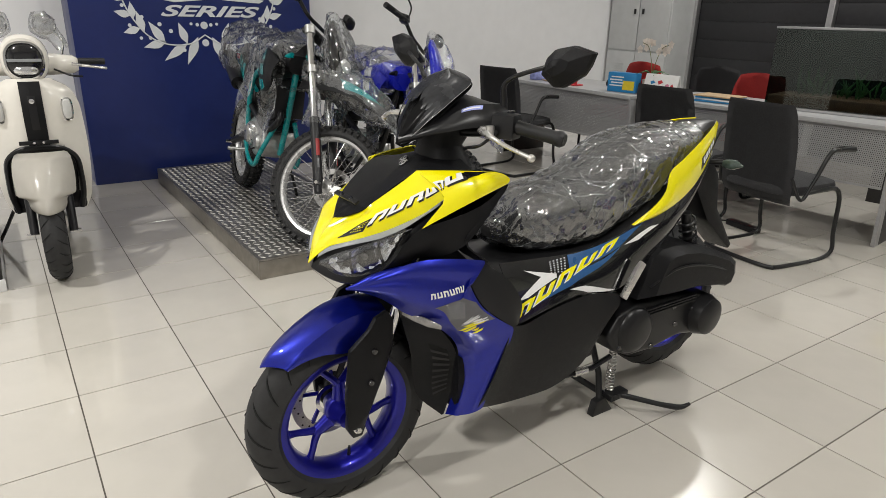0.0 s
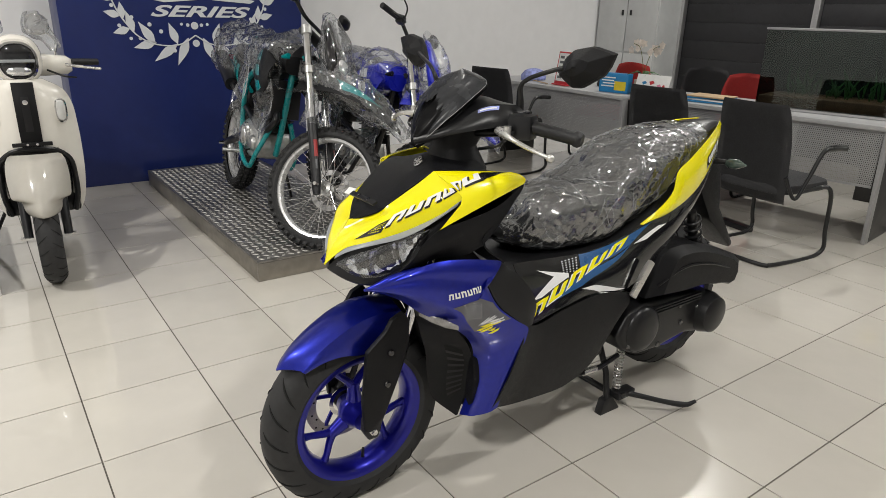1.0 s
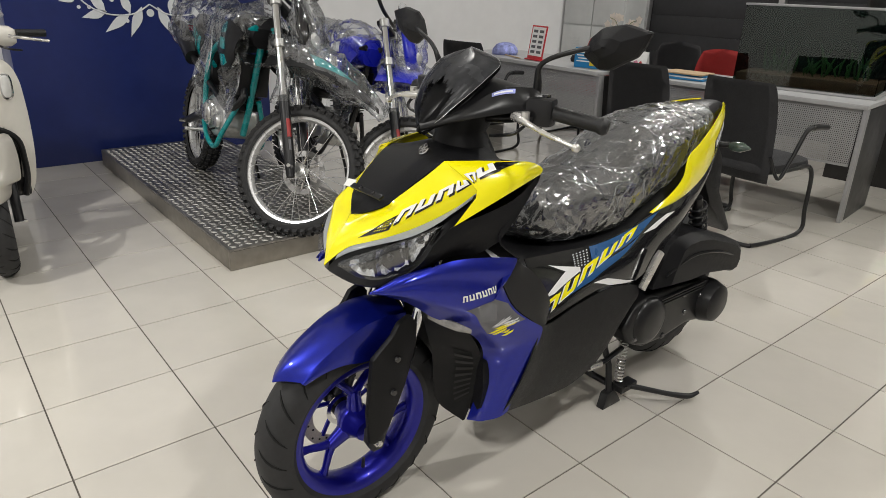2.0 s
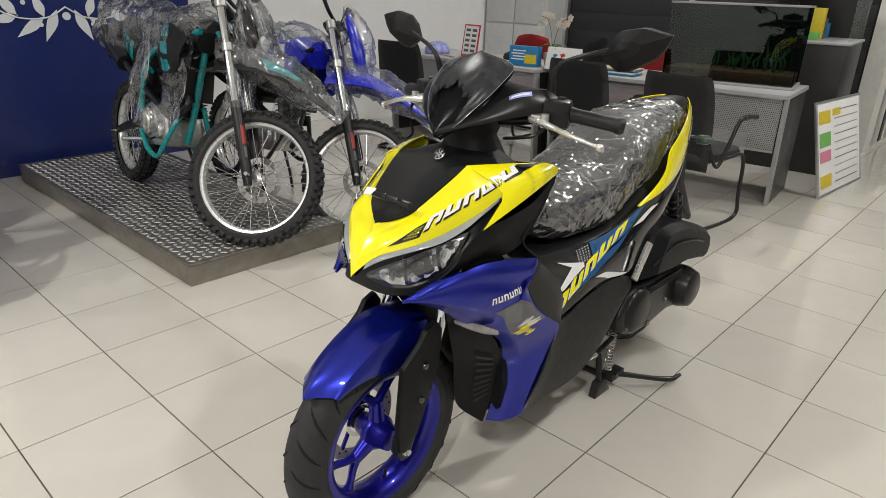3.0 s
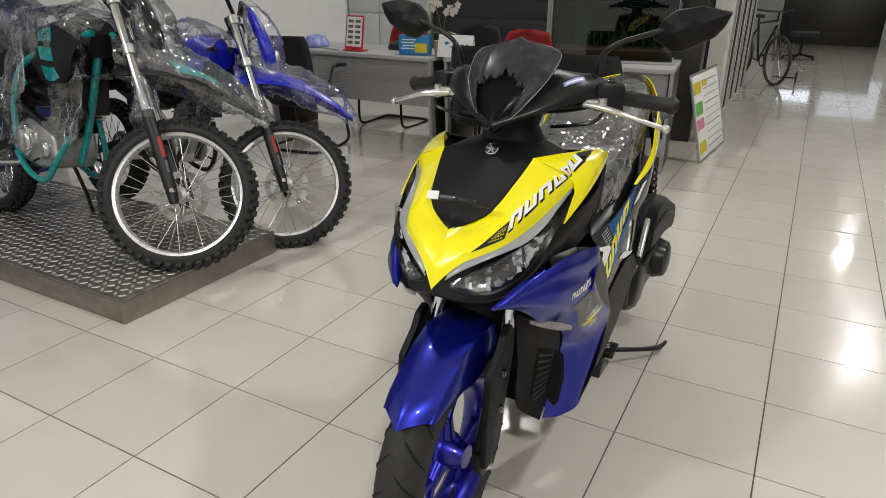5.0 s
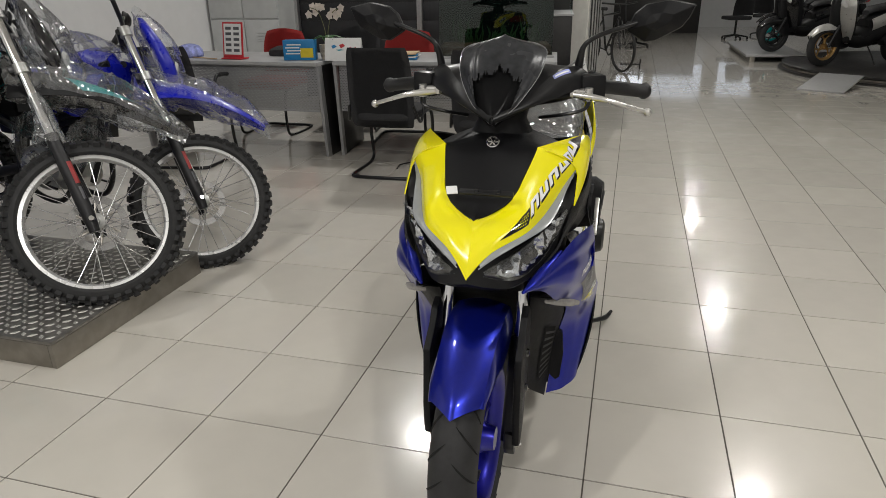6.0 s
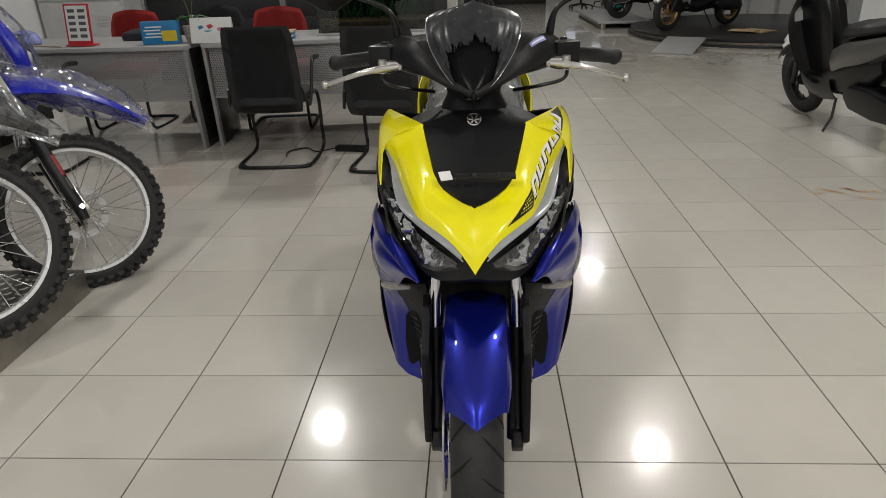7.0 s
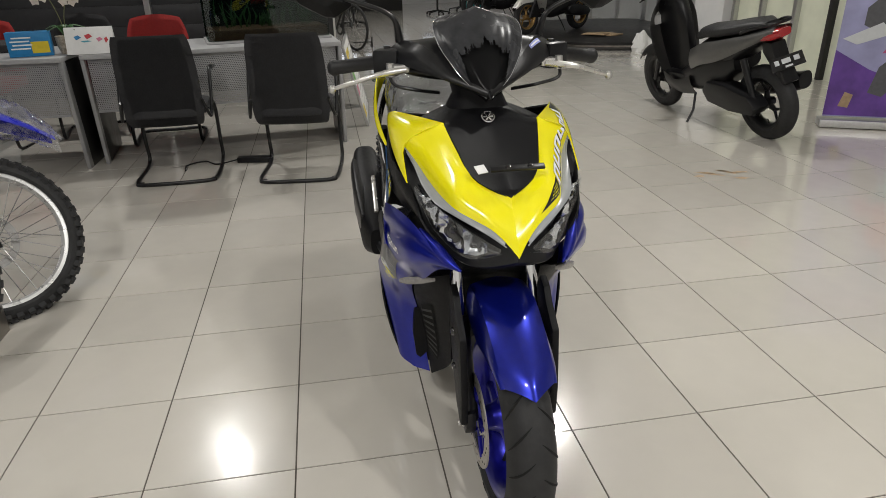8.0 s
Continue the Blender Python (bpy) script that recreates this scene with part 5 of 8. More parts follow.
    part("stand_foot", prism(bm_new(), [(0.885, 0.0), (0.90, 0.055), (0.94, 0.062), (0.985, 0.0)], 0.110, 0.140, 0.004), M_TUBE, cs)
    part("stand_bar", tube(bm_new(), [(0.955, -0.13, 0.060), (0.955, 0.13, 0.060)], 0.012, 10), M_TUBE, cs)
    part("kick_lever", tube(bm_new(), [(0.955, -0.12, 0.072), (1.02, -0.18, 0.060), (1.12, -0.262, 0.036), (1.165, -0.290, 0.030), (1.190, -0.305, 0.044)], [0.010, 0.010, 0.009, 0.011, 0.006], 10, 18), M_TUBE, cs)
    part("lever_bracket", box(bm_new(), (0.985, -0.145, 0.066), (0.085, 0.04, 0.024), 0.004, None), M_TUBE, cs)
    p, q = Vector((0.965, -0.13, 0.235)), Vector((0.965, -0.13, 0.085))
    part("stand_spring", tube(bm_new(), [p + (q - p) * u + 0.0135 * Vector((math.cos(u * 75), math.sin(u * 75), 0)) for u in np.linspace(0, 1, 150)], 0.0026, 6), M_SILVER, cs, "silver coil spring")
    part("side_stand", tube(bm_new(), [(0.73, -0.14, 0.215), (0.84, -0.150, 0.215), (0.925, -0.150, 0.235)], 0.009, 8), M_TUBE, sc)
    part("side_stand_sleeve", tube(bm_new(), [(0.765, -0.143, 0.214), (0.82, -0.148, 0.213)], 0.0125, 10), M_SILVER, sc)
    return sc


sport_scooter(pose(-0.617, 0.266, 0))


# ---- platform with its checker plate ----
PX0, PX1, PY0, PY1, PH = -0.29, 0.60, 1.91, 4.27, 0.11
plat = thing("display_platform", pose(0, 0, 0), "low display platform with worn steel checker plate top and steel sides", "platform")
part("deck", box(bm_new(), ((PX0 + PX1) / 2, (PY0 + PY1) / 2, PH - 0.006), (PX1 - PX0, PY1 - PY0, 0.012), 0.002), M_PLATE, plat, "steel checker plate deck")
for lo, hi in (((PX0, PY0, 0), (PX1, PY0 + 0.02, PH - 0.013)), ((PX0, PY1 - 0.02, 0), (PX1, PY1, PH - 0.013)), ((PX0, PY0 + 0.021, 0), (PX0 + 0.02, PY1 - 0.021, PH - 0.013)), ((PX1 - 0.02, PY0 + 0.021, 0), (PX1, PY1 - 0.021, PH - 0.013))):
    lo, hi = np.array(lo), np.array(hi)
    part("side_strip", box(bm_new(), tuple((lo + hi) / 2), tuple(hi - lo), 0.002), M_STEELEDGE, plat, "stained bare steel strip")
bm = bm_new()
verts, faces = [], []
LP = 0.0405
for i in range(int((PX1 - PX0 - 0.02) / LP)):
    for j in range(int((PY1 - PY0 - 0.03) / LP)):
        cx, cy = PX0 + 0.03 + i * LP, PY0 + 0.03 + j * LP
        a = radians(45 if (i + j) % 2 else 135)
        c, s = math.cos(a), math.sin(a)
        b = len(verts)
        for u, v, z in ((-0.0185, 0, 0), (0, -0.0090, 0), (0.0185, 0, 0), (0, 0.0090, 0), (-0.0135, 0, 0.0028), (0, -0.0060, 0.0028), (0.0135, 0, 0.0028), (0, 0.0060, 0.0028)):
            verts.append((cx + u * c - v * s, cy + u * s + v * c, PH + z))
        faces += [(b + 4, b + 5, b + 6, b + 7)] + [(b + q, b + (q + 1) % 4, b + 4 + (q + 1) % 4, b + 4 + q) for q in range(4)]
me = bpy.data.meshes.new("checker_relief")
me.from_pydata(verts, [], faces)
me.materials.append(M_PLATELUG)
lug = tagged(new("checker_relief", me), "raised worn lugs", kind="stuff")
lug.parent = plat

# ---- wreath and word on the navy panel ----
WY = BLUE_Y - 0.003
wr = thing("wall_emblem", pose(0, 0, 0), "silver-white laurel wreath and word on the navy panel", "wall sign")


def leaf(bm, base, tip, wd):
    """A pointed leaf from its stalk to its tip."""
    (x, z), d = base, np.subtract(tip, base)
    n = np.array((-d[1], d[0])) / np.linalg.norm(d) * wd
    pts = [(0, 0.03), (0.12, 0.20), (0.28, 0.44), (0.42, 0.5), (0.60, 0.40), (0.80, 0.20), (1, 0), (0.80, -0.20), (0.60, -0.40), (0.42, -0.5), (0.28, -0.44), (0.12, -0.20), (0, -0.03)]
    prism(bm, [(x + d[0] * u + n[0] * v, z + d[1] * u + n[1] * v) for u, v in pts], WY, WY - 0.003, 0.0)


cxw = 0.205
STEM = [(0.0, 1.108), (0.10, 1.048), (0.21, 1.032), (0.335, 1.053), (0.43, 1.112), (0.49, 1.188), (0.54, 1.274), (0.573, 1.37), (0.585, 1.48), (0.57, 1.60)]
LEAVES = [((0.056, 1.09), (0.153, 0.885), 0.068), ((0.142, 1.044), (0.322, 0.917), 0.066), ((0.296, 1.057), (0.46, 1.017), 0.062), ((0.47, 1.155), (0.589, 1.122), 0.056), ((0.525, 1.244), (0.637, 1.273), 0.054), ((0.14, 1.045), (0.193, 1.20), 0.062), ((0.303, 1.050), (0.409, 1.205), 0.066),
          ((0.444, 1.13), (0.487, 1.279), 0.058), ((0.51, 1.222), (0.52, 1.342), 0.052), ((0.565, 1.35), (0.67, 1.40), 0.052), ((0.565, 1.35), (0.545, 1.46), 0.05), ((0.584, 1.46), (0.675, 1.52), 0.05), ((0.584, 1.46), (0.535, 1.56), 0.05)]
BERRIES = [(0.166, 0.995, 0.014), (0.253, 1.136, 0.015), (0.330, 1.185, 0.015), (0.385, 1.028, 0.014), (0.405, 1.085, 0.013), (0.45, 1.235, 0.013), (0.54, 1.176, 0.013), (0.576, 1.315, 0.013), (0.47, 1.085, 0.012), (0.052, 1.184, 0.013), (0.098, 1.190, 0.011)]
for s in (-1, 1):
    part("wreath_stem", tube(bm_new(), [(cxw + s * x, WY - 0.002, z) for x, z in STEM], 0.0055, 6, 50), M_DECALWHITE, wr)
    for (bx_, bz), (tx_, tz), wd in LEAVES:
        part("wreath_leaf", (lambda b: (leaf(b, (cxw + s * bx_, bz), (cxw + s * tx_, tz), wd), b)[1])(bm_new()), M_DECALWHITE, wr)
    for x, z, r in BERRIES + ([(0.0, 1.049, 0.027), (0.0, 1.180, 0.028)] if s > 0 else []):
        part("wreath_berry", lathe(bm_new(), [(0, 0.002), (r, 0.002), (r, 0), (0, 0)], pose(cxw + s * x, WY, z, 90, 0, 0), 16), M_DECALWHITE, wr)
txt = bpy.data.curves.new("series", "FONT")
txt.body, txt.size, txt.extrude, txt.shear, txt.align_x = "SERIES", 0.150, 0.0015, 0.35, "CENTER"
txt.offset, txt.space_character = 0.004, 1.0
tmp = new("series", txt)
bpy.context.view_layer.update()
me = bpy.data.meshes.new_from_object(tmp.evaluated_get(bpy.context.evaluated_depsgraph_get()))
bpy.data.objects.remove(tmp)
me.transform(Matrix.Diagonal((1.74, 0.74, 1, 1)))
me.transform(pose(0.245, WY - 0.002, 1.246, 90, 0, 0))
me.materials.append(M_DECALWHITE)
tx = tagged(new("lettering", me), "silver-white slanted word SERIES")
tx.parent = wr
for pts in ([(-0.10, 1.362), (0.20, 1.395), (0.26, 1.43), (0.34, 1.43), (0.31, 1.375), (0.0, 1.345)], [(0.36, 1.37), (0.66, 1.352), (0.70, 1.375), (0.42, 1.41), (0.44, 1.45), (0.38, 1.45)], [(0.16, 1.45), (0.24, 1.45), (0.30, 1.60), (0.22, 1.60)], [(0.42, 1.47), (0.50, 1.47), (0.56, 1.60), (0.48, 1.60)]):
    part("emblem_shape", prism(bm_new(), pts, WY, WY - 0.003, 0.0), M_DECALWHITE, wr)


# ---- dirt bikes ----
def spoke_wheel(name, x, z, r, rim, half, parent, at0=None, disc=True, knobs=True):
    at = (at0 or Matrix()) @ side_on(x, 0, z)
    bm = lathe(bm_new(), [(rim - 0.012, -half * 0.5), (rim + 0.006, -half * 0.58), (rim + 0.006, half * 0.58), (rim - 0.012, half * 0.5), (rim - 0.020, half * 0.2), (rim - 0.020, -half * 0.2)], at, 64, closed=True)
    w = part(name, bm, M_RIMWHITE, parent, "bright alloy spoked wheel")
    bm = lathe(bm_new(), tyre_profile(r - 0.012, rim, half), at, 64)
    if knobs:
        n = 46
        for k in range(n):
            for row, (wy, lift) in enumerate(((-0.78, 0.62), (-0.30, 0.97), (0.30, 0.97), (0.78, 0.62))):
                a = 2 * math.pi * (k + (0.5 if row in (1, 2) else 0)) / n
                crown = 1 - abs(wy) ** 2.6
                rr = rim + 0.012 + (r - 0.012 - rim - 0.012) * crown ** 0.55
                c = at @ Matrix.Rotation(a, 4, "Z") @ Matrix.Translation((rr + 0.002, 0, wy * half)) @ Matrix.Rotation(math.atan2(wy, 1) * 0.9, 4, "Y").inverted()
                vs = [bm.verts.new(c @ Vector((u * 0.011 + 0.002, v * 0.012, t * 0.010))) for u in (-1, 1) for v in (-1, 1) for t in (-1, 1)]
                for f in ((4, 5, 7, 6), (0, 1, 5, 4), (2, 6, 7, 3), (0, 4, 6, 2), (1, 3, 7, 5)):
                    bm.faces.new([vs[i] for i in f])
    part("tyre", bm, M_RUBBER, w, "black knobbly off-road tyre")
    part("hub", lathe(bm_new(), [(0, -0.05), (0.016, -0.05), (0.018, -0.035), (0.036, -0.03), (0.036, -0.024), (0.022, -0.018), (0.022, 0.018), (0.036, 0.024), (0.036, 0.03), (0.018, 0.035), (0.016, 0.05), (0, 0.05)], at, 24), M_CASTALU, w)
    base = None
    ns = 32
    for k in range(ns):
        a = 2 * math.pi * k / ns
        s = 1 if k % 2 else -1
        da = 0.42 * (1 if (k // 2) % 2 else -1)
        p = at @ Vector((0.034 * math.cos(a + da * 2.2), 0.034 * math.sin(a + da * 2.2), s * 0.027))
        q = at @ Vector(((rim - 0.014) * math.cos(a), (rim - 0.014) * math.sin(a), s * 0.006))
        ln = (q - p).length
        if base is None:
            base = part("spoke", tube(bm_new(), [(0, 0, 0), (0, 0, 1)], 0.0019, 6), M_SPOKE, w)
            base.matrix_basis = along(p, q) @ Matrix.Diagonal((1, 1, ln, 1))
        else:
            shared("spoke", base, along(p, q) @ Matrix.Diagonal((1, 1, ln, 1)), w)
    if disc:
        dm = (at0 or Matrix()) @ side_on(x, -0.052, z)
        prof = [(0.115, -0.0018), (0.115, 0.0018), (0.085, 0.0018), (0.085, -0.0018)]
        part("brake_disc", lathe(bm_new(), prof, dm, 40, closed=True), M_DISCDARK, w)
        for k in range(6):
            bm = bm_new()
            a = 2 * math.pi * k / 6
            tube(bm, [dm @ Vector((0.03 * math.cos(a), 0.03 * math.sin(a), 0)), dm @ Vector((0.09 * math.cos(a + 0.3), 0.09 * math.sin(a + 0.3), 0))], 0.005, 6)
            part("carrier_arm", bm, M_DISC, w)
    return w


def wrap_tube(bm, pts, radii, seed, amp=0.014, seg=52, n=60, flat=1.0):
    p = spline(pts, n)
    rr = np.interp(np.linspace(0, 1, n), np.linspace(0, 1, len(radii)), radii)
    t = np.gradient(p, axis=0)
    t /= np.linalg.norm(t, axis=1)[:, None]
    ref = np.array((0, 1.0, 0))
    rows = []
    for i in range(n):
        x = np.cross(t[i], ref)
        x /= np.linalg.norm(x) + 1e-9
        y = np.cross(t[i], x)
        rows.append([p[i] + rr[i] * (x * math.cos(a) + flat * y * math.sin(a)) for a in np.linspace(0, 2 * math.pi, seg + 1)])
    return rag(bm, rows, seed, amp)


def dirt_bike(at, trim, frame_mat, steer, label, seed):
    b = thing("dirt_bike", at, label, "motorcycle", "dirt bikes")
    FR, RR = 0.338, 0.312
    rake = radians(27)
    # everything that turns with the bars is built through st
    pivot = Vector((0.36, 0, 0.72))
    axis = Vector((math.sin(rake), 0, math.cos(rake)))
    st = Matrix.Translation(pivot) @ Matrix.Rotation(radians(steer), 4, axis) @ Matrix.Translation(-pivot)
    tp = lambda pts: [st @ Vector(p) for p in pts]
    spoke_wheel("front_wheel", 0, FR, FR, 0.274, 0.042, b, st)
    spoke_wheel("rear_wheel", 1.43, RR, RR, 0.238, 0.052, b)
    for s in (-1, 1):
        y = s * 0.098
        low = part("fork_lower", tube(bm_new(), tp([(-0.012, y, FR - 0.05), (0.02, y, FR + 0.02), (0.175, y, FR + 0.32)]), [0.020, 0.026, 0.027], 14), M_FORKBLACK, b, "black fork lower with red sticker")
        part("fork_tube", tube(bm_new(), tp([(0.170, y, FR + 0.31), (0.405, y, FR + 0.77)]), 0.0205, 14), M_CHROME, low, "chrome fork tube")
        part("fork_sticker", tube(bm_new(), tp([(0.076 - 0.012, y + s * 0.012, FR + 0.134), (0.118 - 0.012, y + s * 0.012, FR + 0.216)]), 0.0125, 12, caps=False), M_REDSTICK, low)
        part("fork_marking", tube(bm_new(), tp([(0.045 - 0.010, y + s * 0.013, FR + 0.075), (0.069 - 0.011, y + s * 0.013, FR + 0.122)]), 0.0100, 12, caps=False), M_DECALGREY, low)
        part("fork_clamp", tube(bm_new(), tp([(0.288, y, FR + 0.545), (0.305, y, FR + 0.58)]), 0.029, 14), M_CASTALU, low)
        part("fork_cap", tube(bm_new(), tp([(0.392, y, FR + 0.745), (0.412, y, FR + 0.785)]), 0.029, 14), M_CASTALU, low)
        part("axle_nut", tube(bm_new(), tp([(0, y, FR), (0, y + s * 0.045, FR)]), [0.012, 0.010], 8), M_CHROME, low)
    part("lower_clamp", box(bm_new(), (0, 0, 0), (0.06, 0.23, 0.035), 0.01, st @ pose(0.312, 0, FR + 0.562, 0, 27, 0)), M_FORKBLACK, b)
    part("upper_clamp", box(bm_new(), (0, 0, 0), (0.06, 0.23, 0.03), 0.01, st @ pose(0.415, 0, FR + 0.765, 0, 27, 0)), M_FORKBLACK, b)
    bars = part("handlebar", tube(bm_new(), tp([(0.52, -0.40, 1.215), (0.47, -0.25, 1.225), (0.43, -0.12, 1.17), (0.425, 0, 1.165), (0.43, 0.12, 1.17), (0.47, 0.25, 1.225), (0.52, 0.40, 1.215)]), 0.011, 10, 30), M_TUBE, b)
    for s in (-1, 1):
        part("grip", tube(bm_new(), tp([(0.478, s * 0.27, 1.223), (0.52, s * 0.40, 1.215)]), 0.017, 12), M_GRIP, bars)
        part("lever", tube(bm_new(), tp([(0.43, s * 0.24, 1.215), (0.42, s * 0.30, 1.205), (0.45, s * 0.40, 1.195)]), [0.009, 0.007, 0.006], 8, 10), M_TUBE, bars)
        part("switch_box", box(bm_new(), (0, 0, 0), (0.045, 0.05, 0.05), 0.008, st @ pose(0.462, s * 0.235, 1.222)), M_SATIN, bars)
        part("mirror_stem", tube(bm_new(), tp([(0.455, s * 0.21, 1.225), (0.455, s * 0.22, 1.30), (0.47, s * 0.28, 1.33)]), 0.005, 8, 10), M_TUBE, bars)
        part("mirror", loft(bm_new(), [[st @ Vector(q) for q in oval(0.47 + d, s * 0.345, 1.34, 0.062 * f, 0.038 * f, 16, 3)] for d, f in ((0.008, 0.96), (0.0, 1.0), (-0.02, 0.85), (-0.034, 0.4))]), M_SATIN, bars)
    # front mudguard, high and long
    mg = Sheet([(-0.27, 0, 0.765), (-0.15, 0, 0.835), (0.0, 0, 0.895), (0.15, 0, 0.925), (0.36, 0, 0.925)], [(-0.28, -0.030, 0.745), (-0.15, -0.066, 0.790), (0.0, -0.078, 0.825), (0.15, -0.085, 0.825), (0.34, -0.095, 0.78)], 0.012, (0, -0.3, 1))
    bm = bm_new()
    for s in (1, -1):
        mg.skin(bm, 22, 5, 0.003, s)
    bmesh.ops.transform(bm, matrix=st, verts=bm.verts[:])
    part("front_mudguard", bm, trim if trim is not M_TEAL else M_MATTE, b)
    if trim is M_TEAL:
        bm = mg.decal(bm_new(), [(0.25, 0.12), (0.75, 0.12), (0.62, 0.75), (0.40, 0.6)], 8, 3, 0.002, 1)
        mg.decal(bm, [(0.25, 0.12), (0.75, 0.12), (0.62, 0.75), (0.40, 0.6)], 8, 3, 0.002, -1)
        bmesh.ops.transform(bm, matrix=st, verts=bm.verts[:])
        part("mudguard_graphic", bm, M_TEAL, b)
    # head lamp mask
    bm = loft(bm_new(), [[st @ Vector(q) for q in oval(x, 0, z, rx, ry, 20, 2.6, axis="z")] for z, x, rx, ry in ((0.915, 0.19, 0.02, 0.05), (0.94, 0.19, 0.040, 0.085), (1.00, 0.215, 0.045, 0.105), (1.08, 0.26, 0.042, 0.10), (1.16, 0.315, 0.034, 0.075), (1.215, 0.35, 0.016, 0.035))])
    mask = part("lamp_mask", bm, trim if trim is not M_TEAL else M_GLOSSBLACK, b)
    part("lamp_lens", loft(bm_new(), [[st @ Vector(q) for q in oval(x, 0, 0.985, r, r * 0.8, 18)] for x, r in ((0.155, 0.02), (0.161, 0.045), (0.175, 0.055))]), M_CLEARLENS, mask)
    # body
    fr = part("frame", tube(bm_new(), [(0.44, 0, 0.95), (0.50, 0, 0.74), (0.57, 0, 0.52), (0.63, 0, 0.38)], 0.018, 12, 34), frame_mat, b, "painted steel tube frame")
    for s in (-1, 1):
        part("frame_tube", tube(bm_new(), [(0.42, s * 0.045, 0.97), (0.60, s * 0.12, 0.90), (0.88, s * 0.13, 0.78), (0.98, s * 0.12, 0.58), (0.98, s * 0.11, 0.39)], 0.016, 10, 26), frame_mat, fr)
        part("frame_tube", tube(bm_new(), [(0.90, s * 0.10, 0.72), (1.15, s * 0.10, 0.80), (1.42, s * 0.08, 0.87)], 0.012, 10, 14), frame_mat, fr)
        part("frame_tube", tube(bm_new(), [(0.56, s * 0.05, 0.58), (0.63, s * 0.12, 0.38), (0.70, s * 0.13, 0.295), (0.85, s * 0.13, 0.31), (0.98, s * 0.12, 0.39)], 0.014, 10, 20), frame_mat, fr)
        shroud = Sheet([(0.36, -0.13, 0.93), (0.50, -0.15, 0.985), (0.68, -0.12, 0.98), (0.86, -0.10, 0.93)], [(0.40, -0.15, 0.80), (0.50, -0.165, 0.72), (0.62, -0.15, 0.74), (0.84, -0.11, 0.84)], 0.02, (0, -1, 0))
        so = part("tank_shroud", shroud.skin(bm_new(), 16, 8, 0.003, s), M_MATTE if trim is M_TEAL else trim, b)
        for u in (0.0, 0.30, 0.60):
            part("shroud_stripe", shroud.decal(bm_new(), [(0.42 - 0.25 * u, 0.04 + u), (0.74 - 0.25 * u, 0.08 + u), (0.66 - 0.25 * u, 0.28 + u), (0.34 - 0.25 * u, 0.24 + u)], 3, 5, 0.002, s), M_TEAL if trim is M_TEAL else M_WHITEVINYL, so)
        sp = Sheet([(0.95, -0.11, 0.86), (1.15, -0.12, 0.885), (1.40, -0.09, 0.93)], [(0.98, -0.12, 0.70), (1.15, -0.13, 0.76), (1.36, -0.10, 0.86)], 0.012, (0, -1, 0))
        so = part("side_cover", sp.skin(bm_new(), 12, 6, 0.003, s), M_MATTE if trim is M_TEAL else trim, b)
        for u in (0.36, 0.56, 0.76):
            part("cover_stripe", sp.decal(bm_new(), [(u, 0.15), (u + 0.13, 0.15), (u + 0.08, 0.85), (u - 0.05, 0.85)], 3, 4, 0.002, s), trim if trim is M_TEAL else M_WHITEVINYL, so)
        part("rear_shock", tube(bm_new(), [(1.05, s * 0.0, 0.74), (1.12, s * 0.0, 0.46)], 0.028, 10), M_SATIN, b) if s > 0 else None
        part("foot_peg", tube(bm_new(), [(0.93, s * 0.13, 0.345), (0.93, s * 0.24, 0.345)], 0.012, 8), M_CASTALU, b)
        sw = part("swing_arm", tube(bm_new(), [(1.0, s * 0.085, 0.44), (1.2, s * 0.09, 0.39), (1.45, s * 0.095, RR)], [0.030, 0.027, 0.022], 12), M_FORKBLACK, b)
        part("axle_nut", tube(bm_new(), [(1.43, s * 0.085, RR), (1.43, s * 0.150, RR)], [0.014, 0.010], 10), M_CHROME, sw)
    bm = loft(bm_new(), [oval(x, 0, z, ry, rz, 20, 2.8) for x, z, ry, rz in ((0.42, 0.92, 0.06, 0.05), (0.52, 0.95, 0.12, 0.09), (0.70, 0.92, 0.12, 0.09), (0.86, 0.87, 0.09, 0.06))])
    part("fuel_tank", bm, M_MATTE if trim is M_TEAL else trim, b)
    bm = loft(bm_new(), [oval(x, 0, z, ry, rz, 18, 3.0) for x, z, ry, rz in ((0.62, 0.965, 0.05, 0.03), (0.75, 0.935, 0.09, 0.045), (0.95, 0.905, 0.11, 0.045), (1.2, 0.925, 0.11, 0.045), (1.42, 0.96, 0.08, 0.03))])
    part("seat", bm, M_SEAT, b)
    rf = Sheet([(1.20, 0, 0.93), (1.42, 0, 0.965), (1.62, 0, 0.965), (1.82, 0, 0.925)], [(1.20, -0.09, 0.87), (1.42, -0.10, 0.915), (1.62, -0.085, 0.915), (1.80, -0.05, 0.90)], 0.01, (0, -0.3, 1))
    bm = bm_new()
    for s in (1, -1):
        rf.skin(bm, 16, 5, 0.003, s)
    part("rear_mudguard", bm, M_MATTE if trim is M_TEAL else trim, b)
    part("tail_lamp", box(bm_new(), (1.80, 0, 0.885), (0.06, 0.08, 0.04), 0.012), M_LAMPRED, b)
    part("plate_holder", box(bm_new(), (1.76, 0, 0.79), (0.02, 0.13, 0.15), 0.006, None), M_SATIN, b)
    # engine
    eng = part("engine_case", prism(bm_new(), [(0.66, 0.40), (0.70, 0.345), (0.84, 0.33), (0.98, 0.36), (1.03, 0.44), (1.00, 0.53), (0.90, 0.565), (0.76, 0.55), (0.68, 0.50)], -0.105, 0.105, 0.022, seg=3), M_CASTALU, b, "cast aluminium engine")
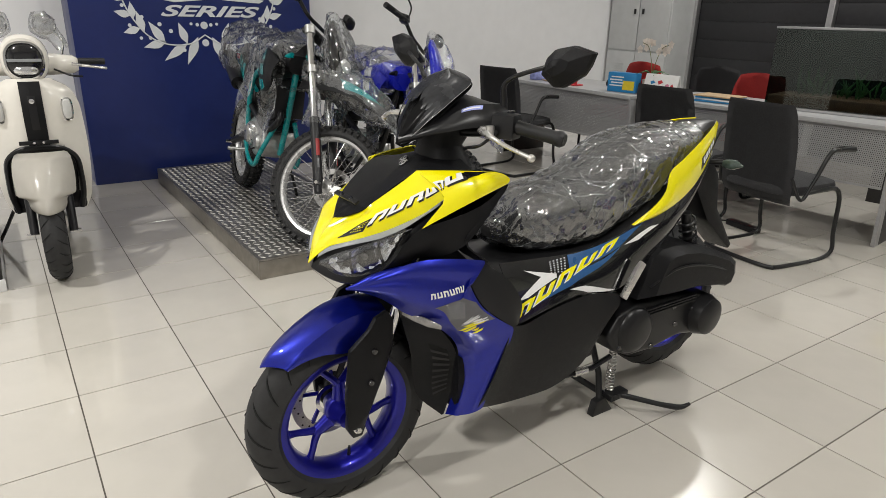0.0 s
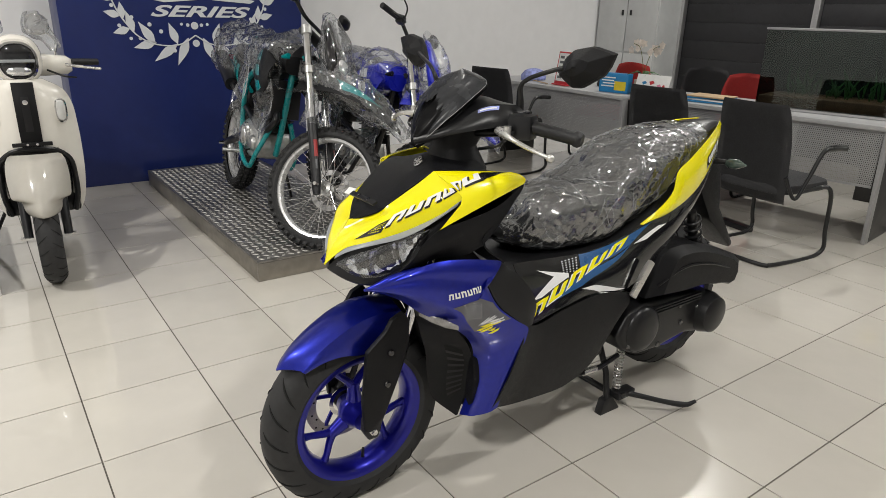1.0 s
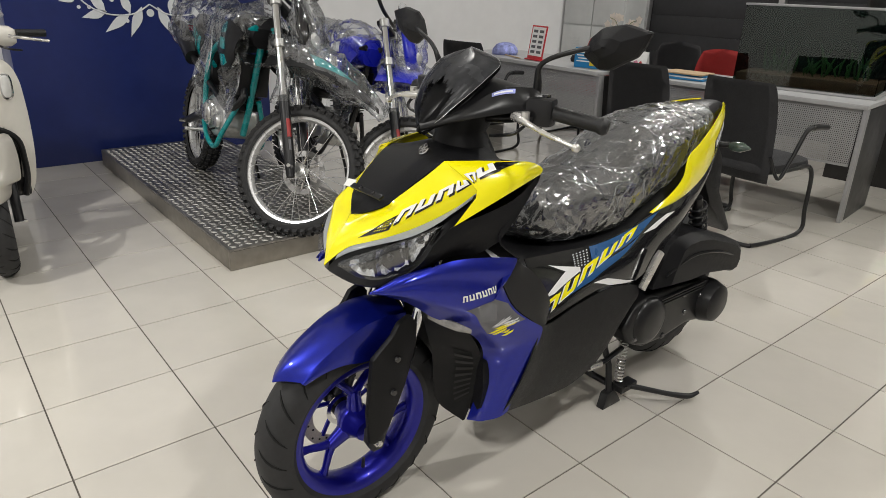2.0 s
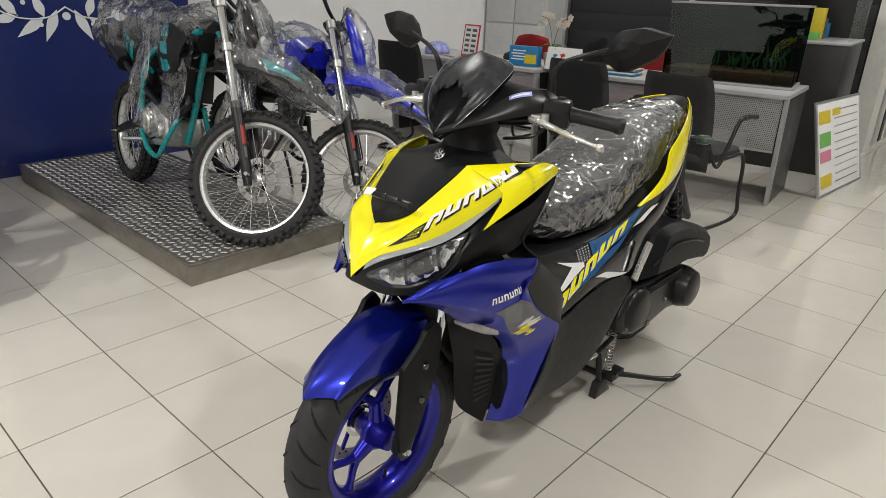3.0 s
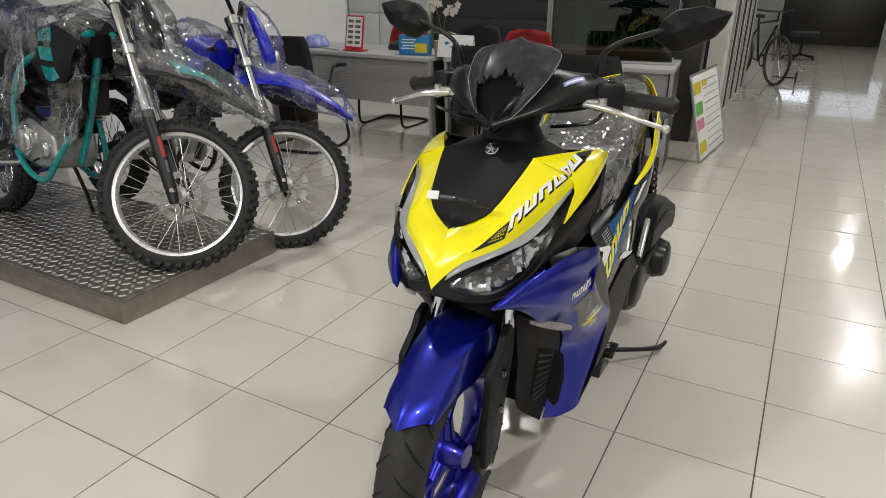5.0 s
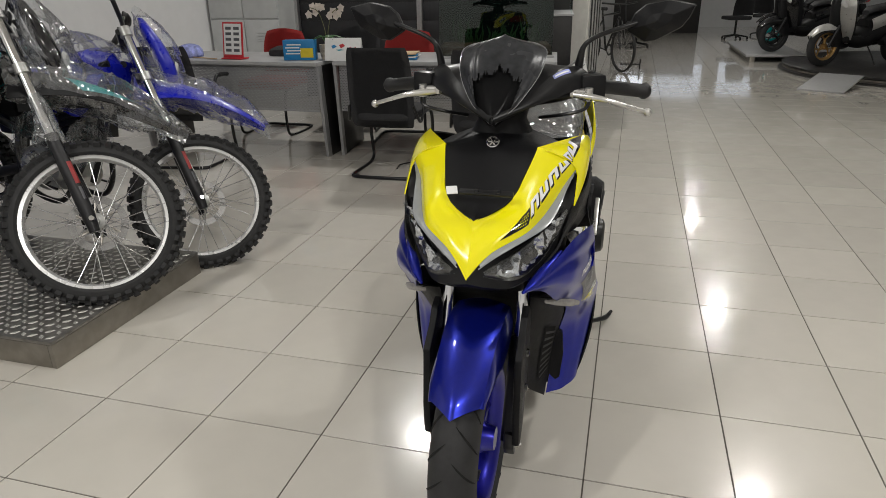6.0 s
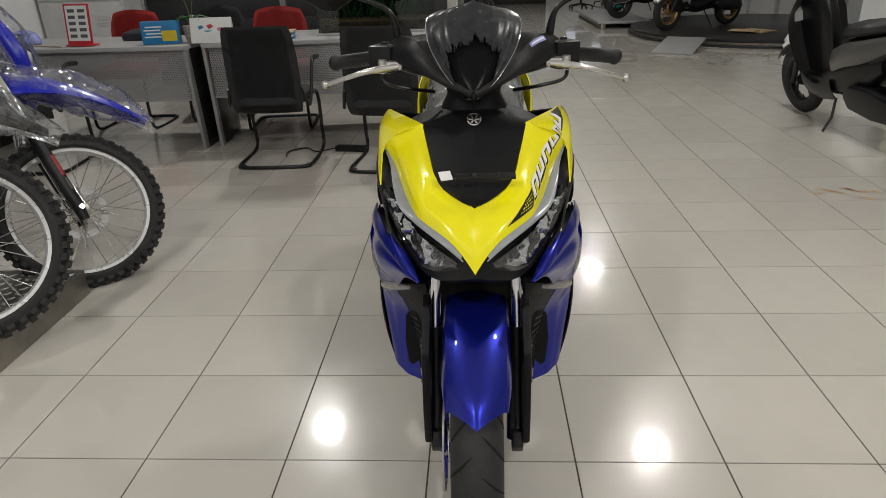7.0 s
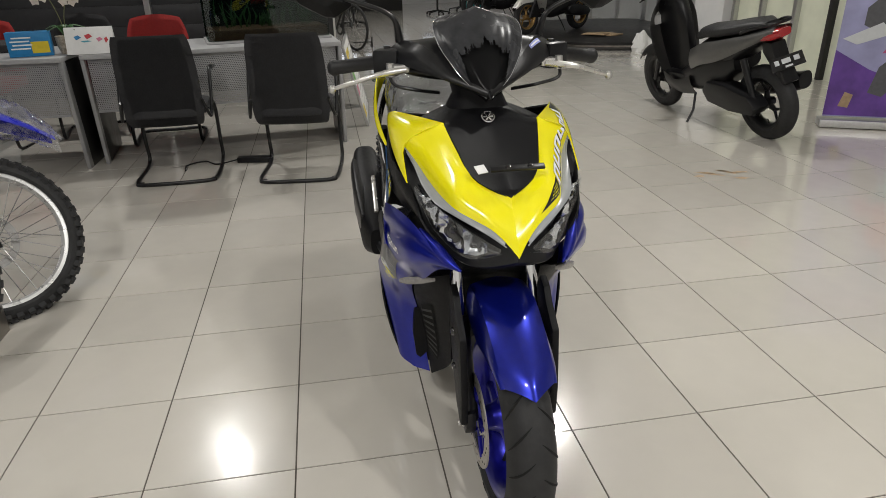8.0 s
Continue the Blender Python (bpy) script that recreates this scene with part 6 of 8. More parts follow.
    for s in (-1, 1):
        part("case_cover", lathe(bm_new(), [(0, 0.042), (0.046, 0.041), (0.058, 0.034), (0.062, 0.024), (0.074, 0.020), (0.078, 0.0), (0, 0)], pose(0.90, s * 0.104, 0.455, -90 * s, 0, 0), 28), M_SILVER, eng)
        part("case_cover", lathe(bm_new(), [(0, 0.026), (0.034, 0.024), (0.044, 0.012), (0.046, 0.0), (0, 0)], pose(0.745, s * 0.104, 0.43, -90 * s, 0, 0), 22), M_CASTALU, eng)
        for k in range(7):
            a = 2 * math.pi * k / 7
            part("case_bolt", lathe(bm_new(), [(0, 0.006), (0.006, 0.005), (0.007, 0), (0, 0)], pose(0.90 + 0.070 * math.cos(a), s * 0.122, 0.455 + 0.070 * math.sin(a), -90 * s, 0, 0), 8), M_CHROME, eng)
        part("gear_lever", tube(bm_new(), [(0.80, s * 0.11, 0.38), (0.78, s * 0.15, 0.37), (0.70, s * 0.155, 0.355)], 0.006, 8), M_SATIN, eng)
    part("carburettor", loft(bm_new(), [oval(x, 0.0, z, r, r, 14) for x, z, r in ((0.76, 0.66, 0.035), (0.82, 0.67, 0.045), (0.90, 0.68, 0.04), (0.98, 0.70, 0.06))]), M_SATIN, b)
    part("air_box", box(bm_new(), (1.06, 0, 0.70), (0.18, 0.19, 0.20), 0.03), M_SATIN, b)
    cyl_ = part("cylinder", prism(bm_new(), [(0.585, 0.52), (0.70, 0.50), (0.77, 0.74), (0.65, 0.77)], -0.065, 0.065, 0.008), M_SATIN, b)
    bm = bm_new()
    for k in range(7):
        box(bm, (0, 0, 0), (0.155, 0.155, 0.005), 0.001, pose(0.645 + 0.0085 * k, 0, 0.545 + 0.031 * k, 0, 16, 0))
    part("cooling_fins", bm, M_SATIN, cyl_)
    part("exhaust_pipe", tube(bm_new(), [(0.60, 0.03, 0.68), (0.50, 0.06, 0.60), (0.62, 0.09, 0.52), (0.85, 0.10, 0.58), (1.05, 0.12, 0.66), (1.20, 0.15, 0.74)], 0.019, 10, 34), M_SATIN, b)
    part("silencer", tube(bm_new(), [(1.18, 0.15, 0.73), (1.55, 0.14, 0.88)], [0.045, 0.050], 18), M_SATIN, b)
    part("radiator", box(bm_new(), (0.54, 0.0, 0.72), (0.03, 0.17, 0.22), 0.006), M_SATIN, b)
    part("chain_guard", box(bm_new(), (0, 0, 0), (0.42, 0.012, 0.05), 0.004, pose(1.22, -0.112, 0.43, 0, 12, 0)), M_SATIN, b)
    part("sprocket", lathe(bm_new(), [(0.095, -0.002), (0.095, 0.002), (0.07, 0.002), (0.07, -0.002)], side_on(1.43, -0.070, RR), 36, closed=True), M_SATIN, b)
    part("side_stand", tube(bm_new(), [(0.95, -0.12, 0.34), (1.0, -0.22, 0.15), (1.02, -0.27, 0.008)], 0.010, 8), M_TUBE, b)
    # wraps
    films = []
    FOLDS["bm"] = bm_new()
    bm = wrap_tube(bm_new(), [(0.85, 0, 0.95), (1.10, 0, 0.93), (1.40, 0.02, 0.92), (1.65, 0.02, 0.95), (1.84, 0, 0.97)], [0.10, 0.17, 0.20, 0.17, 0.05], seed, 0.042)
    films.append(part("wrap", bm, M_FILMLOOSE, b, "crumpled clear plastic wrap", 180))
    bm = wrap_tube(bm_new(), [(0.88, 0, 0.92), (0.72, 0, 0.93), (0.52, 0, 0.92), (0.40, 0, 0.90)], [0.12, 0.17, 0.18, 0.12], seed + 3, 0.045)
    films.append(part("wrap", bm, M_FILMLOOSE, b, "crumpled clear plastic wrap", 180))
    bm = wrap_tube(bm_new(), tp([(-0.31, 0, 0.735), (-0.15, 0, 0.82), (0.0, 0, 0.865), (0.15, 0, 0.89), (0.36, 0, 0.88)]), [0.035, 0.075, 0.09, 0.09, 0.08], seed + 7, 0.035, flat=1.1)
    films.append(part("wrap", bm, M_FILMLOOSE, b, "crumpled clear plastic wrap", 180))
    bm = wrap_tube(bm_new(), tp([(0.19, 0, 0.86), (0.205, 0, 0.96), (0.26, 0, 1.08), (0.33, 0, 1.19), (0.37, 0, 1.25)]), [0.05, 0.075, 0.075, 0.06, 0.02], seed + 11, 0.040, flat=1.3)
    films.append(part("wrap", bm, M_FILMLOOSE, b, "crumpled clear plastic wrap", 180))
    for s in (-1, 1):
        bm = wrap_tube(bm_new(), tp([(0.165, s * 0.098, 0.62), (0.20, s * 0.098, 0.70), (0.25, s * 0.098, 0.80)]), [0.058, 0.038, 0.026], seed + 13 + s, 0.020)
        films.append(part("wrap", bm, M_FILMLOOSE, b, "crumpled clear plastic wrap", 180))
    bm = rag(bm_new(), [[(0.80 + 0.15 * (u - 0.3) * (1.3 - v) + 0.05 * v, 0.10 + 0.10 * math.sin(2.4 * v) + 0.03 * u, 1.05 - 0.62 * v) for u in np.linspace(0, 1, 18)] for v in np.linspace(0, 1, 40)], seed + 21, 0.050, 6.0)
    films.append(part("wrap", bm, M_FILMLOOSE, b, "hanging sheet of clear wrap", 180))
    bm = rag(bm_new(), [[(0.36 + 0.34 * u * (0.35 + 0.65 * v), 0.15 + 0.03 * u, 0.84 - 0.12 * u - 0.30 * v) for u in np.linspace(0, 1, 16)] for v in np.linspace(0, 1, 20)], seed + 25, 0.045, 6.0)
    films.append(part("wrap", bm, M_FILMLOOSE, b, "hanging sheet of clear wrap", 180))
    films.append(tagged(part("wrap_fold", FOLDS["bm"], M_FOLD, b, "", 180), "pulled folds of clear wrap", kind="stuff"))
    FOLDS["bm"] = None
    for f in films:
        f.visible_shadow = False
    return b


# the bikes head to -y; their x axis (rearward) lies along +y
dirt_bike(pose(0.0, 2.0, PH, 9, 0, 85), M_TEAL, M_TEAL, 44, "black and teal dirt bike in crumpled clear plastic on a platform", 2.0)
dirt_bike(pose(0.64, 1.96, 0, 9, 0, 85), M_MXBLUE, M_TUBE, 44, "blue dirt bike in crumpled clear plastic beside the platform", 31.0)


# ---- office corner: desks, chairs, tank ----
def desk(at, length, label):
    """A desk whose sitter side is +x; its front edge lies along y from 0 to -length."""
    d = thing("office_desk", at, label, "desk", "office desks")
    dep = 0.72
    part("desktop", box(bm_new(), (dep / 2, -length / 2, 0.735), (dep, length, 0.03), 0.006), M_DESK, d, "light grey desktop")
    for y in (-0.012, -length + 0.012):
        o = [(0.01, 0.72), (0.075, 0.72), (0.14, 0.0), (0.075, 0.0)]
        part("leg_post", prism(bm_new(), o, y - 0.012, y + 0.012, 0.003), M_DESKMETAL, d, "slanted grey steel leg")
        part("side_panel", prism(bm_new(), [(0.079, 0.715), (dep - 0.05, 0.715), (dep - 0.05, 0.0), (0.144, 0.0)], y - 0.010, y + 0.010, 0.002), M_DARKPANEL, d, "dark laminate side panel")
    ln = length - 0.07
    mod = part("modesty_panel", box(bm_new(), (0.055, -length / 2, 0.54), (0.006, ln, 0.33), 0.001, None), M_PERF, d, "perforated grey steel modesty panel")
    part("panel_rail", box(bm_new(), (0.053, -length / 2, 0.708), (0.012, ln, 0.016), 0.002), M_DESKMETAL, mod)
    part("panel_rail", box(bm_new(), (0.053, -length / 2, 0.372), (0.012, ln, 0.014), 0.002), M_DESKMETAL, mod)
    return d


def perforated(name, base, hole, scale):
    mt = material(name, base, rough=0.4, metal=0.35, var=0.04)
    nt = mt.node_tree
    p = nt.nodes["Principled BSDF"]
    co = nt.nodes.new("ShaderNodeTexCoord").outputs["Object"]
    sep = nt.nodes.new("ShaderNodeSeparateXYZ")
    nt.links.new(co, sep.inputs["Vector"])

    def math_(op, a, b=0.0):
        m = nt.nodes.new("ShaderNodeMath")
        m.operation = op
        for k, v in ((0, a), (1, b)):
            if isinstance(v, (int, float)):
                m.inputs[k].default_value = v
            else:
                nt.links.new(v, m.inputs[k])
        return m.outputs["Value"]

    row = math_("FLOOR", math_("MULTIPLY", sep.outputs["Z"], scale))
    shift = math_("MULTIPLY", math_("MODULO", math_("ABSOLUTE", row), 2.0), 0.5)
    fy = math_("SUBTRACT", math_("FRACT", math_("ADD", math_("MULTIPLY", sep.outputs["Y"], scale), shift)), 0.5)
    fz = math_("SUBTRACT", math_("FRACT", math_("MULTIPLY", sep.outputs["Z"], scale)), 0.5)
    rr = math_("ADD", math_("MULTIPLY", fy, fy), math_("MULTIPLY", fz, fz))
    inside = math_("LESS_THAN", rr, 0.085)
    tr = nt.nodes.new("ShaderNodeBsdfTransparent")
    mx = nt.nodes.new("ShaderNodeMixShader")
    nt.links.new(inside, mx.inputs["Fac"])
    nt.links.new(p.outputs["BSDF"], mx.inputs[1])
    nt.links.new(tr.outputs["BSDF"], mx.inputs[2])
    nt.links.new(mx.outputs["Shader"], nt.nodes["Material Output"].inputs["Surface"])
    return mt


M_PERF = perforated("perforated_steel", (0.35, 0.35, 0.355), 0, 82.0)

desk(pose(2.82, 3.98, 0, 0, 0, -1.2), 1.72, "grey steel desk with perforated front and a potted orchid")
desk(pose(2.865, 2.175, 0, 0, 0, 6.2), 1.70, "grey steel desk with perforated front, carrying an aquarium")


def visitor_chair(at, label):
    """A cantilever chair; the sitter looks along +x; the back is at x = 0."""
    c = thing("visitor_chair", at, label, "chair", "black visitor chairs")
    w = 0.225
    rows = []
    for f, z, x, hw in ((0, 0.350, 0.20, 0.12), (0.03, 0.345, 0.14, 0.18), (0.06, 0.360, 0.09, 0.212), (0.1, 0.40, 0.062, 0.226), (0.3, 0.52, 0.046, 0.233), (0.6, 0.72, 0.022, 0.230), (0.9, 0.87, -0.01, 0.214), (1.0, 0.905, -0.02, 0.200)):
        rows.append((x, z, hw))
    pts = spline([(a, b, h) for a, b, h in rows], 20)
    bm = bm_new()
    fr = [[(x - 0.05 * (1 - (v * v)) * 0.4, h * v, z) for v in np.linspace(-1, 1, 11)] for x, z, h in pts]
    grid_mesh(bm, fr)
    bmesh.ops.solidify(bm, geom=bm.faces[:], thickness=0.035)
    bmesh.ops.bevel(bm, geom=[e for e in bm.edges if e.calc_face_angle(0) > 1.0], offset=0.010, segments=2, affect="EDGES")
    part("backrest", bm, M_CHAIR, c, "black upholstered backrest")
    part("seat", loft(bm_new(), [[(0.27 + (x) * 1, y, z + 0.44) for x, y, z in r] for r in [[(px * 0.245 * f, py * 0.24 * f, h) for px, py in [(math.copysign(abs(math.cos(a)) ** 0.45, math.cos(a)), math.copysign(abs(math.sin(a)) ** 0.45, math.sin(a))) for a in np.arange(28) * 2 * math.pi / 28]] for f, h in ((0.86, -0.035), (0.98, -0.025), (1.0, 0.0), (0.97, 0.022), (0.82, 0.034), (0.3, 0.036))]]), M_CHAIR, c, "black padded seat")
    for s in (-1, 1):
        y = s * 0.245
        fr_ = part("leg", tube(bm_new(), [(0.02, y * 0.95, 0.012), (0.10, y, 0.012), (0.46, y, 0.012), (0.52, y, 0.045), (0.50, y, 0.15), (0.475, y, 0.38), (0.44, y * 0.98, 0.425), (0.20, y * 0.95, 0.425)], 0.0125, 10, 44), M_TUBE, c, "bent black steel tube")
        part("armrest", tube(bm_new(), [(0.03, s * 0.232, 0.52), (0.10, s * 0.262, 0.40), (0.17, s * 0.27, 0.50), (0.27, s * 0.272, 0.655), (0.34, s * 0.272, 0.665), (0.47, s * 0.27, 0.655)], [0.010, 0.010, 0.011, 0.012, 0.018, 0.017], 10, 34), M_TUBE, c)
        part("foot_pad", box(bm_new(), (0.06, y * 0.9, 0.006), (0.03, 0.03, 0.010), 0.002), M_GRIP, fr_)
    part("cross_tube", tube(bm_new(), [(0.02, -0.235, 0.012), (0.0, -0.20, 0.0125), (0.0, 0.20, 0.0125), (0.02, 0.235, 0.012)], 0.0125, 10, 14), M_TUBE, c)
    part("back_brace", tube(bm_new(), [(0.20, -0.20, 0.42), (0.20, 0.20, 0.42)], 0.010, 8), M_TUBE, c)
    return c


CH = visitor_chair(pose(2.345, 1.605, 0, 0, 0, 2), "black upholstered cantilever visitor chair pushed to the desk")
copy_thing(CH, pose(2.20, 0.845, 0, 0, 0, -6))
copy_thing(CH, pose(2.28, 3.25, 0, 0, 0, 8))


def desk_chair(at, mat, label, castors=False):
    c = thing("office_chair", at, label, "chair", "office chairs behind the desks")
    bm = bm_new()
    grid_mesh(bm, [[(0.05 + 0.03 * math.cos(v * 1.4) * -1 + 0.03 * f, 0.235 * v * (1 - 0.22 * f ** 4), 0.52 + 0.40 * f - 0.03 * v * v * f) for v in np.linspace(-1, 1, 13)] for f in np.linspace(0, 1, 12)])
    bmesh.ops.solidify(bm, geom=bm.faces[:], thickness=0.06)
    bmesh.ops.bevel(bm, geom=[e for e in bm.edges if e.calc_face_angle(0) > 1.0], offset=0.018, segments=3, affect="EDGES")
    part("backrest", bm, mat, c)
    part("seat", box(bm_new(), (-0.22, 0, 0.46), (0.48, 0.48, 0.08), 0.03), mat, c)
    if castors:
        part("post", tube(bm_new(), [(-0.2, 0, 0.42), (-0.2, 0, 0.08)], 0.025, 12), M_TUBE, c)
        for k in range(5):
            a = 2 * math.pi * k / 5
            part("base_arm", tube(bm_new(), [(-0.2, 0, 0.10), (-0.2 + 0.28 * math.cos(a), 0.28 * math.sin(a), 0.055)], [0.022, 0.014], 8), M_TUBE, c)
            part("castor", lathe(bm_new(), [(0, -0.012), (0.026, -0.012), (0.027, 0.012), (0, 0.012)], side_on(-0.2 + 0.28 * math.cos(a), 0.28 * math.sin(a), 0.0275), 14), M_GRIP, c)
    else:
        for s in (-1, 1):
            part("leg", tube(bm_new(), [(-0.30, s * 0.22, 0.42), (-0.44, s * 0.23, 0.40), (-0.47, s * 0.24, 0.05), (-0.42, s * 0.24, 0.013), (0.0, s * 0.24, 0.013), (0.03, s * 0.20, 0.013), (0.03, 0.0, 0.013)], 0.0125, 8, 36), M_TUBE, c, "bent black steel tube")
    return c


desk_chair(pose(3.95, 3.18, 0, 0, 0, 0), M_RED, "red upholstered office chair behind the desk")
desk_chair(pose(3.85, 1.89, 0, 0, 0, 6), M_RED, "red upholstered office chair behind the desk")
desk_chair(pose(4.25, 2.55, 0, 0, 0, 10), M_CHAIR, "dark grey office chair behind the desk")

# aquarium
aq = thing("aquarium", pose(3.16, 1.40, 0.751, 0, 0, 11), "dark glass aquarium with brown gravel standing on the desk", "aquarium")
AL, AD, AH = 0.86, 0.42, 0.50
part("base_tray", box(bm_new(), (AD / 2, -AL / 2, 0.008), (AD + 0.03, AL + 0.03, 0.016), 0.004), M_DESK, aq)
part("gravel", box(bm_new(), (AD / 2, -AL / 2, 0.055), (AD - 0.02, AL - 0.02, 0.07), 0.01), M_WOOD, aq, "dark brown gravel bed")
for c, sz in (((0.003, -AL / 2, 0.27), (0.005, AL, AH)), ((AD - 0.003, -AL / 2, 0.27), (0.005, AL, AH)), ((AD / 2, -0.003, 0.27), (AD - 0.012, 0.005, AH)), ((AD / 2, -AL + 0.003, 0.27), (AD - 0.012, 0.005, AH))):
    ob = part("pane", box(bm_new(), c, sz, 0.0), M_TANKGLASS, aq)
    ob.visible_shadow = False
for c, sz in (((0.0, -AL / 2, 0.525), (0.02, AL + 0.01, 0.012)), ((AD, -AL / 2, 0.525), (0.02, AL + 0.01, 0.012)), ((AD / 2, 0, 0.525), (AD - 0.021, 0.02, 0.012)), ((AD / 2, -AL, 0.525), (AD - 0.021, 0.02, 0.012))):
    part("top_rim", box(bm_new(), c, sz, 0.002), M_DESKMETAL, aq)
part("back_sheet", box(bm_new(), (AD + 0.008, -AL / 2, 0.27), (0.006, AL, AH), 0.001), M_DARKCARD, aq, "dark backing sheet")
rng = random.Random(4)
bm = bm_new()
for k in range(45):
    x, y = AD * (0.3 + 0.6 * rng.random()), -AL * (0.1 + 0.8 * rng.random())
    h = 0.08 + 0.14 * rng.random()
    p = [(x + 0.03 * rng.uniform(-1, 1) * u, y + 0.05 * rng.uniform(-1, 1) * u, 0.085 + h * u) for u in (0, 0.5, 1)]
    tube(bm, p, [0.004, 0.008, 0.001], 4)
part("water_plants", bm, M_LEAF, aq, "tangle of green water plants")


# small things on the desks
ds = thing("brochure_stand", pose(2.90, 3.06, 0.752, 0, 0, -8), "red framed card stand with a printed price card", "card stand")
part("card", box(bm_new(), (0.02, 0, 0.145), (0.006, 0.20, 0.28), 0.002, pose(0, 0, 0, 0, 8, 0)), M_BOXRED, ds)
part("print", box(bm_new(), (0.0155, 0, 0.155), (0.002, 0.17, 0.235), 0.0, pose(0, 0, 0, 0, 8, 0)), M_PAPER, ds)
bm = bm_new()
for k in range(5):
    for j in (-1, 1):
        box(bm, (0.0138, j * 0.04, 0.07 + k * 0.042), (0.0012, 0.055, 0.022), 0.0, pose(0, 0, 0, 0, 8, 0))
part("print_bars", bm, M_DARKCARD, ds)
part("foot", box(bm_new(), (0.04, 0, 0.006), (0.10, 0.20, 0.010), 0.003), M_BOXRED, ds)

bx = thing("packaging_box", pose(2.90, 2.46, 0.752, 0, 0, 12), "small blue printed carton with yellow panel on the desk", "carton")
part("carton", box(bm_new(), (0.04, 0, 0.075), (0.08, 0.25, 0.15), 0.003), M_BOXBLUE, bx)
part("yellow_panel", box(bm_new(), (-0.0005, -0.06, 0.055), (0.0015, 0.10, 0.07), 0.0), M_BOXYELLOW, bx)
bm = bm_new()
for k in range(4):
    box(bm, (-0.0015, 0.05 - 0.012 * (k % 2), 0.05 + 0.022 * k), (0.0012, 0.11, 0.009))
part("print_bars", bm, M_PAPER, bx)

cal = thing("desk_calendar", pose(2.90, 2.10, 0.752, 0, 0, 4), "white desk calendar tent with a small coloured map print", "calendar")
part("front_leaf", box(bm_new(), (0, 0, 0.085), (0.003, 0.29, 0.17), 0.001, pose(0, 0, 0, 0, 14, 0)), M_PAPER, cal)
part("rear_leaf", box(bm_new(), (0, 0, 0.085), (0.003, 0.29, 0.17), 0.001, pose(0.085, 0, 0, 0, -14, 0)), M_PAPER, cal)
for (y, z, w, h, mt) in ((0.07, 0.105, 0.045, 0.03, M_BOXBLUE), (0.005, 0.11, 0.05, 0.035, M_BOXRED), (0.02, 0.08, 0.07, 0.012, M_CYANPRINT), (-0.06, 0.09, 0.04, 0.03, M_PINKCARD), (-0.10, 0.085, 0.025, 0.04, M_BOXRED)):
    part("print_patch", prism(bm_new(), [(y - w / 2, z), (y - w * 0.1, z + h / 2), (y + w / 2, z + h * 0.2), (y + w * 0.2, z - h / 2)], -0.0035, -0.0022, 0.0, plane="yz", m=pose(0, 0, 0, 0, 14, 0)), mt, cal)

orc = thing("potted_orchid", pose(3.02, 2.27, 0.752), "pale pink orchid in a mottled pot on the desk", "plant")
part("pot", lathe(bm_new(), [(0, 0), (0.05, 0), (0.064, 0.05), (0.068, 0.11), (0.062, 0.11), (0.055, 0.09), (0, 0.09)], None, 20), M_POT, orc)
for k in range(5):
    a = k * 1.3
    sh = Sheet([(0, 0, 0.10), (0.05 * math.cos(a), 0.05 * math.sin(a), 0.17), (0.13 * math.cos(a), 0.13 * math.sin(a), 0.15)], [(0.01 * math.sin(a), 0.012, 0.10), (0.05 * math.cos(a + 0.7), 0.05 * math.sin(a + 0.7), 0.175), (0.135 * math.cos(a), 0.135 * math.sin(a), 0.15)], 0.004, (0, 0, 1))
    part("leaf", sh.skin(bm_new(), 8, 3, 0.002), M_LEAF, orc)
for (dx, dy, top) in ((-0.01, 0.09, 0.36), (0.02, -0.08, 0.35)):
    part("flower_stem", tube(bm_new(), [(0, 0, 0.1), (dx * 0.3, dy * 0.2, 0.24), (dx, dy * 0.7, top), (dx, dy * 1.3, top + 0.02)], 0.0028, 6, 16), M_STEM, orc)
    for j in range(5):
        bm = bm_new()
        c = Vector((dx + rng.uniform(-0.02, 0.02), dy * (0.35 + 0.28 * j), top + rng.uniform(-0.035, 0.035)))
        for k in range(5):
            a = 2 * math.pi * k / 5 + j
            d = Vector((rng.uniform(-0.3, 0.3), math.cos(a), math.sin(a)))
            q = c + d * 0.034
            sdw = Vector((0, -math.sin(a), math.cos(a))) * 0.015
            v = [bm.verts.new(p) for p in (c, c + d * 0.018 + sdw, q, c + d * 0.018 - sdw)]
            bm.faces.new(v)
        bmesh.ops.solidify(bm, geom=bm.faces[:], thickness=0.0012)
        part("blossom", bm, M_PETAL, orc)

cl = thing("folded_cloth", pose(3.05, 3.55, 0.752), "crumpled blue and white cloth bag on the desk", "cloth")
bm = bm_new()
loft(bm, [[(x + 0.012 * noise.noise(Vector((x * 20 + k, y * 20, 3))), y + 0.012 * noise.noise(Vector((x * 18, y * 22 + k, 7))), z) for x, y, z in oval(0, 0, z, 0.13 * f, 0.09 * f, 26, 2.4, axis="z")] for k, (f, z) in enumerate(((0.95, 0.0), (1.0, 0.02), (0.95, 0.05), (0.75, 0.085), (0.4, 0.10), (0.1, 0.105)))])
part("cloth_bundle", bm, M_FABRICBLUE, cl, "", 80)
pn = thing("ruler", pose(2.93, 3.33, 0.753, 0, 0, 70), "thin wooden stick lying on the desk", "ruler")
part("stick", box(bm_new(), (0, 0, 0.004), (0.30, 0.018, 0.006), 0.001), M_CARD, pn)
bk = thing("paper_stack", pose(3.12, 1.72, 0.752, 0, 0, 10), "blue folders with brown papers lying on the desk", "papers")
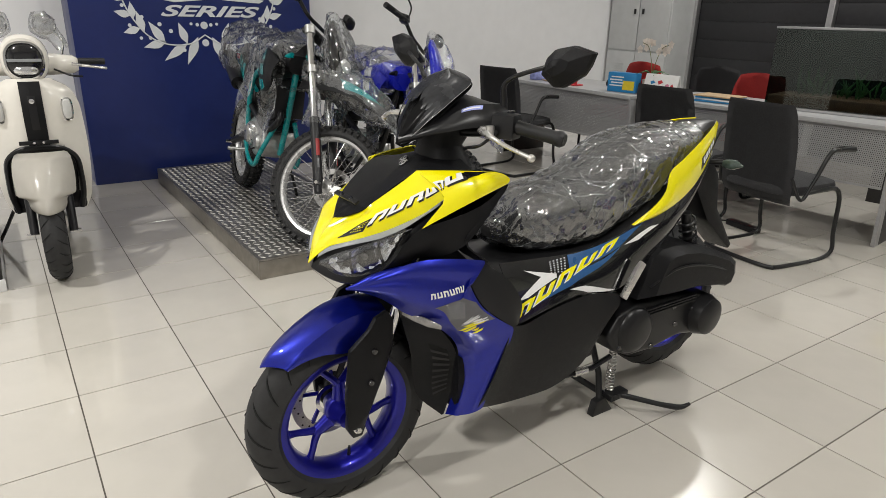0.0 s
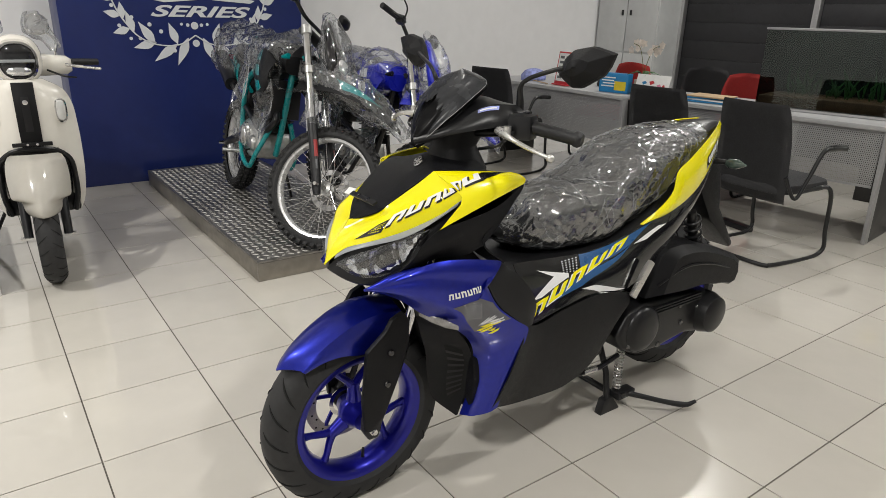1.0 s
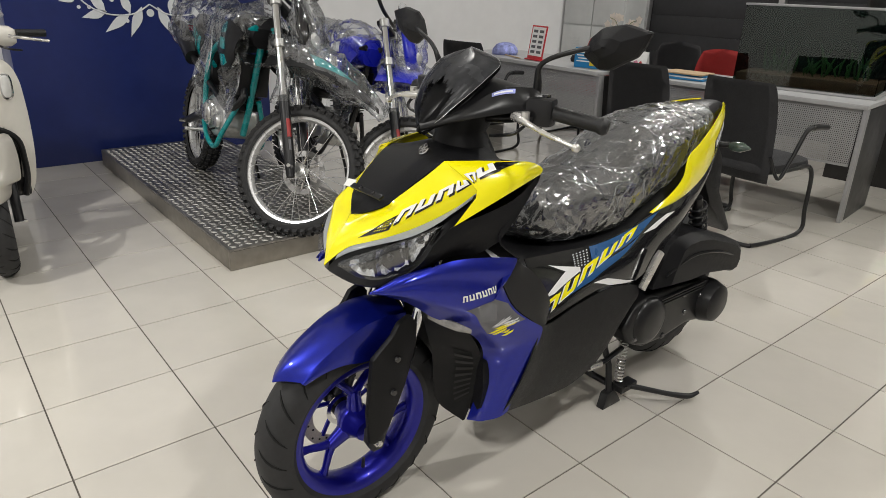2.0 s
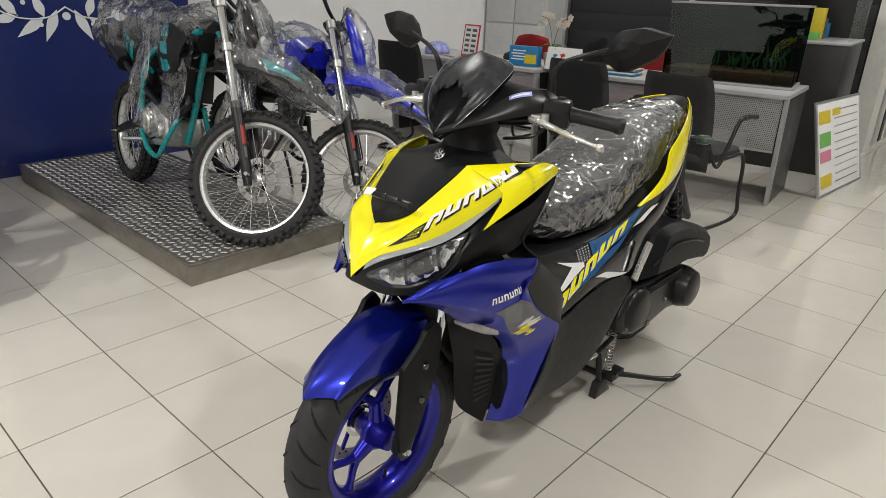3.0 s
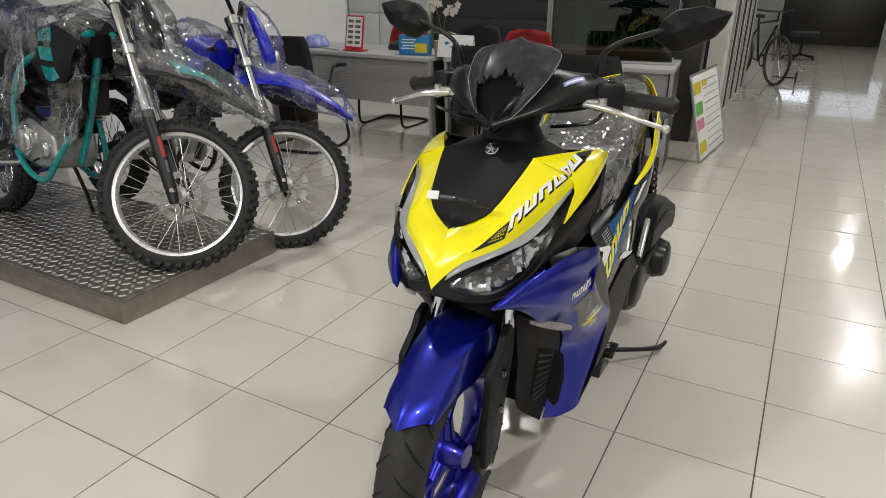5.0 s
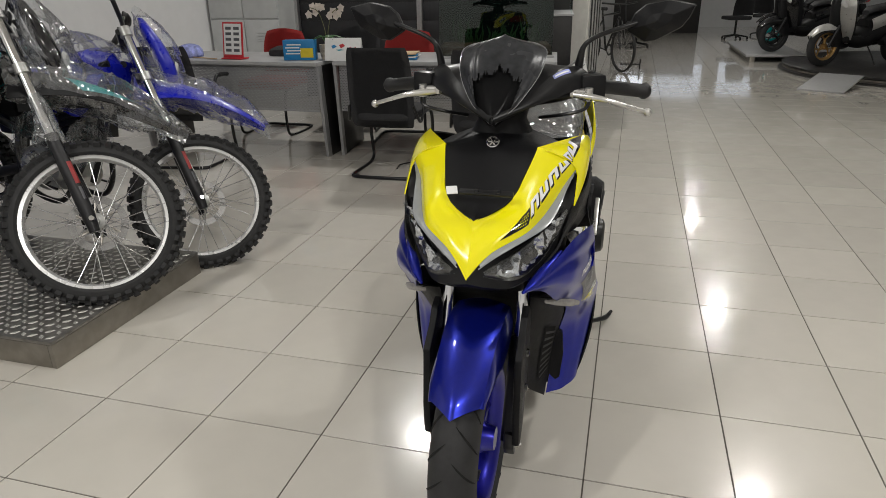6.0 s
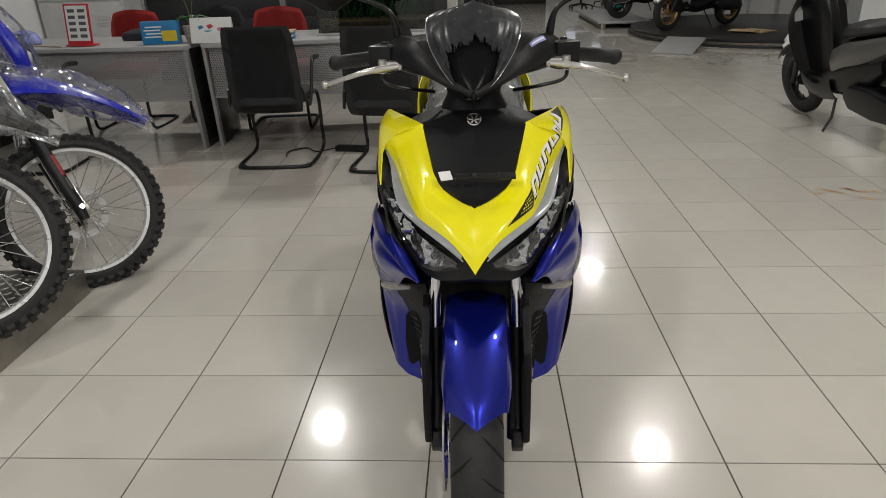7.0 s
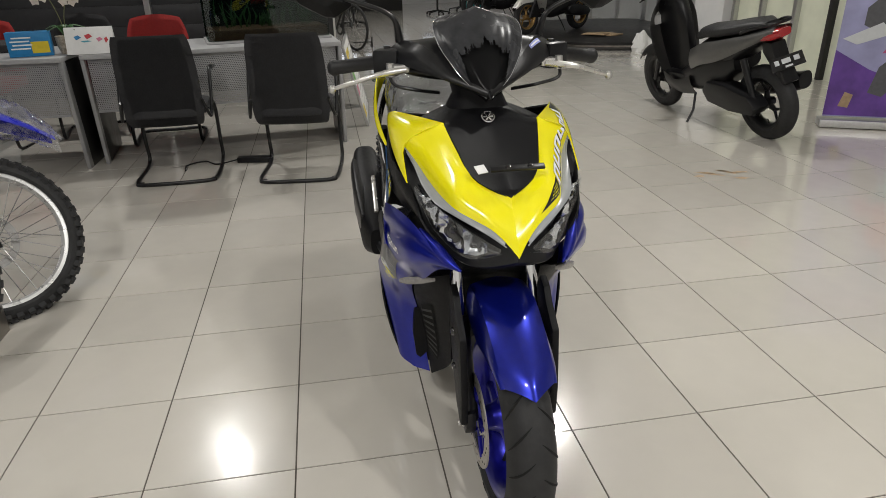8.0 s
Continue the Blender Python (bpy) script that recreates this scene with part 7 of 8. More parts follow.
for k, (mt, dx, rz) in enumerate(((M_BOXBLUE, 0.0, 3), (M_PAPER, 0.01, -5), (M_BOXBLUE, 0.02, 6), (M_CARD, 0.0, -3))):
    part("folder", box(bm_new(), (dx, 0, 0.006 + 0.012 * k), (0.22, 0.30, 0.010), 0.002, pose(0, 0, 0, 0, 0, rz)), mt, bk)
hat = thing("dark_cushion", pose(3.25, 2.78, 0.752), "small dark bundle lying on the desk", "bundle")
part("bundle", loft(bm_new(), [oval(0, 0, z, 0.09 * f, 0.13 * f, 20, 2.6, axis="z") for f, z in ((0.95, 0.0), (1, 0.02), (0.9, 0.05), (0.4, 0.075))]), M_CHAIR, hat)

# locker by the wall
lk_ = thing("steel_locker", pose(5.22, 4.32, 0), "tall grey steel locker with vents beside the wall", "locker")
part("carcass", box(bm_new(), (0.22, 0, 0.93), (0.44, 0.90, 1.86), 0.006), M_LOCKER, lk_)
for s in (-1, 1):
    for lo, hi in ((0.06, 0.93), (0.95, 1.82)):
        dr = part("door", box(bm_new(), (-0.008, s * 0.222, (lo + hi) / 2), (0.016, 0.43, hi - lo), 0.003), M_LOCKER, lk_)
        bm = bm_new()
        for k in range(4):
            box(bm, (-0.018, s * 0.222, hi - 0.14 - 0.03 * k), (0.006, 0.13, 0.010), 0.002)
        part("vent", bm, M_LOCKER, dr)
        part("lock", box(bm_new(), (-0.022, s * 0.06, (lo + hi) / 2), (0.012, 0.025, 0.06), 0.004), M_TUBE, dr)

# dark panel wall behind the desks, with upright aluminium posts
slab("wall_black", (5.68, 0.62, 0.0), (5.80, Y1, CEIL), M_BLACKWALL, "dark slatted shutter wall")
for k in range(16):
    slab("trim", (5.674, 0.64, 0.10 + k * 0.2), (5.68, Y1 - 0.02, 0.296 + k * 0.2), M_BLACKWALL, "dark horizontal slat", 0.001)
for y in (3.86, 2.32):
    slab("trim", (5.60, y - 0.03, 0.0), (5.664, y + 0.03, CEIL), M_ALU, "upright aluminium post", 0.004)

# price board standing on the floor beside the desk
bd_ = thing("price_board", pose(3.60, 0.30, 0, 0, 0, -4), "white printed price board leaning beside the desk", "notice board")
LB = pose(0, 0, 0, -14, 0, 0)
part("board", box(bm_new(), (0.46, 0, 0.335), (0.92, 0.012, 0.67), 0.003, LB), M_PAPER, bd_)
for c, sz in (((0.46, -0.002, 0.668), (0.92, 0.02, 0.014)), ((0.46, -0.002, 0.008), (0.92, 0.02, 0.014)), ((0.004, -0.002, 0.338), (0.014, 0.02, 0.645)), ((0.916, -0.002, 0.338), (0.014, 0.02, 0.645))):
    part("board_edge", box(bm_new(), c, sz, 0.002, LB), M_ALU, bd_)
for (x, z, w, h, mt) in ((0.16, 0.56, 0.22, 0.09, M_BOXYELLOW), (0.16, 0.40, 0.22, 0.10, M_GREENCARD), (0.16, 0.28, 0.22, 0.08, M_PINKCARD), (0.16, 0.10, 0.22, 0.09, M_BOXYELLOW), (0.40, 0.58, 0.16, 0.05, M_BOXYELLOW)):
    part("note", box(bm_new(), (x, -0.0075, z), (w, 0.002, h), 0.0, LB), mt, bd_)
for k in range(10):
    part("print_bar", box(bm_new(), (0.60, -0.0075, 0.07 + 0.058 * k), (0.50, 0.0016, 0.006), 0.0, LB), M_DARKCARD if k % 3 == 0 else M_DESKMETAL, bd_)


# ---- white retro scooter ----
def retro_scooter(at):
    sc = thing("retro_scooter", at, "cream white retro scooter with round headlamp and black centre strip", "scooter")
    cast_wheel("front_wheel", 0, 0.235, 0.235, 0.155, 0.055, sc, rim_mat=M_SATIN)
    cast_wheel("rear_wheel", 1.28, 0.235, 0.235, 0.155, 0.056, sc, rim_mat=M_SATIN, grooves=False)
    # apron: a tall rounded shield
    rows = []
    for z, hw, x, d in ((0.285, 0.165, 0.21, 0.05), (0.34, 0.192, 0.19, 0.08), (0.46, 0.210, 0.165, 0.10), (0.60, 0.216, 0.15, 0.12), (0.74, 0.212, 0.145, 0.12), (0.84, 0.202, 0.15, 0.11), (0.91, 0.172, 0.165, 0.09), (0.965, 0.09, 0.185, 0.05)):
        rows.append([(x + d * v * v, hw * v, z) for v in np.linspace(-1, 1, 29)])
    dense = []
    for j in range(29):
        col = spline([r[j] for r in rows], 30)
        dense.append(col)
    bm = bm_new()
    grid_mesh(bm, [[dense[j][i] for j in range(29)] for i in range(30)])
    # wheel opening
    cut = [f for f in bm.faces if abs(f.calc_center_median().y) < 0.152 and f.calc_center_median().z < 0.625 - 1.2 * max(0, abs(f.calc_center_median().y) - 0.10)]
    bmesh.ops.delete(bm, geom=cut, context="FACES")
    bmesh.ops.solidify(bm, geom=bm.faces[:], thickness=-0.006)
    part("apron", bm, M_CREAM, sc, "glossy cream apron")
    bm = bm_new()
    grid_mesh(bm, [[(x + 0.012, y * 1.0, z) for x, y, z in [dense[j][i] for j in range(29)]] for i in range(2, 30)])
    part("apron_lining", bm, M_SATIN, sc)
    arch = [(0.21, 0.140, 0.30), (0.20, 0.158, 0.38), (0.19, 0.160, 0.48), (0.175, 0.148, 0.575), (0.152, 0.09, 0.628), (0.145, 0, 0.636)]
    part("arch_trim", tube(bm_new(), arch + [(x, -y, z) for x, y, z in arch[-2::-1]], 0.014, 8, 40), M_SATIN, sc)
    strip = Sheet([(0.147, -0.045, 0.64), (0.138, -0.046, 0.74), (0.142, -0.046, 0.84), (0.17, -0.046, 0.955)], [(0.147, 0.045, 0.64), (0.138, 0.046, 0.74), (0.142, 0.046, 0.84), (0.17, 0.046, 0.955)], 0.006, (-1, 0, 0))
    so = part("centre_strip", strip.skin(bm_new(), 16, 6, 0.004), M_MATTE, sc, "black centre strip")
    part("strip_inset", strip.decal(bm_new(), [(0.28, 0.32), (0.80, 0.32), (0.80, 0.68), (0.28, 0.68)], 10, 5, 0.003), M_SATIN, so)
    part("emblem", lathe(bm_new(), [(0, 0.004), (0.012, 0.003), (0.013, 0), (0, 0)], pose(0.133, 0, 0.865, 0, -90, 0), 16), M_CHROME, so)
    pb = part("plate_bracket", box(bm_new(), (0.128, 0, 0.665), (0.006, 0.17, 0.020), 0.002), M_SATIN, sc)
    for y in (-0.02, 0.02):
        part("bracket_bolt", lathe(bm_new(), [(0, 0.005), (0.006, 0.004), (0.007, 0), (0, 0)], pose(0.125, y, 0.665, 0, -90, 0), 10), M_CHROME, pb)
    for s in (-1, 1):
        part("turn_signal", loft(bm_new(), [oval(x, s * 0.146, 0.815, ry, rz, 18, 3) for x, ry, rz in ((0.21, 0.022, 0.052), (0.185, 0.022, 0.052), (0.175, 0.018, 0.045), (0.17, 0.008, 0.02))]), M_CLEARLENS, sc, "clear oval turn signal")
        part("signal_ring", loft(bm_new(), [oval(x, s * 0.146, 0.815, ry, rz, 22, 3) for x, ry, rz in ((0.21, 0.027, 0.058), (0.188, 0.027, 0.058), (0.183, 0.022, 0.052))], False), M_CHROME, sc)
        leg = part("fork_leg", tube(bm_new(), [(0.0, s * 0.085, 0.235), (0.075, s * 0.085, 0.42), (0.13, s * 0.08, 0.56)], [0.020, 0.022, 0.020], 12), M_FORKBLACK, sc)
        part("axle_nut", tube(bm_new(), [(0, s * 0.085, 0.235), (0, s * 0.118, 0.235)], [0.012, 0.009], 8), M_CHROME, leg)
        part("grip", tube(bm_new(), [(0.345, s * 0.235, 1.035), (0.385, s * 0.355, 1.030)], 0.017, 12), M_GRIP, sc)
        part("lever", tube(bm_new(), [(0.29, s * 0.20, 1.025), (0.285, s * 0.27, 1.015), (0.315, s * 0.36, 1.000)], [0.008, 0.007, 0.007], 8, 12), M_SILVER, sc)
        stem = part("mirror_stem", tube(bm_new(), [(0.34, s * 0.165, 1.07), (0.345, s * 0.175, 1.14), (0.35, s * 0.13, 1.19)], 0.006, 8, 10), M_CHROME, sc)
        part("mirror", loft(bm_new(), [oval(x, s * 0.105, 1.215, 0.056 * f, 0.052 * f, 20, 2.2) for x, f in ((0.345, 0.3), (0.347, 0.9), (0.356, 1.0), (0.366, 0.96))]), M_CHROME, stem)
        w = part("mirror_wrap", wrap_tube(bm_new(), [(0.33, s * 0.17, 1.10), (0.345, s * 0.14, 1.16), (0.35, s * 0.10, 1.22), (0.35, s * 0.09, 1.275)], [0.03, 0.035, 0.065, 0.03], 5 + s, 0.012), M_FILMLOOSE, stem, "clear plastic wrap", 180)
        w.visible_shadow = False
    bar = bm_new()
    loft(bar, [oval(0.325 + 0.05 * abs(v), 0.232 * v, 1.028 - 0.01 * abs(v), r, r * 1.05, 18, 2.4, axis="y") for v, r in ((-1, 0.030), (-0.9, 0.044), (-0.5, 0.052), (0, 0.060), (0.5, 0.052), (0.9, 0.044), (1, 0.030))])
    part("handlebar_cover", bar, M_CREAM, sc, "glossy cream handlebar cover")
    hl = bm_new()
    loft(hl, [oval(x, 0, 1.055, r, r * 1.12, 26, 2.3) for x, r in ((0.40, 0.06), (0.33, 0.098), (0.26, 0.105), (0.215, 0.100), (0.20, 0.088))])
    ho = part("headlamp_housing", hl, M_CREAM, sc)
    neck = loft(bm_new(), [oval(0.29, 0, z, a, a * 0.7, 18, axis="z") for z, a in ((0.94, 0.085), (0.965, 0.07), (0.99, 0.085))])
    part("neck", neck, M_CREAM, sc)
    part("lamp_ring", loft(bm_new(), [oval(x, 0, 1.05, r, r * 1.08, 28, 2.4) for x, r in ((0.205, 0.086), (0.194, 0.085), (0.192, 0.076), (0.20, 0.072))], False), M_CHROME, ho, "chrome lamp ring")
    part("lamp_glass", loft(bm_new(), [oval(x, 0, 1.05, r, r * 1.08, 24, 2.4) for x, r in ((0.200, 0.074), (0.192, 0.06), (0.189, 0.02))]), M_GLOSSBLACK, ho)
    part("lamp_bar", box(bm_new(), (0.188, 0, 1.052), (0.006, 0.145, 0.014), 0.002), M_DRL, ho)
    part("lamp_reflector", loft(bm_new(), [oval(x, 0, 1.005, r, r * 0.42, 18, 2.4) for x, r in ((0.193, 0.052), (0.186, 0.040), (0.185, 0.012))]), M_REFLECTOR, ho)
    # front mudguard
    rows = []
    for z, hw, x in ((0.385, 0.040, -0.222), (0.393, 0.060, -0.230), (0.420, 0.076, -0.228), (0.452, 0.084, -0.212), (0.470, 0.120, -0.200), (0.50, 0.127, -0.178), (0.56, 0.131, -0.120), (0.61, 0.126, -0.05), (0.632, 0.112, 0.04)):
        rows.append([(x + 0.13 * abs(v) ** 2.2, hw * v, z - 0.02 * v * v) for v in np.linspace(-1, 1, 17)])
    dense2 = [spline([r[j] for r in rows], 44) for j in range(17)]
    bm = bm_new()
    grid_mesh(bm, [[dense2[j][i] for j in range(17)] for i in range(44)])
    bmesh.ops.solidify(bm, geom=bm.faces[:], thickness=-0.004)
    part("front_mudguard", bm, M_CREAM, sc, "glossy cream front mudguard")
    # floor, rear body and seat
    part("floor_board", box(bm_new(), (0.50, 0, 0.32), (0.52, 0.34, 0.07), 0.02), M_SATIN, sc)
    part("rear_body", loft(bm_new(), [oval(x, 0, z, ry, rz, 24, 2.6) for x, z, ry, rz in ((0.66, 0.52, 0.10, 0.16), (0.76, 0.53, 0.17, 0.19), (0.98, 0.56, 0.205, 0.20), (1.25, 0.60, 0.19, 0.17), (1.48, 0.63, 0.12, 0.11), (1.58, 0.64, 0.05, 0.05))]), M_CREAM, sc)
    part("seat", loft(bm_new(), [oval(x, 0, z, ry, rz, 20, 3) for x, z, ry, rz in ((0.66, 0.75, 0.07, 0.03), (0.78, 0.775, 0.13, 0.05), (1.05, 0.785, 0.145, 0.055), (1.35, 0.80, 0.12, 0.05), (1.45, 0.80, 0.07, 0.03))]), M_WOOD, sc)
    part("engine", box(bm_new(), (1.15, -0.05, 0.29), (0.36, 0.22, 0.18), 0.03), M_SATIN, sc)
    part("side_stand", tube(bm_new(), [(0.62, 0.16, 0.28), (0.66, 0.24, 0.12), (0.68, 0.30, 0.010)], 0.010, 8), M_TUBE, sc)
    for s in (-1, 1):
        part("leg_trim", Sheet([(0.22, -0.15, 0.32), (0.24, -0.16, 0.40)], [(0.36, -0.15, 0.28), (0.38, -0.16, 0.36)], 0.01, (0, -1, 0)).skin(bm_new(), 8, 4, 0.005, s), M_SATIN, sc)
    part("cable", tube(bm_new(), [(0.30, -0.12, 1.0), (0.22, -0.19, 0.975), (0.26, -0.24, 0.965)], 0.005, 6, 10), M_SATIN, sc)
    part("cable", tube(bm_new(), [(0.30, 0.12, 1.0), (0.24, 0.17, 0.975), (0.27, 0.21, 0.95)], 0.005, 6, 10), M_SATIN, sc)
    return sc


retro_scooter(pose(-1.128, 2.47, 0, 0, 0, 86))

ped = thing("low_plinth", pose(-1.66, 2.95, 0), "low grey and white display plinth on the floor", "plinth")
part("plinth_body", box(bm_new(), (0, 0, 0.10), (0.56, 1.1, 0.20), 0.006), M_DARKPANEL, ped)
part("plinth_base", box(bm_new(), (0.0, 0, 0.03), (0.58, 1.12, 0.06), 0.004), M_WHITEVINYL, ped)


# ---- grey step-through scooter ----
def step_scooter(at, paint, label, group="", rim=None, tail=1.0):
    sc = thing("step_scooter", at, label, "scooter", group)
    cast_wheel("front_wheel", 0, 0.27, 0.27, 0.185, 0.048, sc, rim_mat=rim or M_SATIN, grooves=False)
    cast_wheel("rear_wheel", 1.28, 0.275, 0.275, 0.185, 0.060, sc, rim_mat=rim or M_SATIN, grooves=False)
    ap = []
    for z, hw, x, d in ((0.30, 0.10, 0.26, 0.04), (0.38, 0.16, 0.22, 0.06), (0.52, 0.205, 0.16, 0.09), (0.68, 0.225, 0.11, 0.11), (0.82, 0.215, 0.09, 0.12), (0.93, 0.16, 0.11, 0.10), (0.98, 0.08, 0.15, 0.05)):
        ap.append([(x + d * v * v, hw * v, z) for v in np.linspace(-1, 1, 21)])
    cols = [spline([r[j] for r in ap], 24) for j in range(21)]
    bm = bm_new()
    grid_mesh(bm, [[cols[j][i] for j in range(21)] for i in range(24)])
    bmesh.ops.solidify(bm, geom=bm.faces[:], thickness=-0.012)
    part("apron", bm, paint, sc)
    part("inner_shield", loft(bm_new(), [oval(0.27 - 0.10 * (z - 0.35), 0, z, hw, 0.065, 18, 3, axis="z") for z, hw in ((0.26, 0.15), (0.40, 0.20), (0.60, 0.215), (0.80, 0.215), (0.93, 0.18), (1.0, 0.10))]), M_SATIN, sc)
    for s in (-1, 1):
        part("headlamp", loft(bm_new(), [oval(x, s * 0.085, 0.80 + 0.03 * k, 0.06 - 0.015 * k, 0.035, 14) for k, x in enumerate((0.13, 0.105, 0.095))]), M_CLEARLENS, sc)
        leg = part("fork_leg", tube(bm_new(), [(0, s * 0.08, 0.27), (0.13, s * 0.08, 0.55)], 0.020, 10), M_FORKBLACK, sc)
        part("grip", tube(bm_new(), [(0.30, s * 0.23, 1.06), (0.345, s * 0.345, 1.05)], 0.017, 10), M_GRIP, sc)
        part("lever", tube(bm_new(), [(0.26, s * 0.19, 1.045), (0.26, s * 0.26, 1.035), (0.285, s * 0.34, 1.02)], 0.007, 8, 10), M_SATIN, sc)
        part("side_panel", Sheet([(0.60, -0.13, 0.62), (0.80, -0.165, 0.70), (1.05, -0.17, 0.745), (1.35, -0.13, 0.79), (1.62, -0.06, 0.84)], [(0.62, -0.15, 0.47), (0.80, -0.185, 0.54), (1.05, -0.19, 0.60), (1.35, -0.14, 0.70), (1.60, -0.06, 0.79)], 0.02, (0, -1, 0)).skin(bm_new(), 24, 6, 0.004, s), paint, sc)
        part("floor_side", Sheet([(0.27, -0.17, 0.42), (0.42, -0.17, 0.36), (0.62, -0.17, 0.42)], [(0.30, -0.13, 0.26), (0.46, -0.13, 0.24), (0.66, -0.14, 0.27)], 0.015, (0, -1, 0)).skin(bm_new(), 12, 5, 0.004, s), M_SATIN, sc)
        st = part("mirror_stem", tube(bm_new(), [(0.31, s * 0.16, 1.07), (0.31, s * 0.17, 1.16), (0.32, s * 0.24, 1.21)], 0.006, 8, 10), M_SATIN, sc)
        part("mirror", loft(bm_new(), [oval(x, s * 0.29, 1.225, 0.065 * f, 0.04 * f, 16, 3) for x, f in ((0.30, 0.4), (0.312, 0.9), (0.332, 1.0), (0.338, 0.97))]), M_SATIN, st)
        part("grab_rail", tube(bm_new(), [(1.28, s * 0.13, 0.80), (1.45, s * 0.13, 0.845), (1.60, s * 0.07, 0.865), (1.62, 0, 0.868)], 0.012, 8, 16), M_SATIN, sc)
        part("rear_shock", tube(bm_new(), [(1.20, s * 0.13, 0.62), (1.30, s * 0.13, 0.33)], 0.024, 10), M_SATIN, sc)
    part("handlebar_cover", loft(bm_new(), [oval(0.25 + 0.05 * abs(v), 0.225 * v, 1.05, r, r * 0.8, 16, 2.4, axis="y") for v, r in ((-1, 0.03), (-0.8, 0.042), (-0.3, 0.07), (0.3, 0.07), (0.8, 0.042), (1, 0.03))]), M_SATIN, sc)
    part("steering_neck", loft(bm_new(), [oval(0.24, 0, z, a, a * 0.8, 14, axis="z") for z, a in ((0.92, 0.09), (0.98, 0.075), (1.03, 0.08))]), M_SATIN, sc)
    part("lower_cover", loft(bm_new(), [oval(x, 0, z, ry, rz, 18, 3.5) for x, z, ry, rz in ((0.40, 0.36, 0.12, 0.05), (0.58, 0.40, 0.15, 0.12), (0.80, 0.46, 0.16, 0.16), (1.02, 0.52, 0.15, 0.13), (1.15, 0.58, 0.12, 0.08))]), M_SATIN, sc)
    part("floor_board", box(bm_new(), (0.46, 0, 0.36), (0.46, 0.28, 0.09), 0.02), M_SATIN, sc)
    part("under_seat", loft(bm_new(), [oval(x, 0, z, ry, rz, 18, 3) for x, z, ry, rz in ((0.58, 0.50, 0.10, 0.12), (0.72, 0.55, 0.14, 0.15), (1.0, 0.62, 0.15, 0.12), (1.35, 0.74, 0.12, 0.07), (1.58, 0.81, 0.05, 0.03))]), M_SATIN, sc)
    part("seat", loft(bm_new(), [oval(x, 0, z, ry, rz, 20, 3) for x, z, ry, rz in ((0.60, 0.70, 0.06, 0.03), (0.70, 0.745, 0.11, 0.045), (0.90, 0.77, 0.135, 0.045), (1.10, 0.80, 0.135, 0.045), (1.35, 0.835, 0.115, 0.04), (1.48, 0.845, 0.06, 0.02))]), M_SEAT, sc)
    part("tail_lamp", loft(bm_new(), [oval(x, 0, z, ry, rz, 16, 3) for x, z, ry, rz in ((1.48, 0.775, 0.11, 0.04), (1.58, 0.785, 0.09, 0.04), (1.645, 0.80, 0.05, 0.028))]), M_LAMPRED, sc, "red tail lamp")
    part("rear_mudguard", prism(bm_new(), [(1.44, 0.74), (1.56, 0.73), (1.62, 0.62), (1.74, 0.47), (1.71, 0.455), (1.58, 0.55), (1.45, 0.66)], -0.06, 0.06, 0.01), M_SATIN, sc)
    pl = part("number_plate", box(bm_new(), (0, 0, 0), (0.005, 0.27, 0.10), 0.002, pose(1.675, 0, 0.60, 0, -35, 0)), M_GLOSSBLACK, sc, "black plate with pale bars")
    bm = bm_new()
    for y, w in ((-0.085, 0.035), (-0.01, 0.07), (0.075, 0.045)):
        box(bm, (0.0035, y, 0.010), (0.002, w, 0.036), 0.0, pose(1.675, 0, 0.60, 0, -35, 0))
    box(bm, (0.0035, 0.0, -0.032), (0.002, 0.06, 0.014), 0.0, pose(1.675, 0, 0.60, 0, -35, 0))
    part("plate_bars", bm, M_DECALWHITE, pl)
    part("engine_case", prism(bm_new(), [(0.80, 0.34), (0.86, 0.26), (1.10, 0.23), (1.34, 0.24), (1.38, 0.30), (1.30, 0.37), (1.05, 0.42), (0.86, 0.42)], -0.20, -0.06, 0.02), M_SATIN, sc)
    part("muffler", loft(bm_new(), [oval(x, 0.19, z, r, r * 1.15, 18) for x, z, r in ((0.95, 0.29, 0.03), (1.02, 0.30, 0.06), (1.40, 0.36, 0.068), (1.62, 0.41, 0.055))]), M_SATIN, sc)
    part("front_mudguard", Sheet([(-0.27, 0, 0.42), (-0.16, 0, 0.535), (0.0, 0, 0.575), (0.13, 0, 0.54)], [(-0.27, -0.05, 0.40), (-0.16, -0.07, 0.47), (0.0, -0.075, 0.49), (0.13, -0.075, 0.49)], 0.02, (-0.3, -0.5, 0.8)).skin(Sheet([(-0.27, 0, 0.42), (-0.16, 0, 0.535), (0.0, 0, 0.575), (0.13, 0, 0.54)], [(-0.27, -0.05, 0.40), (-0.16, -0.07, 0.47), (0.0, -0.075, 0.49), (0.13, -0.075, 0.49)], 0.02, (-0.3, -0.5, 0.8)).skin(bm_new(), 14, 6, 0.003, 1), 14, 6, 0.003, -1), M_SATIN if paint is M_GREYPAINT else paint, sc)
    part("side_stand", tube(bm_new(), [(0.62, -0.12, 0.27), (0.66, -0.18, 0.15), (0.68, -0.26, 0.072 if tail < 1 else 0.012)], 0.010, 8), M_TUBE, sc)
    # a shorter rear overhang for the smaller model
    if tail < 1:
        for ob in sc.children_recursive:
            if ob.data and ob.parent.name.split(".")[0] != "rear_wheel" and ob.name.split(".")[0] not in ("rear_wheel", "engine_case", "rear_shock"):
                for v in ob.data.vertices:
                    if v.co.x > 0.9:
                        v.co.x = 0.9 + (v.co.x - 0.9) * tail
    return sc


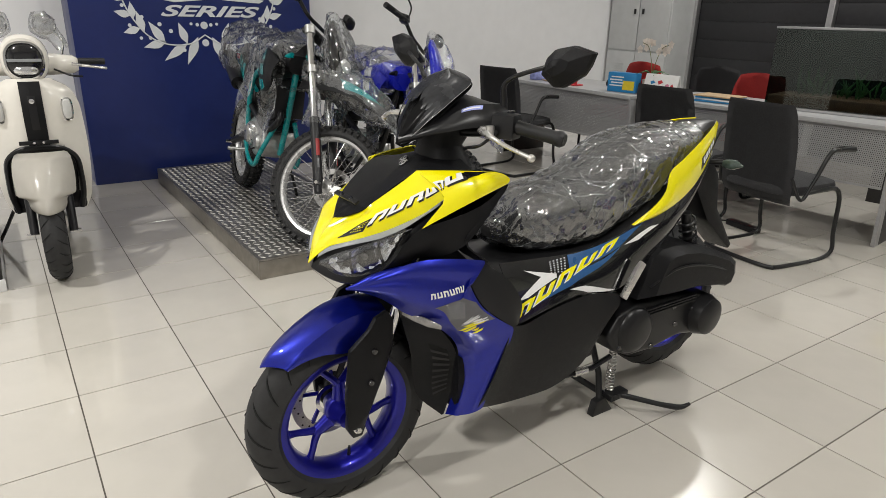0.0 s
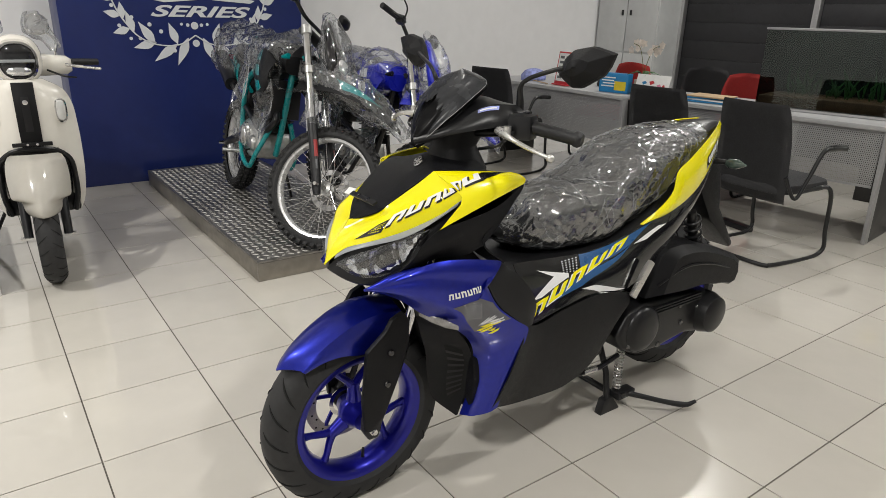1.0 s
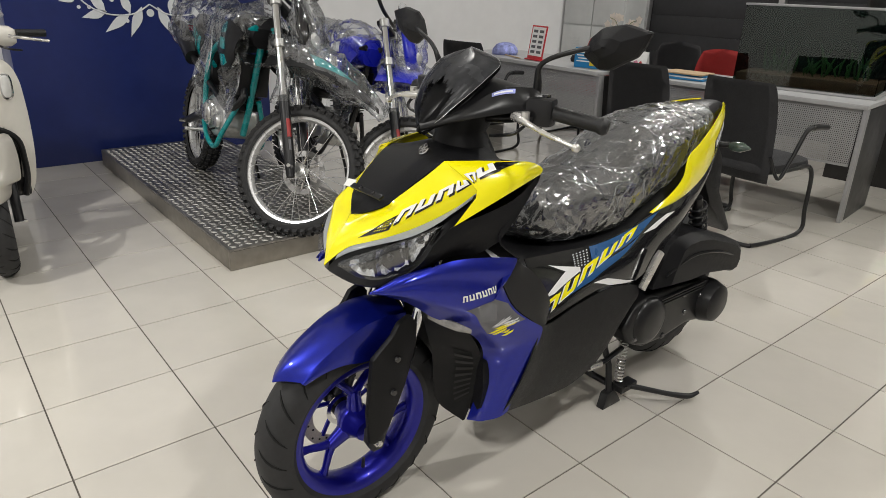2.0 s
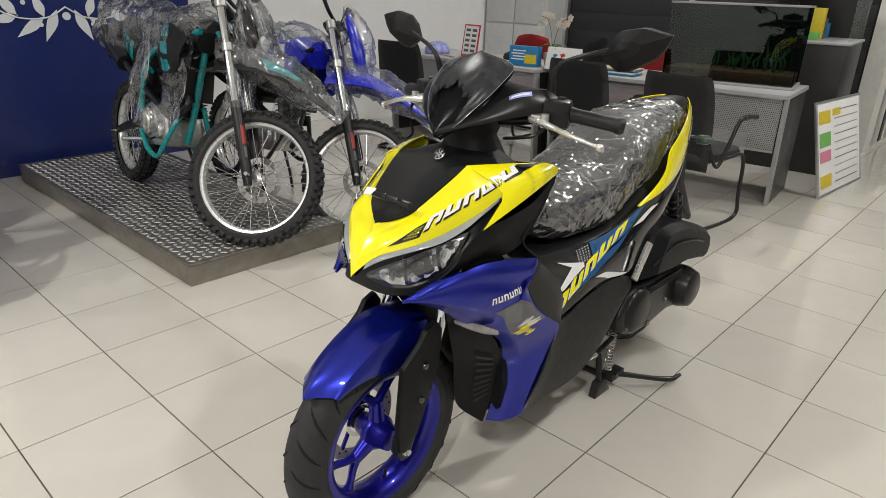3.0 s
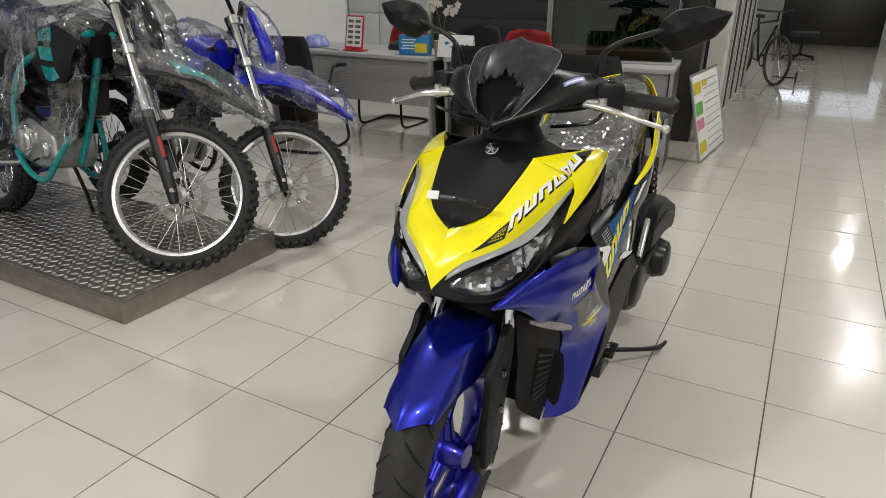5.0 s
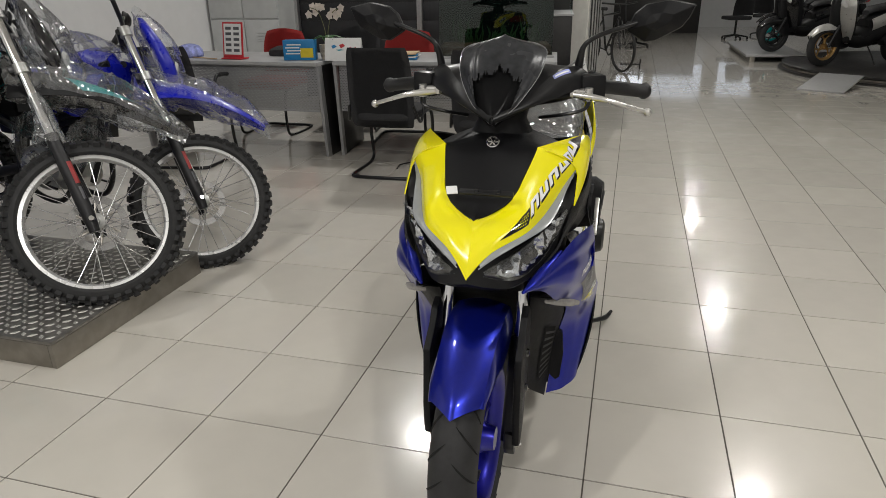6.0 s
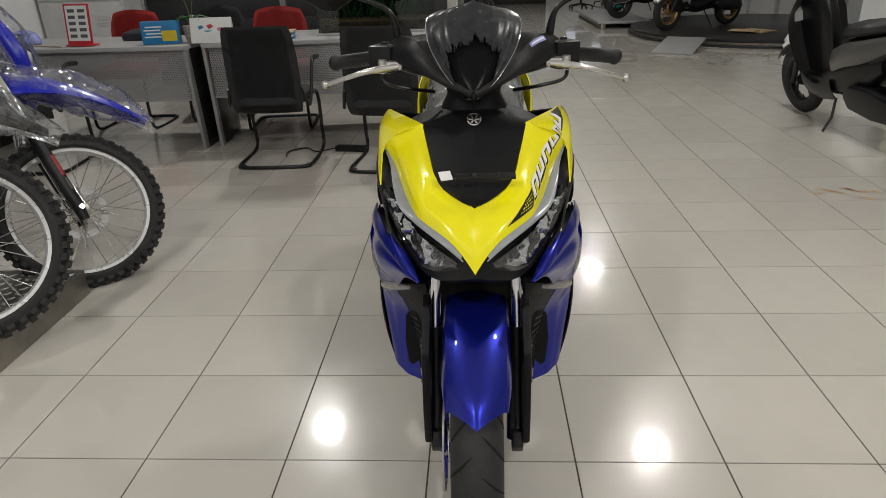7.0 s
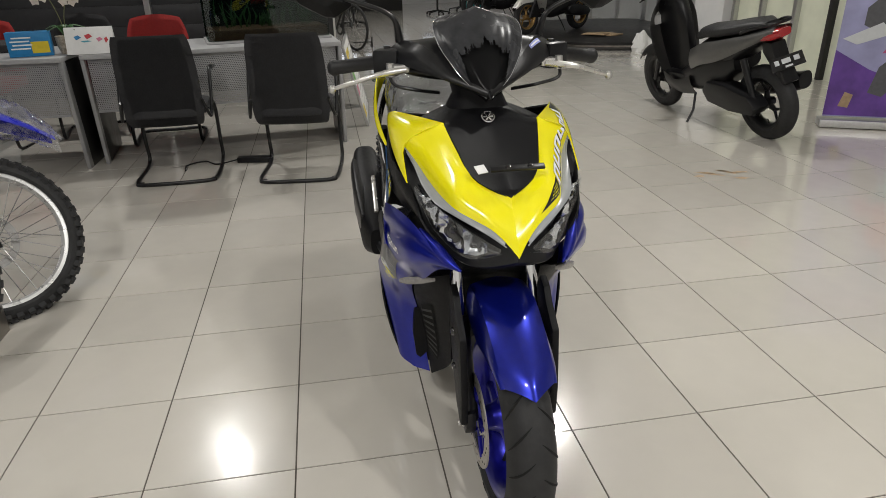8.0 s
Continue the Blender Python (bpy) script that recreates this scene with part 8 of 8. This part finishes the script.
step_scooter(pose(3.72, -2.44, 0, 13, 0, 187), M_GREYPAINT, "matte grey step-through scooter leaning on its side stand", tail=0.74)

# turntable with more machines far back
tt = thing("turntable", pose(9.2, -4.2, 0), "round dark display turntable with a steel rim", "platform")
part("disc", lathe(bm_new(), [(0, 0.11), (1.94, 0.11), (1.96, 0.10), (1.96, 0.075), (1.94, 0.065), (1.94, 0.04), (2.0, 0.03), (2.0, 0.0), (0, 0)], None, 72), M_DARKPANEL, tt)
part("rim_band", lathe(bm_new(), [(1.945, 0.041), (1.952, 0.041), (1.952, 0.064), (1.945, 0.064)], None, 72, closed=True), M_STEELEDGE, tt)
step_scooter(pose(8.75, -2.62, 0.11, 0, 0, -60), M_SILVERPAINT, "silver scooter with bronze wheels on the turntable", "machines in the back", M_BRONZE)
step_scooter(pose(10.7, -2.3, 0.12, 0, 0, -66), M_GLOSSBLACK, "black motorcycle with dark wheels in the back", "machines in the back")
step_scooter(pose(11.9, -2.45, 0.12, 0, 0, -66), M_GLOSSBLACK, "black motorcycle with teal wheels in the back", "machines in the back", M_TEAL)
bp = thing("wooden_step", pose(11.5, -2.3, 0), "low grey wheel ramp on the floor in the back", "ramp")
part("ramp_board", box(bm_new(), (0, 0, 0.10), (2.6, 0.9, 0.04), 0.006), M_DESKMETAL, bp)
for y in (-0.35, 0.35):
    part("ramp_rail", box(bm_new(), (0, y, 0.04), (2.6, 0.08, 0.08), 0.006), M_STEELEDGE, bp)
sb = thing("floor_board_panel", pose(7.05, -2.26, 0, 0, 0, -30), "thin grey board leaning on the turntable rim", "board")
part("panel", box(bm_new(), (0.36, 0, 0.0), (0.76, 0.52, 0.018), 0.003, pose(0, 0, 0.012, 0, -9, 0)), M_DESKMETAL, sb)
cb = thing("cardboard_sheet", pose(8.3, -3.8, 0.112, 0, 0, 30), "flattened brown cardboard on the turntable", "cardboard")
part("sheet", box(bm_new(), (0, 0, 0.012), (0.42, 0.30, 0.02), 0.002), M_CARD, cb)
part("sheet", box(bm_new(), (0.12, 0.18, 0.028), (0.36, 0.26, 0.010), 0.002, pose(0, 0, 0, 0, 0, 20)), M_CARD, cb)
bg = thing("plastic_bag", pose(7.15, -3.85, 0.0), "crumpled white plastic bag on the floor", "bag")
bm = bm_new()
loft(bm, [[(x * (1 + 0.5 * noise.noise(Vector((x * 16 + k, y * 16, 3)))), y * (1 + 0.5 * noise.noise(Vector((x * 16, y * 18 + k, 7)))), max(0, z * (1 + 0.5 * noise.noise(Vector((x * 14, y * 14, 1 + k)))))) for x, y, z in oval(0, 0, z, 0.15 * f, 0.13 * f, 24, 2.2, axis="z")] for k, (f, z) in enumerate(((0.95, 0.0), (1.0, 0.05), (0.9, 0.12), (0.65, 0.19), (0.3, 0.24), (0.1, 0.25)))])
part("bag", bm, M_PAPER, bg, "", 20)

# printed banner on a stand
bn = thing("printed_banner", pose(2.415, -3.69, 0, 0, 0, -118), "purple and lilac printed display banner with vehicle shapes", "banner")
part("banner_sheet", box(bm_new(), (0, 0.0, 0.98), (1.1, 0.008, 1.80), 0.002), M_BANNERBASE, bn)
part("banner_foot", box(bm_new(), (0, 0.0, 0.035), (1.15, 0.16, 0.06), 0.012), M_ALU, bn)
PATCHES = [([(-0.55, 0.09), (0.55, 0.09), (0.55, 0.34), (0.1, 0.30), (-0.3, 0.44), (-0.55, 0.58)], M_PURPLE), ([(-0.24, 0.56), (0.05, 0.60), (0.30, 1.05), (0.10, 1.15), (-0.15, 0.72)], M_MAGENTA), ([(-0.18, 0.46), (0.04, 0.44), (0.14, 0.56), (-0.08, 0.62)], M_CYANPRINT),
           ([(-0.30, 0.80), (-0.16, 0.78), (-0.10, 1.05), (-0.16, 1.30), (-0.28, 1.28), (-0.32, 1.0)], M_DECALWHITE), ([(-0.40, 0.76), (-0.32, 0.72), (-0.25, 0.78), (-0.25, 0.90), (-0.33, 0.95), (-0.40, 0.88)], M_DARKCARD), ([(-0.14, 0.72), (-0.06, 0.70), (-0.02, 0.80), (-0.10, 0.86)], M_DARKCARD),
           ([(-0.28, 0.27), (-0.18, 0.24), (-0.10, 0.34), (-0.04, 0.50), (-0.12, 0.58), (-0.24, 0.46)], M_DARKCARD), ([(0.0, 0.34), (0.10, 0.30), (0.16, 0.42), (0.06, 0.50)], M_DARKCARD), ([(-0.04, 0.72), (0.06, 0.70), (0.12, 0.95), (0.02, 1.0)], M_BOXRED), ([(-0.46, 0.16), (-0.39, 0.15), (-0.37, 0.25), (-0.43, 0.27)], M_CARD),
           ([(-0.52, 0.66), (-0.42, 0.62), (-0.20, 0.70), (-0.28, 0.78)], M_DECALWHITE), ([(-0.02, 1.02), (0.10, 1.0), (0.14, 1.35), (0.02, 1.40)], M_BOXBLUE), ([(0.20, 0.45), (0.42, 0.38), (0.50, 0.60), (0.34, 0.80)], M_CYANPRINT), ([(-0.50, 1.45), (0.50, 1.45), (0.50, 1.62), (-0.50, 1.62)], M_PURPLE)]
for k, (pts, mt) in enumerate(PATCHES):
    lift = 0.0002 * k
    part("print_patch", prism(bm_new(), pts, -0.0062 - lift, -0.0042, 0.0), mt, bn)

# partition beside the desks, with upright strips
slab("wall_partition", (5.80, 0.46, 0), (8.6, 0.62, CEIL), M_CURTAIN, "pale partition with upright strips")
for k in range(9):
    slab("trim", (5.95 + 0.3 * k, 0.448, 0.02), (6.06 + 0.3 * k, 0.46, CEIL), M_DARKPANEL if k % 2 else M_ALU, "upright strip", 0.002)
slab("wall_partition_end", (5.664, 0.46, 0), (5.80, 0.62, CEIL), M_CURTAIN, "pale partition end")
# display cabinet beyond the desk
cab = thing("display_cabinet", pose(4.30, 0.86, 0, 0, 0, 6), "black display cabinet with glass shelf and small goods", "cabinet")
part("base_unit", box(bm_new(), (0.45, -0.07, 0.50), (0.9, 0.58, 1.0), 0.005), M_DARKPANEL, cab)
part("shelf_edge", box(bm_new(), (0.45, -0.07, 1.012), (0.92, 0.60, 0.02), 0.003), M_DESK, cab)
part("side_panel", box(bm_new(), (0.45, 0.21, 1.45), (0.9, 0.02, 0.86), 0.003), M_DARKPANEL, cab)
part("side_panel", box(bm_new(), (0.89, -0.075, 1.45), (0.02, 0.54, 0.86), 0.003), M_DARKPANEL, cab)
ob = part("glass_pane", box(bm_new(), (0.45, -0.35, 1.45), (0.9, 0.005, 0.86), 0.0), M_GLASS, cab)
ob.visible_shadow = False
for x, z, mt, h in ((0.22, 1.022, M_GREENCARD, 0.06), (0.50, 1.022, M_DARKCARD, 0.16), (0.35, 1.022, M_BOXYELLOW, 0.24), (0.68, 1.022, M_BOXBLUE, 0.12)):
    g = thing("small_carton", cab.matrix_basis @ pose(x, -0.05, z), "small coloured carton on the cabinet shelf", "carton", "cartons on the shelf")
    part("carton", box(bm_new(), (0, 0, h / 2), (0.10, 0.12, h), 0.003), mt, g)


# bicycle by the partition
def bicycle(at):
    b = thing("bicycle", at, "black bicycle leaning by the pale partition", "bicycle")
    R = 0.33
    for name, x in (("front_wheel", 0.0), ("rear_wheel", 1.02)):
        w = part(name, lathe(bm_new(), [(R - 0.03, -0.012), (R - 0.012, -0.024), (R, -0.012), (R, 0.012), (R - 0.012, 0.024), (R - 0.03, 0.012)], side_on(x, 0, R), 48, closed=True), M_RUBBER, b)
        base = None
        for k in range(20):
            a = 2 * math.pi * k / 20
            p, q = (x, 0.02 * (-1) ** k, R), (x + (R - 0.03) * math.cos(a), 0, R + (R - 0.03) * math.sin(a))
            m = along(p, q) @ Matrix.Diagonal((1, 1, R - 0.03, 1))
            if base is None:
                base = part("spoke", tube(bm_new(), [(0, 0, 0), (0, 0, 1)], 0.0016, 5), M_SPOKE, w)
                base.matrix_basis = m
            else:
                shared("spoke", base, m, w)
    fr = part("frame", tube(bm_new(), [(0.16, 0, 0.78), (0.50, 0, 0.28), (0.66, 0, 0.78), (0.18, 0, 0.84)], 0.018, 8), M_TUBE, b)
    for s in (-1, 1):
        part("stay", tube(bm_new(), [(0.50, 0, 0.28), (1.02, s * 0.05, R), (0.65, 0, 0.72)], 0.008, 6), M_TUBE, fr)
        part("fork_blade", tube(bm_new(), [(0.15, s * 0.03, 0.74), (0.0, s * 0.05, R)], 0.012, 8), M_TUBE, fr)
        part("pedal", box(bm_new(), (0.50 + s * 0.12, s * 0.14, 0.28 - s * 0.10), (0.09, 0.07, 0.02), 0.004), M_TUBE, b)
    part("crank_wheel", lathe(bm_new(), [(0.085, -0.003), (0.09, 0), (0.085, 0.003), (0.06, 0.003), (0.06, -0.003)], side_on(0.50, -0.06, 0.28), 28, closed=True), M_TUBE, b)
    part("saddle", loft(bm_new(), [oval(x, 0, 0.88, w, 0.025, 14) for x, w in ((0.56, 0.02), (0.64, 0.03), (0.75, 0.07), (0.80, 0.05))]), M_SEAT, b)
    part("seat_post", tube(bm_new(), [(0.66, 0, 0.78), (0.68, 0, 0.87)], 0.013, 8), M_TUBE, b)
    part("handlebar", tube(bm_new(), [(0.20, -0.31, 0.98), (0.17, -0.1, 0.96), (0.17, 0.1, 0.96), (0.20, 0.31, 0.98)], 0.012, 8, 16), M_TUBE, b)
    part("stem", tube(bm_new(), [(0.17, 0, 0.84), (0.17, 0, 0.96)], 0.014, 8), M_TUBE, b)
    return b


bicycle(pose(8.62, 0.10, 0, 0, 0, 32))
sh_ = thing("low_stand", pose(8.95, -0.05, 0), "small black floor stand beside the bicycle", "stand")
part("stand_bar", tube(bm_new(), [(0, -0.12, 0.16), (0, -0.12, 0.012), (0.25, -0.12, 0.012)], 0.012, 8), M_TUBE, sh_)
part("stand_bar", tube(bm_new(), [(0, -0.12, 0.08), (0, 0.18, 0.08)], 0.010, 8), M_TUBE, sh_)

# far end: dark counter, chairs, lit windows
ctr = thing("reception_counter", pose(16.9, -0.55, 0), "dark reception counter at the far end", "counter")
part("counter_body", box(bm_new(), (0, 0, 0.52), (0.6, 2.1, 1.04), 0.01), M_DARKPANEL, ctr)
part("counter_top", box(bm_new(), (0, 0, 1.055), (0.68, 2.18, 0.03), 0.005), M_DARKCARD, ctr)
for x, y, a in ((14.6, -2.3, 200), (15.6, -2.9, 150), (12.6, 0.1, 90)):
    desk_chair(pose(x, y, 0, 0, 0, a), M_CHAIR, "black office chair at the far end of the room", True)
for k, (y0, y1, z0, z1, mt) in enumerate(((-0.42, 0.36, 1.08, 1.72, M_LITWINDOW), (-2.05, -0.70, 1.08, 2.05, M_DIMWINDOW), (-3.6, -2.5, 1.0, 1.95, M_DIMWINDOW))):
    slab("window_%d" % (k + 1), (X1 - 0.05, y0, z0), (X1 - 0.03, y1, z1), mt, "lit window with blinds")
    n = 7
    for j in range(n):
        slab("trim", (X1 - 0.075, y0, z0 + (z1 - z0) * (j + 0.62) / n), (X1 - 0.055, y1, z0 + (z1 - z0) * (j + 0.98) / n), M_ALU, "window blind slat")
    for lo, hi in (((X1 - 0.06, y0 - 0.05, z0 - 0.05), (X1, y1 + 0.05, z0)), ((X1 - 0.06, y0 - 0.05, z1), (X1, y1 + 0.05, z1 + 0.05)), ((X1 - 0.06, y0 - 0.05, z0), (X1, y0, z1)), ((X1 - 0.06, y1, z0), (X1, y1 + 0.05, z1))):
        slab("trim", lo, hi, M_ALU, "aluminium window frame")

# south side: curtained glass with posts, grey columns
slab("wall_glass", (2.75, -4.62, 0), (6.2, -4.60, CEIL), M_GREENWALL, "pale green curtained glass wall")
for x in (2.80, 3.35, 3.9, 4.45, 5.0, 5.6, 6.15):
    slab("trim", (x - 0.03, -4.60, 0), (x + 0.03, -4.54, CEIL), M_ALU if x != 4.45 else M_DARKPANEL, "aluminium post", 0.003)
slab("wall_column", (6.3, -5.1, 0), (7.0, -4.5, CEIL), M_WALL, "grey painted column")
slab("wall_back", (7.0, -5.6, 0), (X1, -5.45, CEIL), M_LOCKER, "grey rear wall")
for x in (8.0, 9.2, 10.4, 11.6, 13.0):
    slab("trim", (x - 0.04, -5.45, 0), (x + 0.04, -5.39, CEIL), M_ALU, "aluminium post", 0.003)

# wall socket beside the navy panel
so_ = thing("wall_socket", pose(-0.745, Y1 - 0.02, 0.20), "small dark wall socket above the floor", "socket")
part("socket_plate", box(bm_new(), (0, 0, 0), (0.05, 0.03, 0.09), 0.004), M_DARKCARD, so_)
ca = thing("power_strip", pose(2.75, 1.15, 0.0, 0, 0, 80), "black power strip with a loose cable under the desk", "power strip")
part("strip_body", box(bm_new(), (0, 0, 0.02), (0.24, 0.06, 0.038), 0.006), M_SATIN, ca)
part("cable", tube(bm_new(), [(0.12, 0, 0.02), (0.25, 0.06, 0.006), (0.36, -0.02, 0.006), (0.45, 0.08, 0.006), (0.42, 0.2, 0.006)], 0.005, 6, 24), M_SATIN, ca)
# dried brown spill on the tiles
spl = thing("floor_stain", pose(1.66, -1.78, 0.0006), "thin dried brown spill on the tiles", "stain")
for k in range(7):
    r = random.Random(k)
    pts = []
    n = 11
    for i in range(n):
        a = 2 * math.pi * i / n
        rr = 0.5 + 0.5 * r.random()
        pts.append((0.10 * r.uniform(0.3, 1) * rr * math.cos(a), 0.022 * rr * math.sin(a)))
    bm = bm_new()
    vs = [bm.verts.new((x, y, 0.0004)) for x, y in pts]
    bm.faces.new(vs)
    bmesh.ops.transform(bm, matrix=pose(r.uniform(-0.18, 0.14), r.uniform(-0.2, 0.22), 0, 0, 0, r.uniform(30, 110)), verts=bm.verts[:])
    part("spill_patch", bm, M_STAIN, spl)


# ---- floor tiles ----
def tile_mesh():
    h, b, g = 0.2, 0.0003, 0.0022
    bm = bmesh.new()
    o, i = h - g, h - g - b
    lo = [bm.verts.new((x * o, y * o, -0.003)) for x, y in ((-1, -1), (1, -1), (1, 1), (-1, 1))]
    md = [bm.verts.new((x * o, y * o, -0.0003)) for x, y in ((-1, -1), (1, -1), (1, 1), (-1, 1))]
    tp = [bm.verts.new((x * i, y * i, 0.0)) for x, y in ((-1, -1), (1, -1), (1, 1), (-1, 1))]
    bm.faces.new(tp)
    for k in range(4):
        n = (k + 1) % 4
        bm.faces.new((lo[k], lo[n], md[n], md[k]))
        bm.faces.new((md[k], md[n], tp[n], tp[k]))
    me = bpy.data.meshes.new("tile")
    bm.to_mesh(me)
    bm.free()
    me.materials.append(M_TILE)
    return me


TILE = tile_mesh()
near = []
for i in range(-5, 10):
    for j in range(-8, 12):
        near.append((i, j))
for i, j in near:
    t = new("tile", TILE)
    t.parent = floor
    t.location = (0.2 + 0.4 * i, 0.2 + 0.4 * j, 0)
near = set(near)
verts, faces = [], []
base = [tuple(v.co) for v in TILE.vertices]
polys = [tuple(p.vertices) for p in TILE.polygons]
for i in range(-15, 48):
    for j in range(-18, 12):
        if (i, j) in near:
            continue
        k = len(verts)
        verts += [(x + 0.2 + 0.4 * i, y + 0.2 + 0.4 * j, z) for x, y, z in base]
        faces += [tuple(k + q for q in p) for p in polys]
me = bpy.data.meshes.new("far_tiles")
me.from_pydata(verts, [], faces)
me.materials.append(M_TILE)
ft = tagged(new("far_tiles", me), "cream polished tiles", kind="stuff")
ft.parent = floor
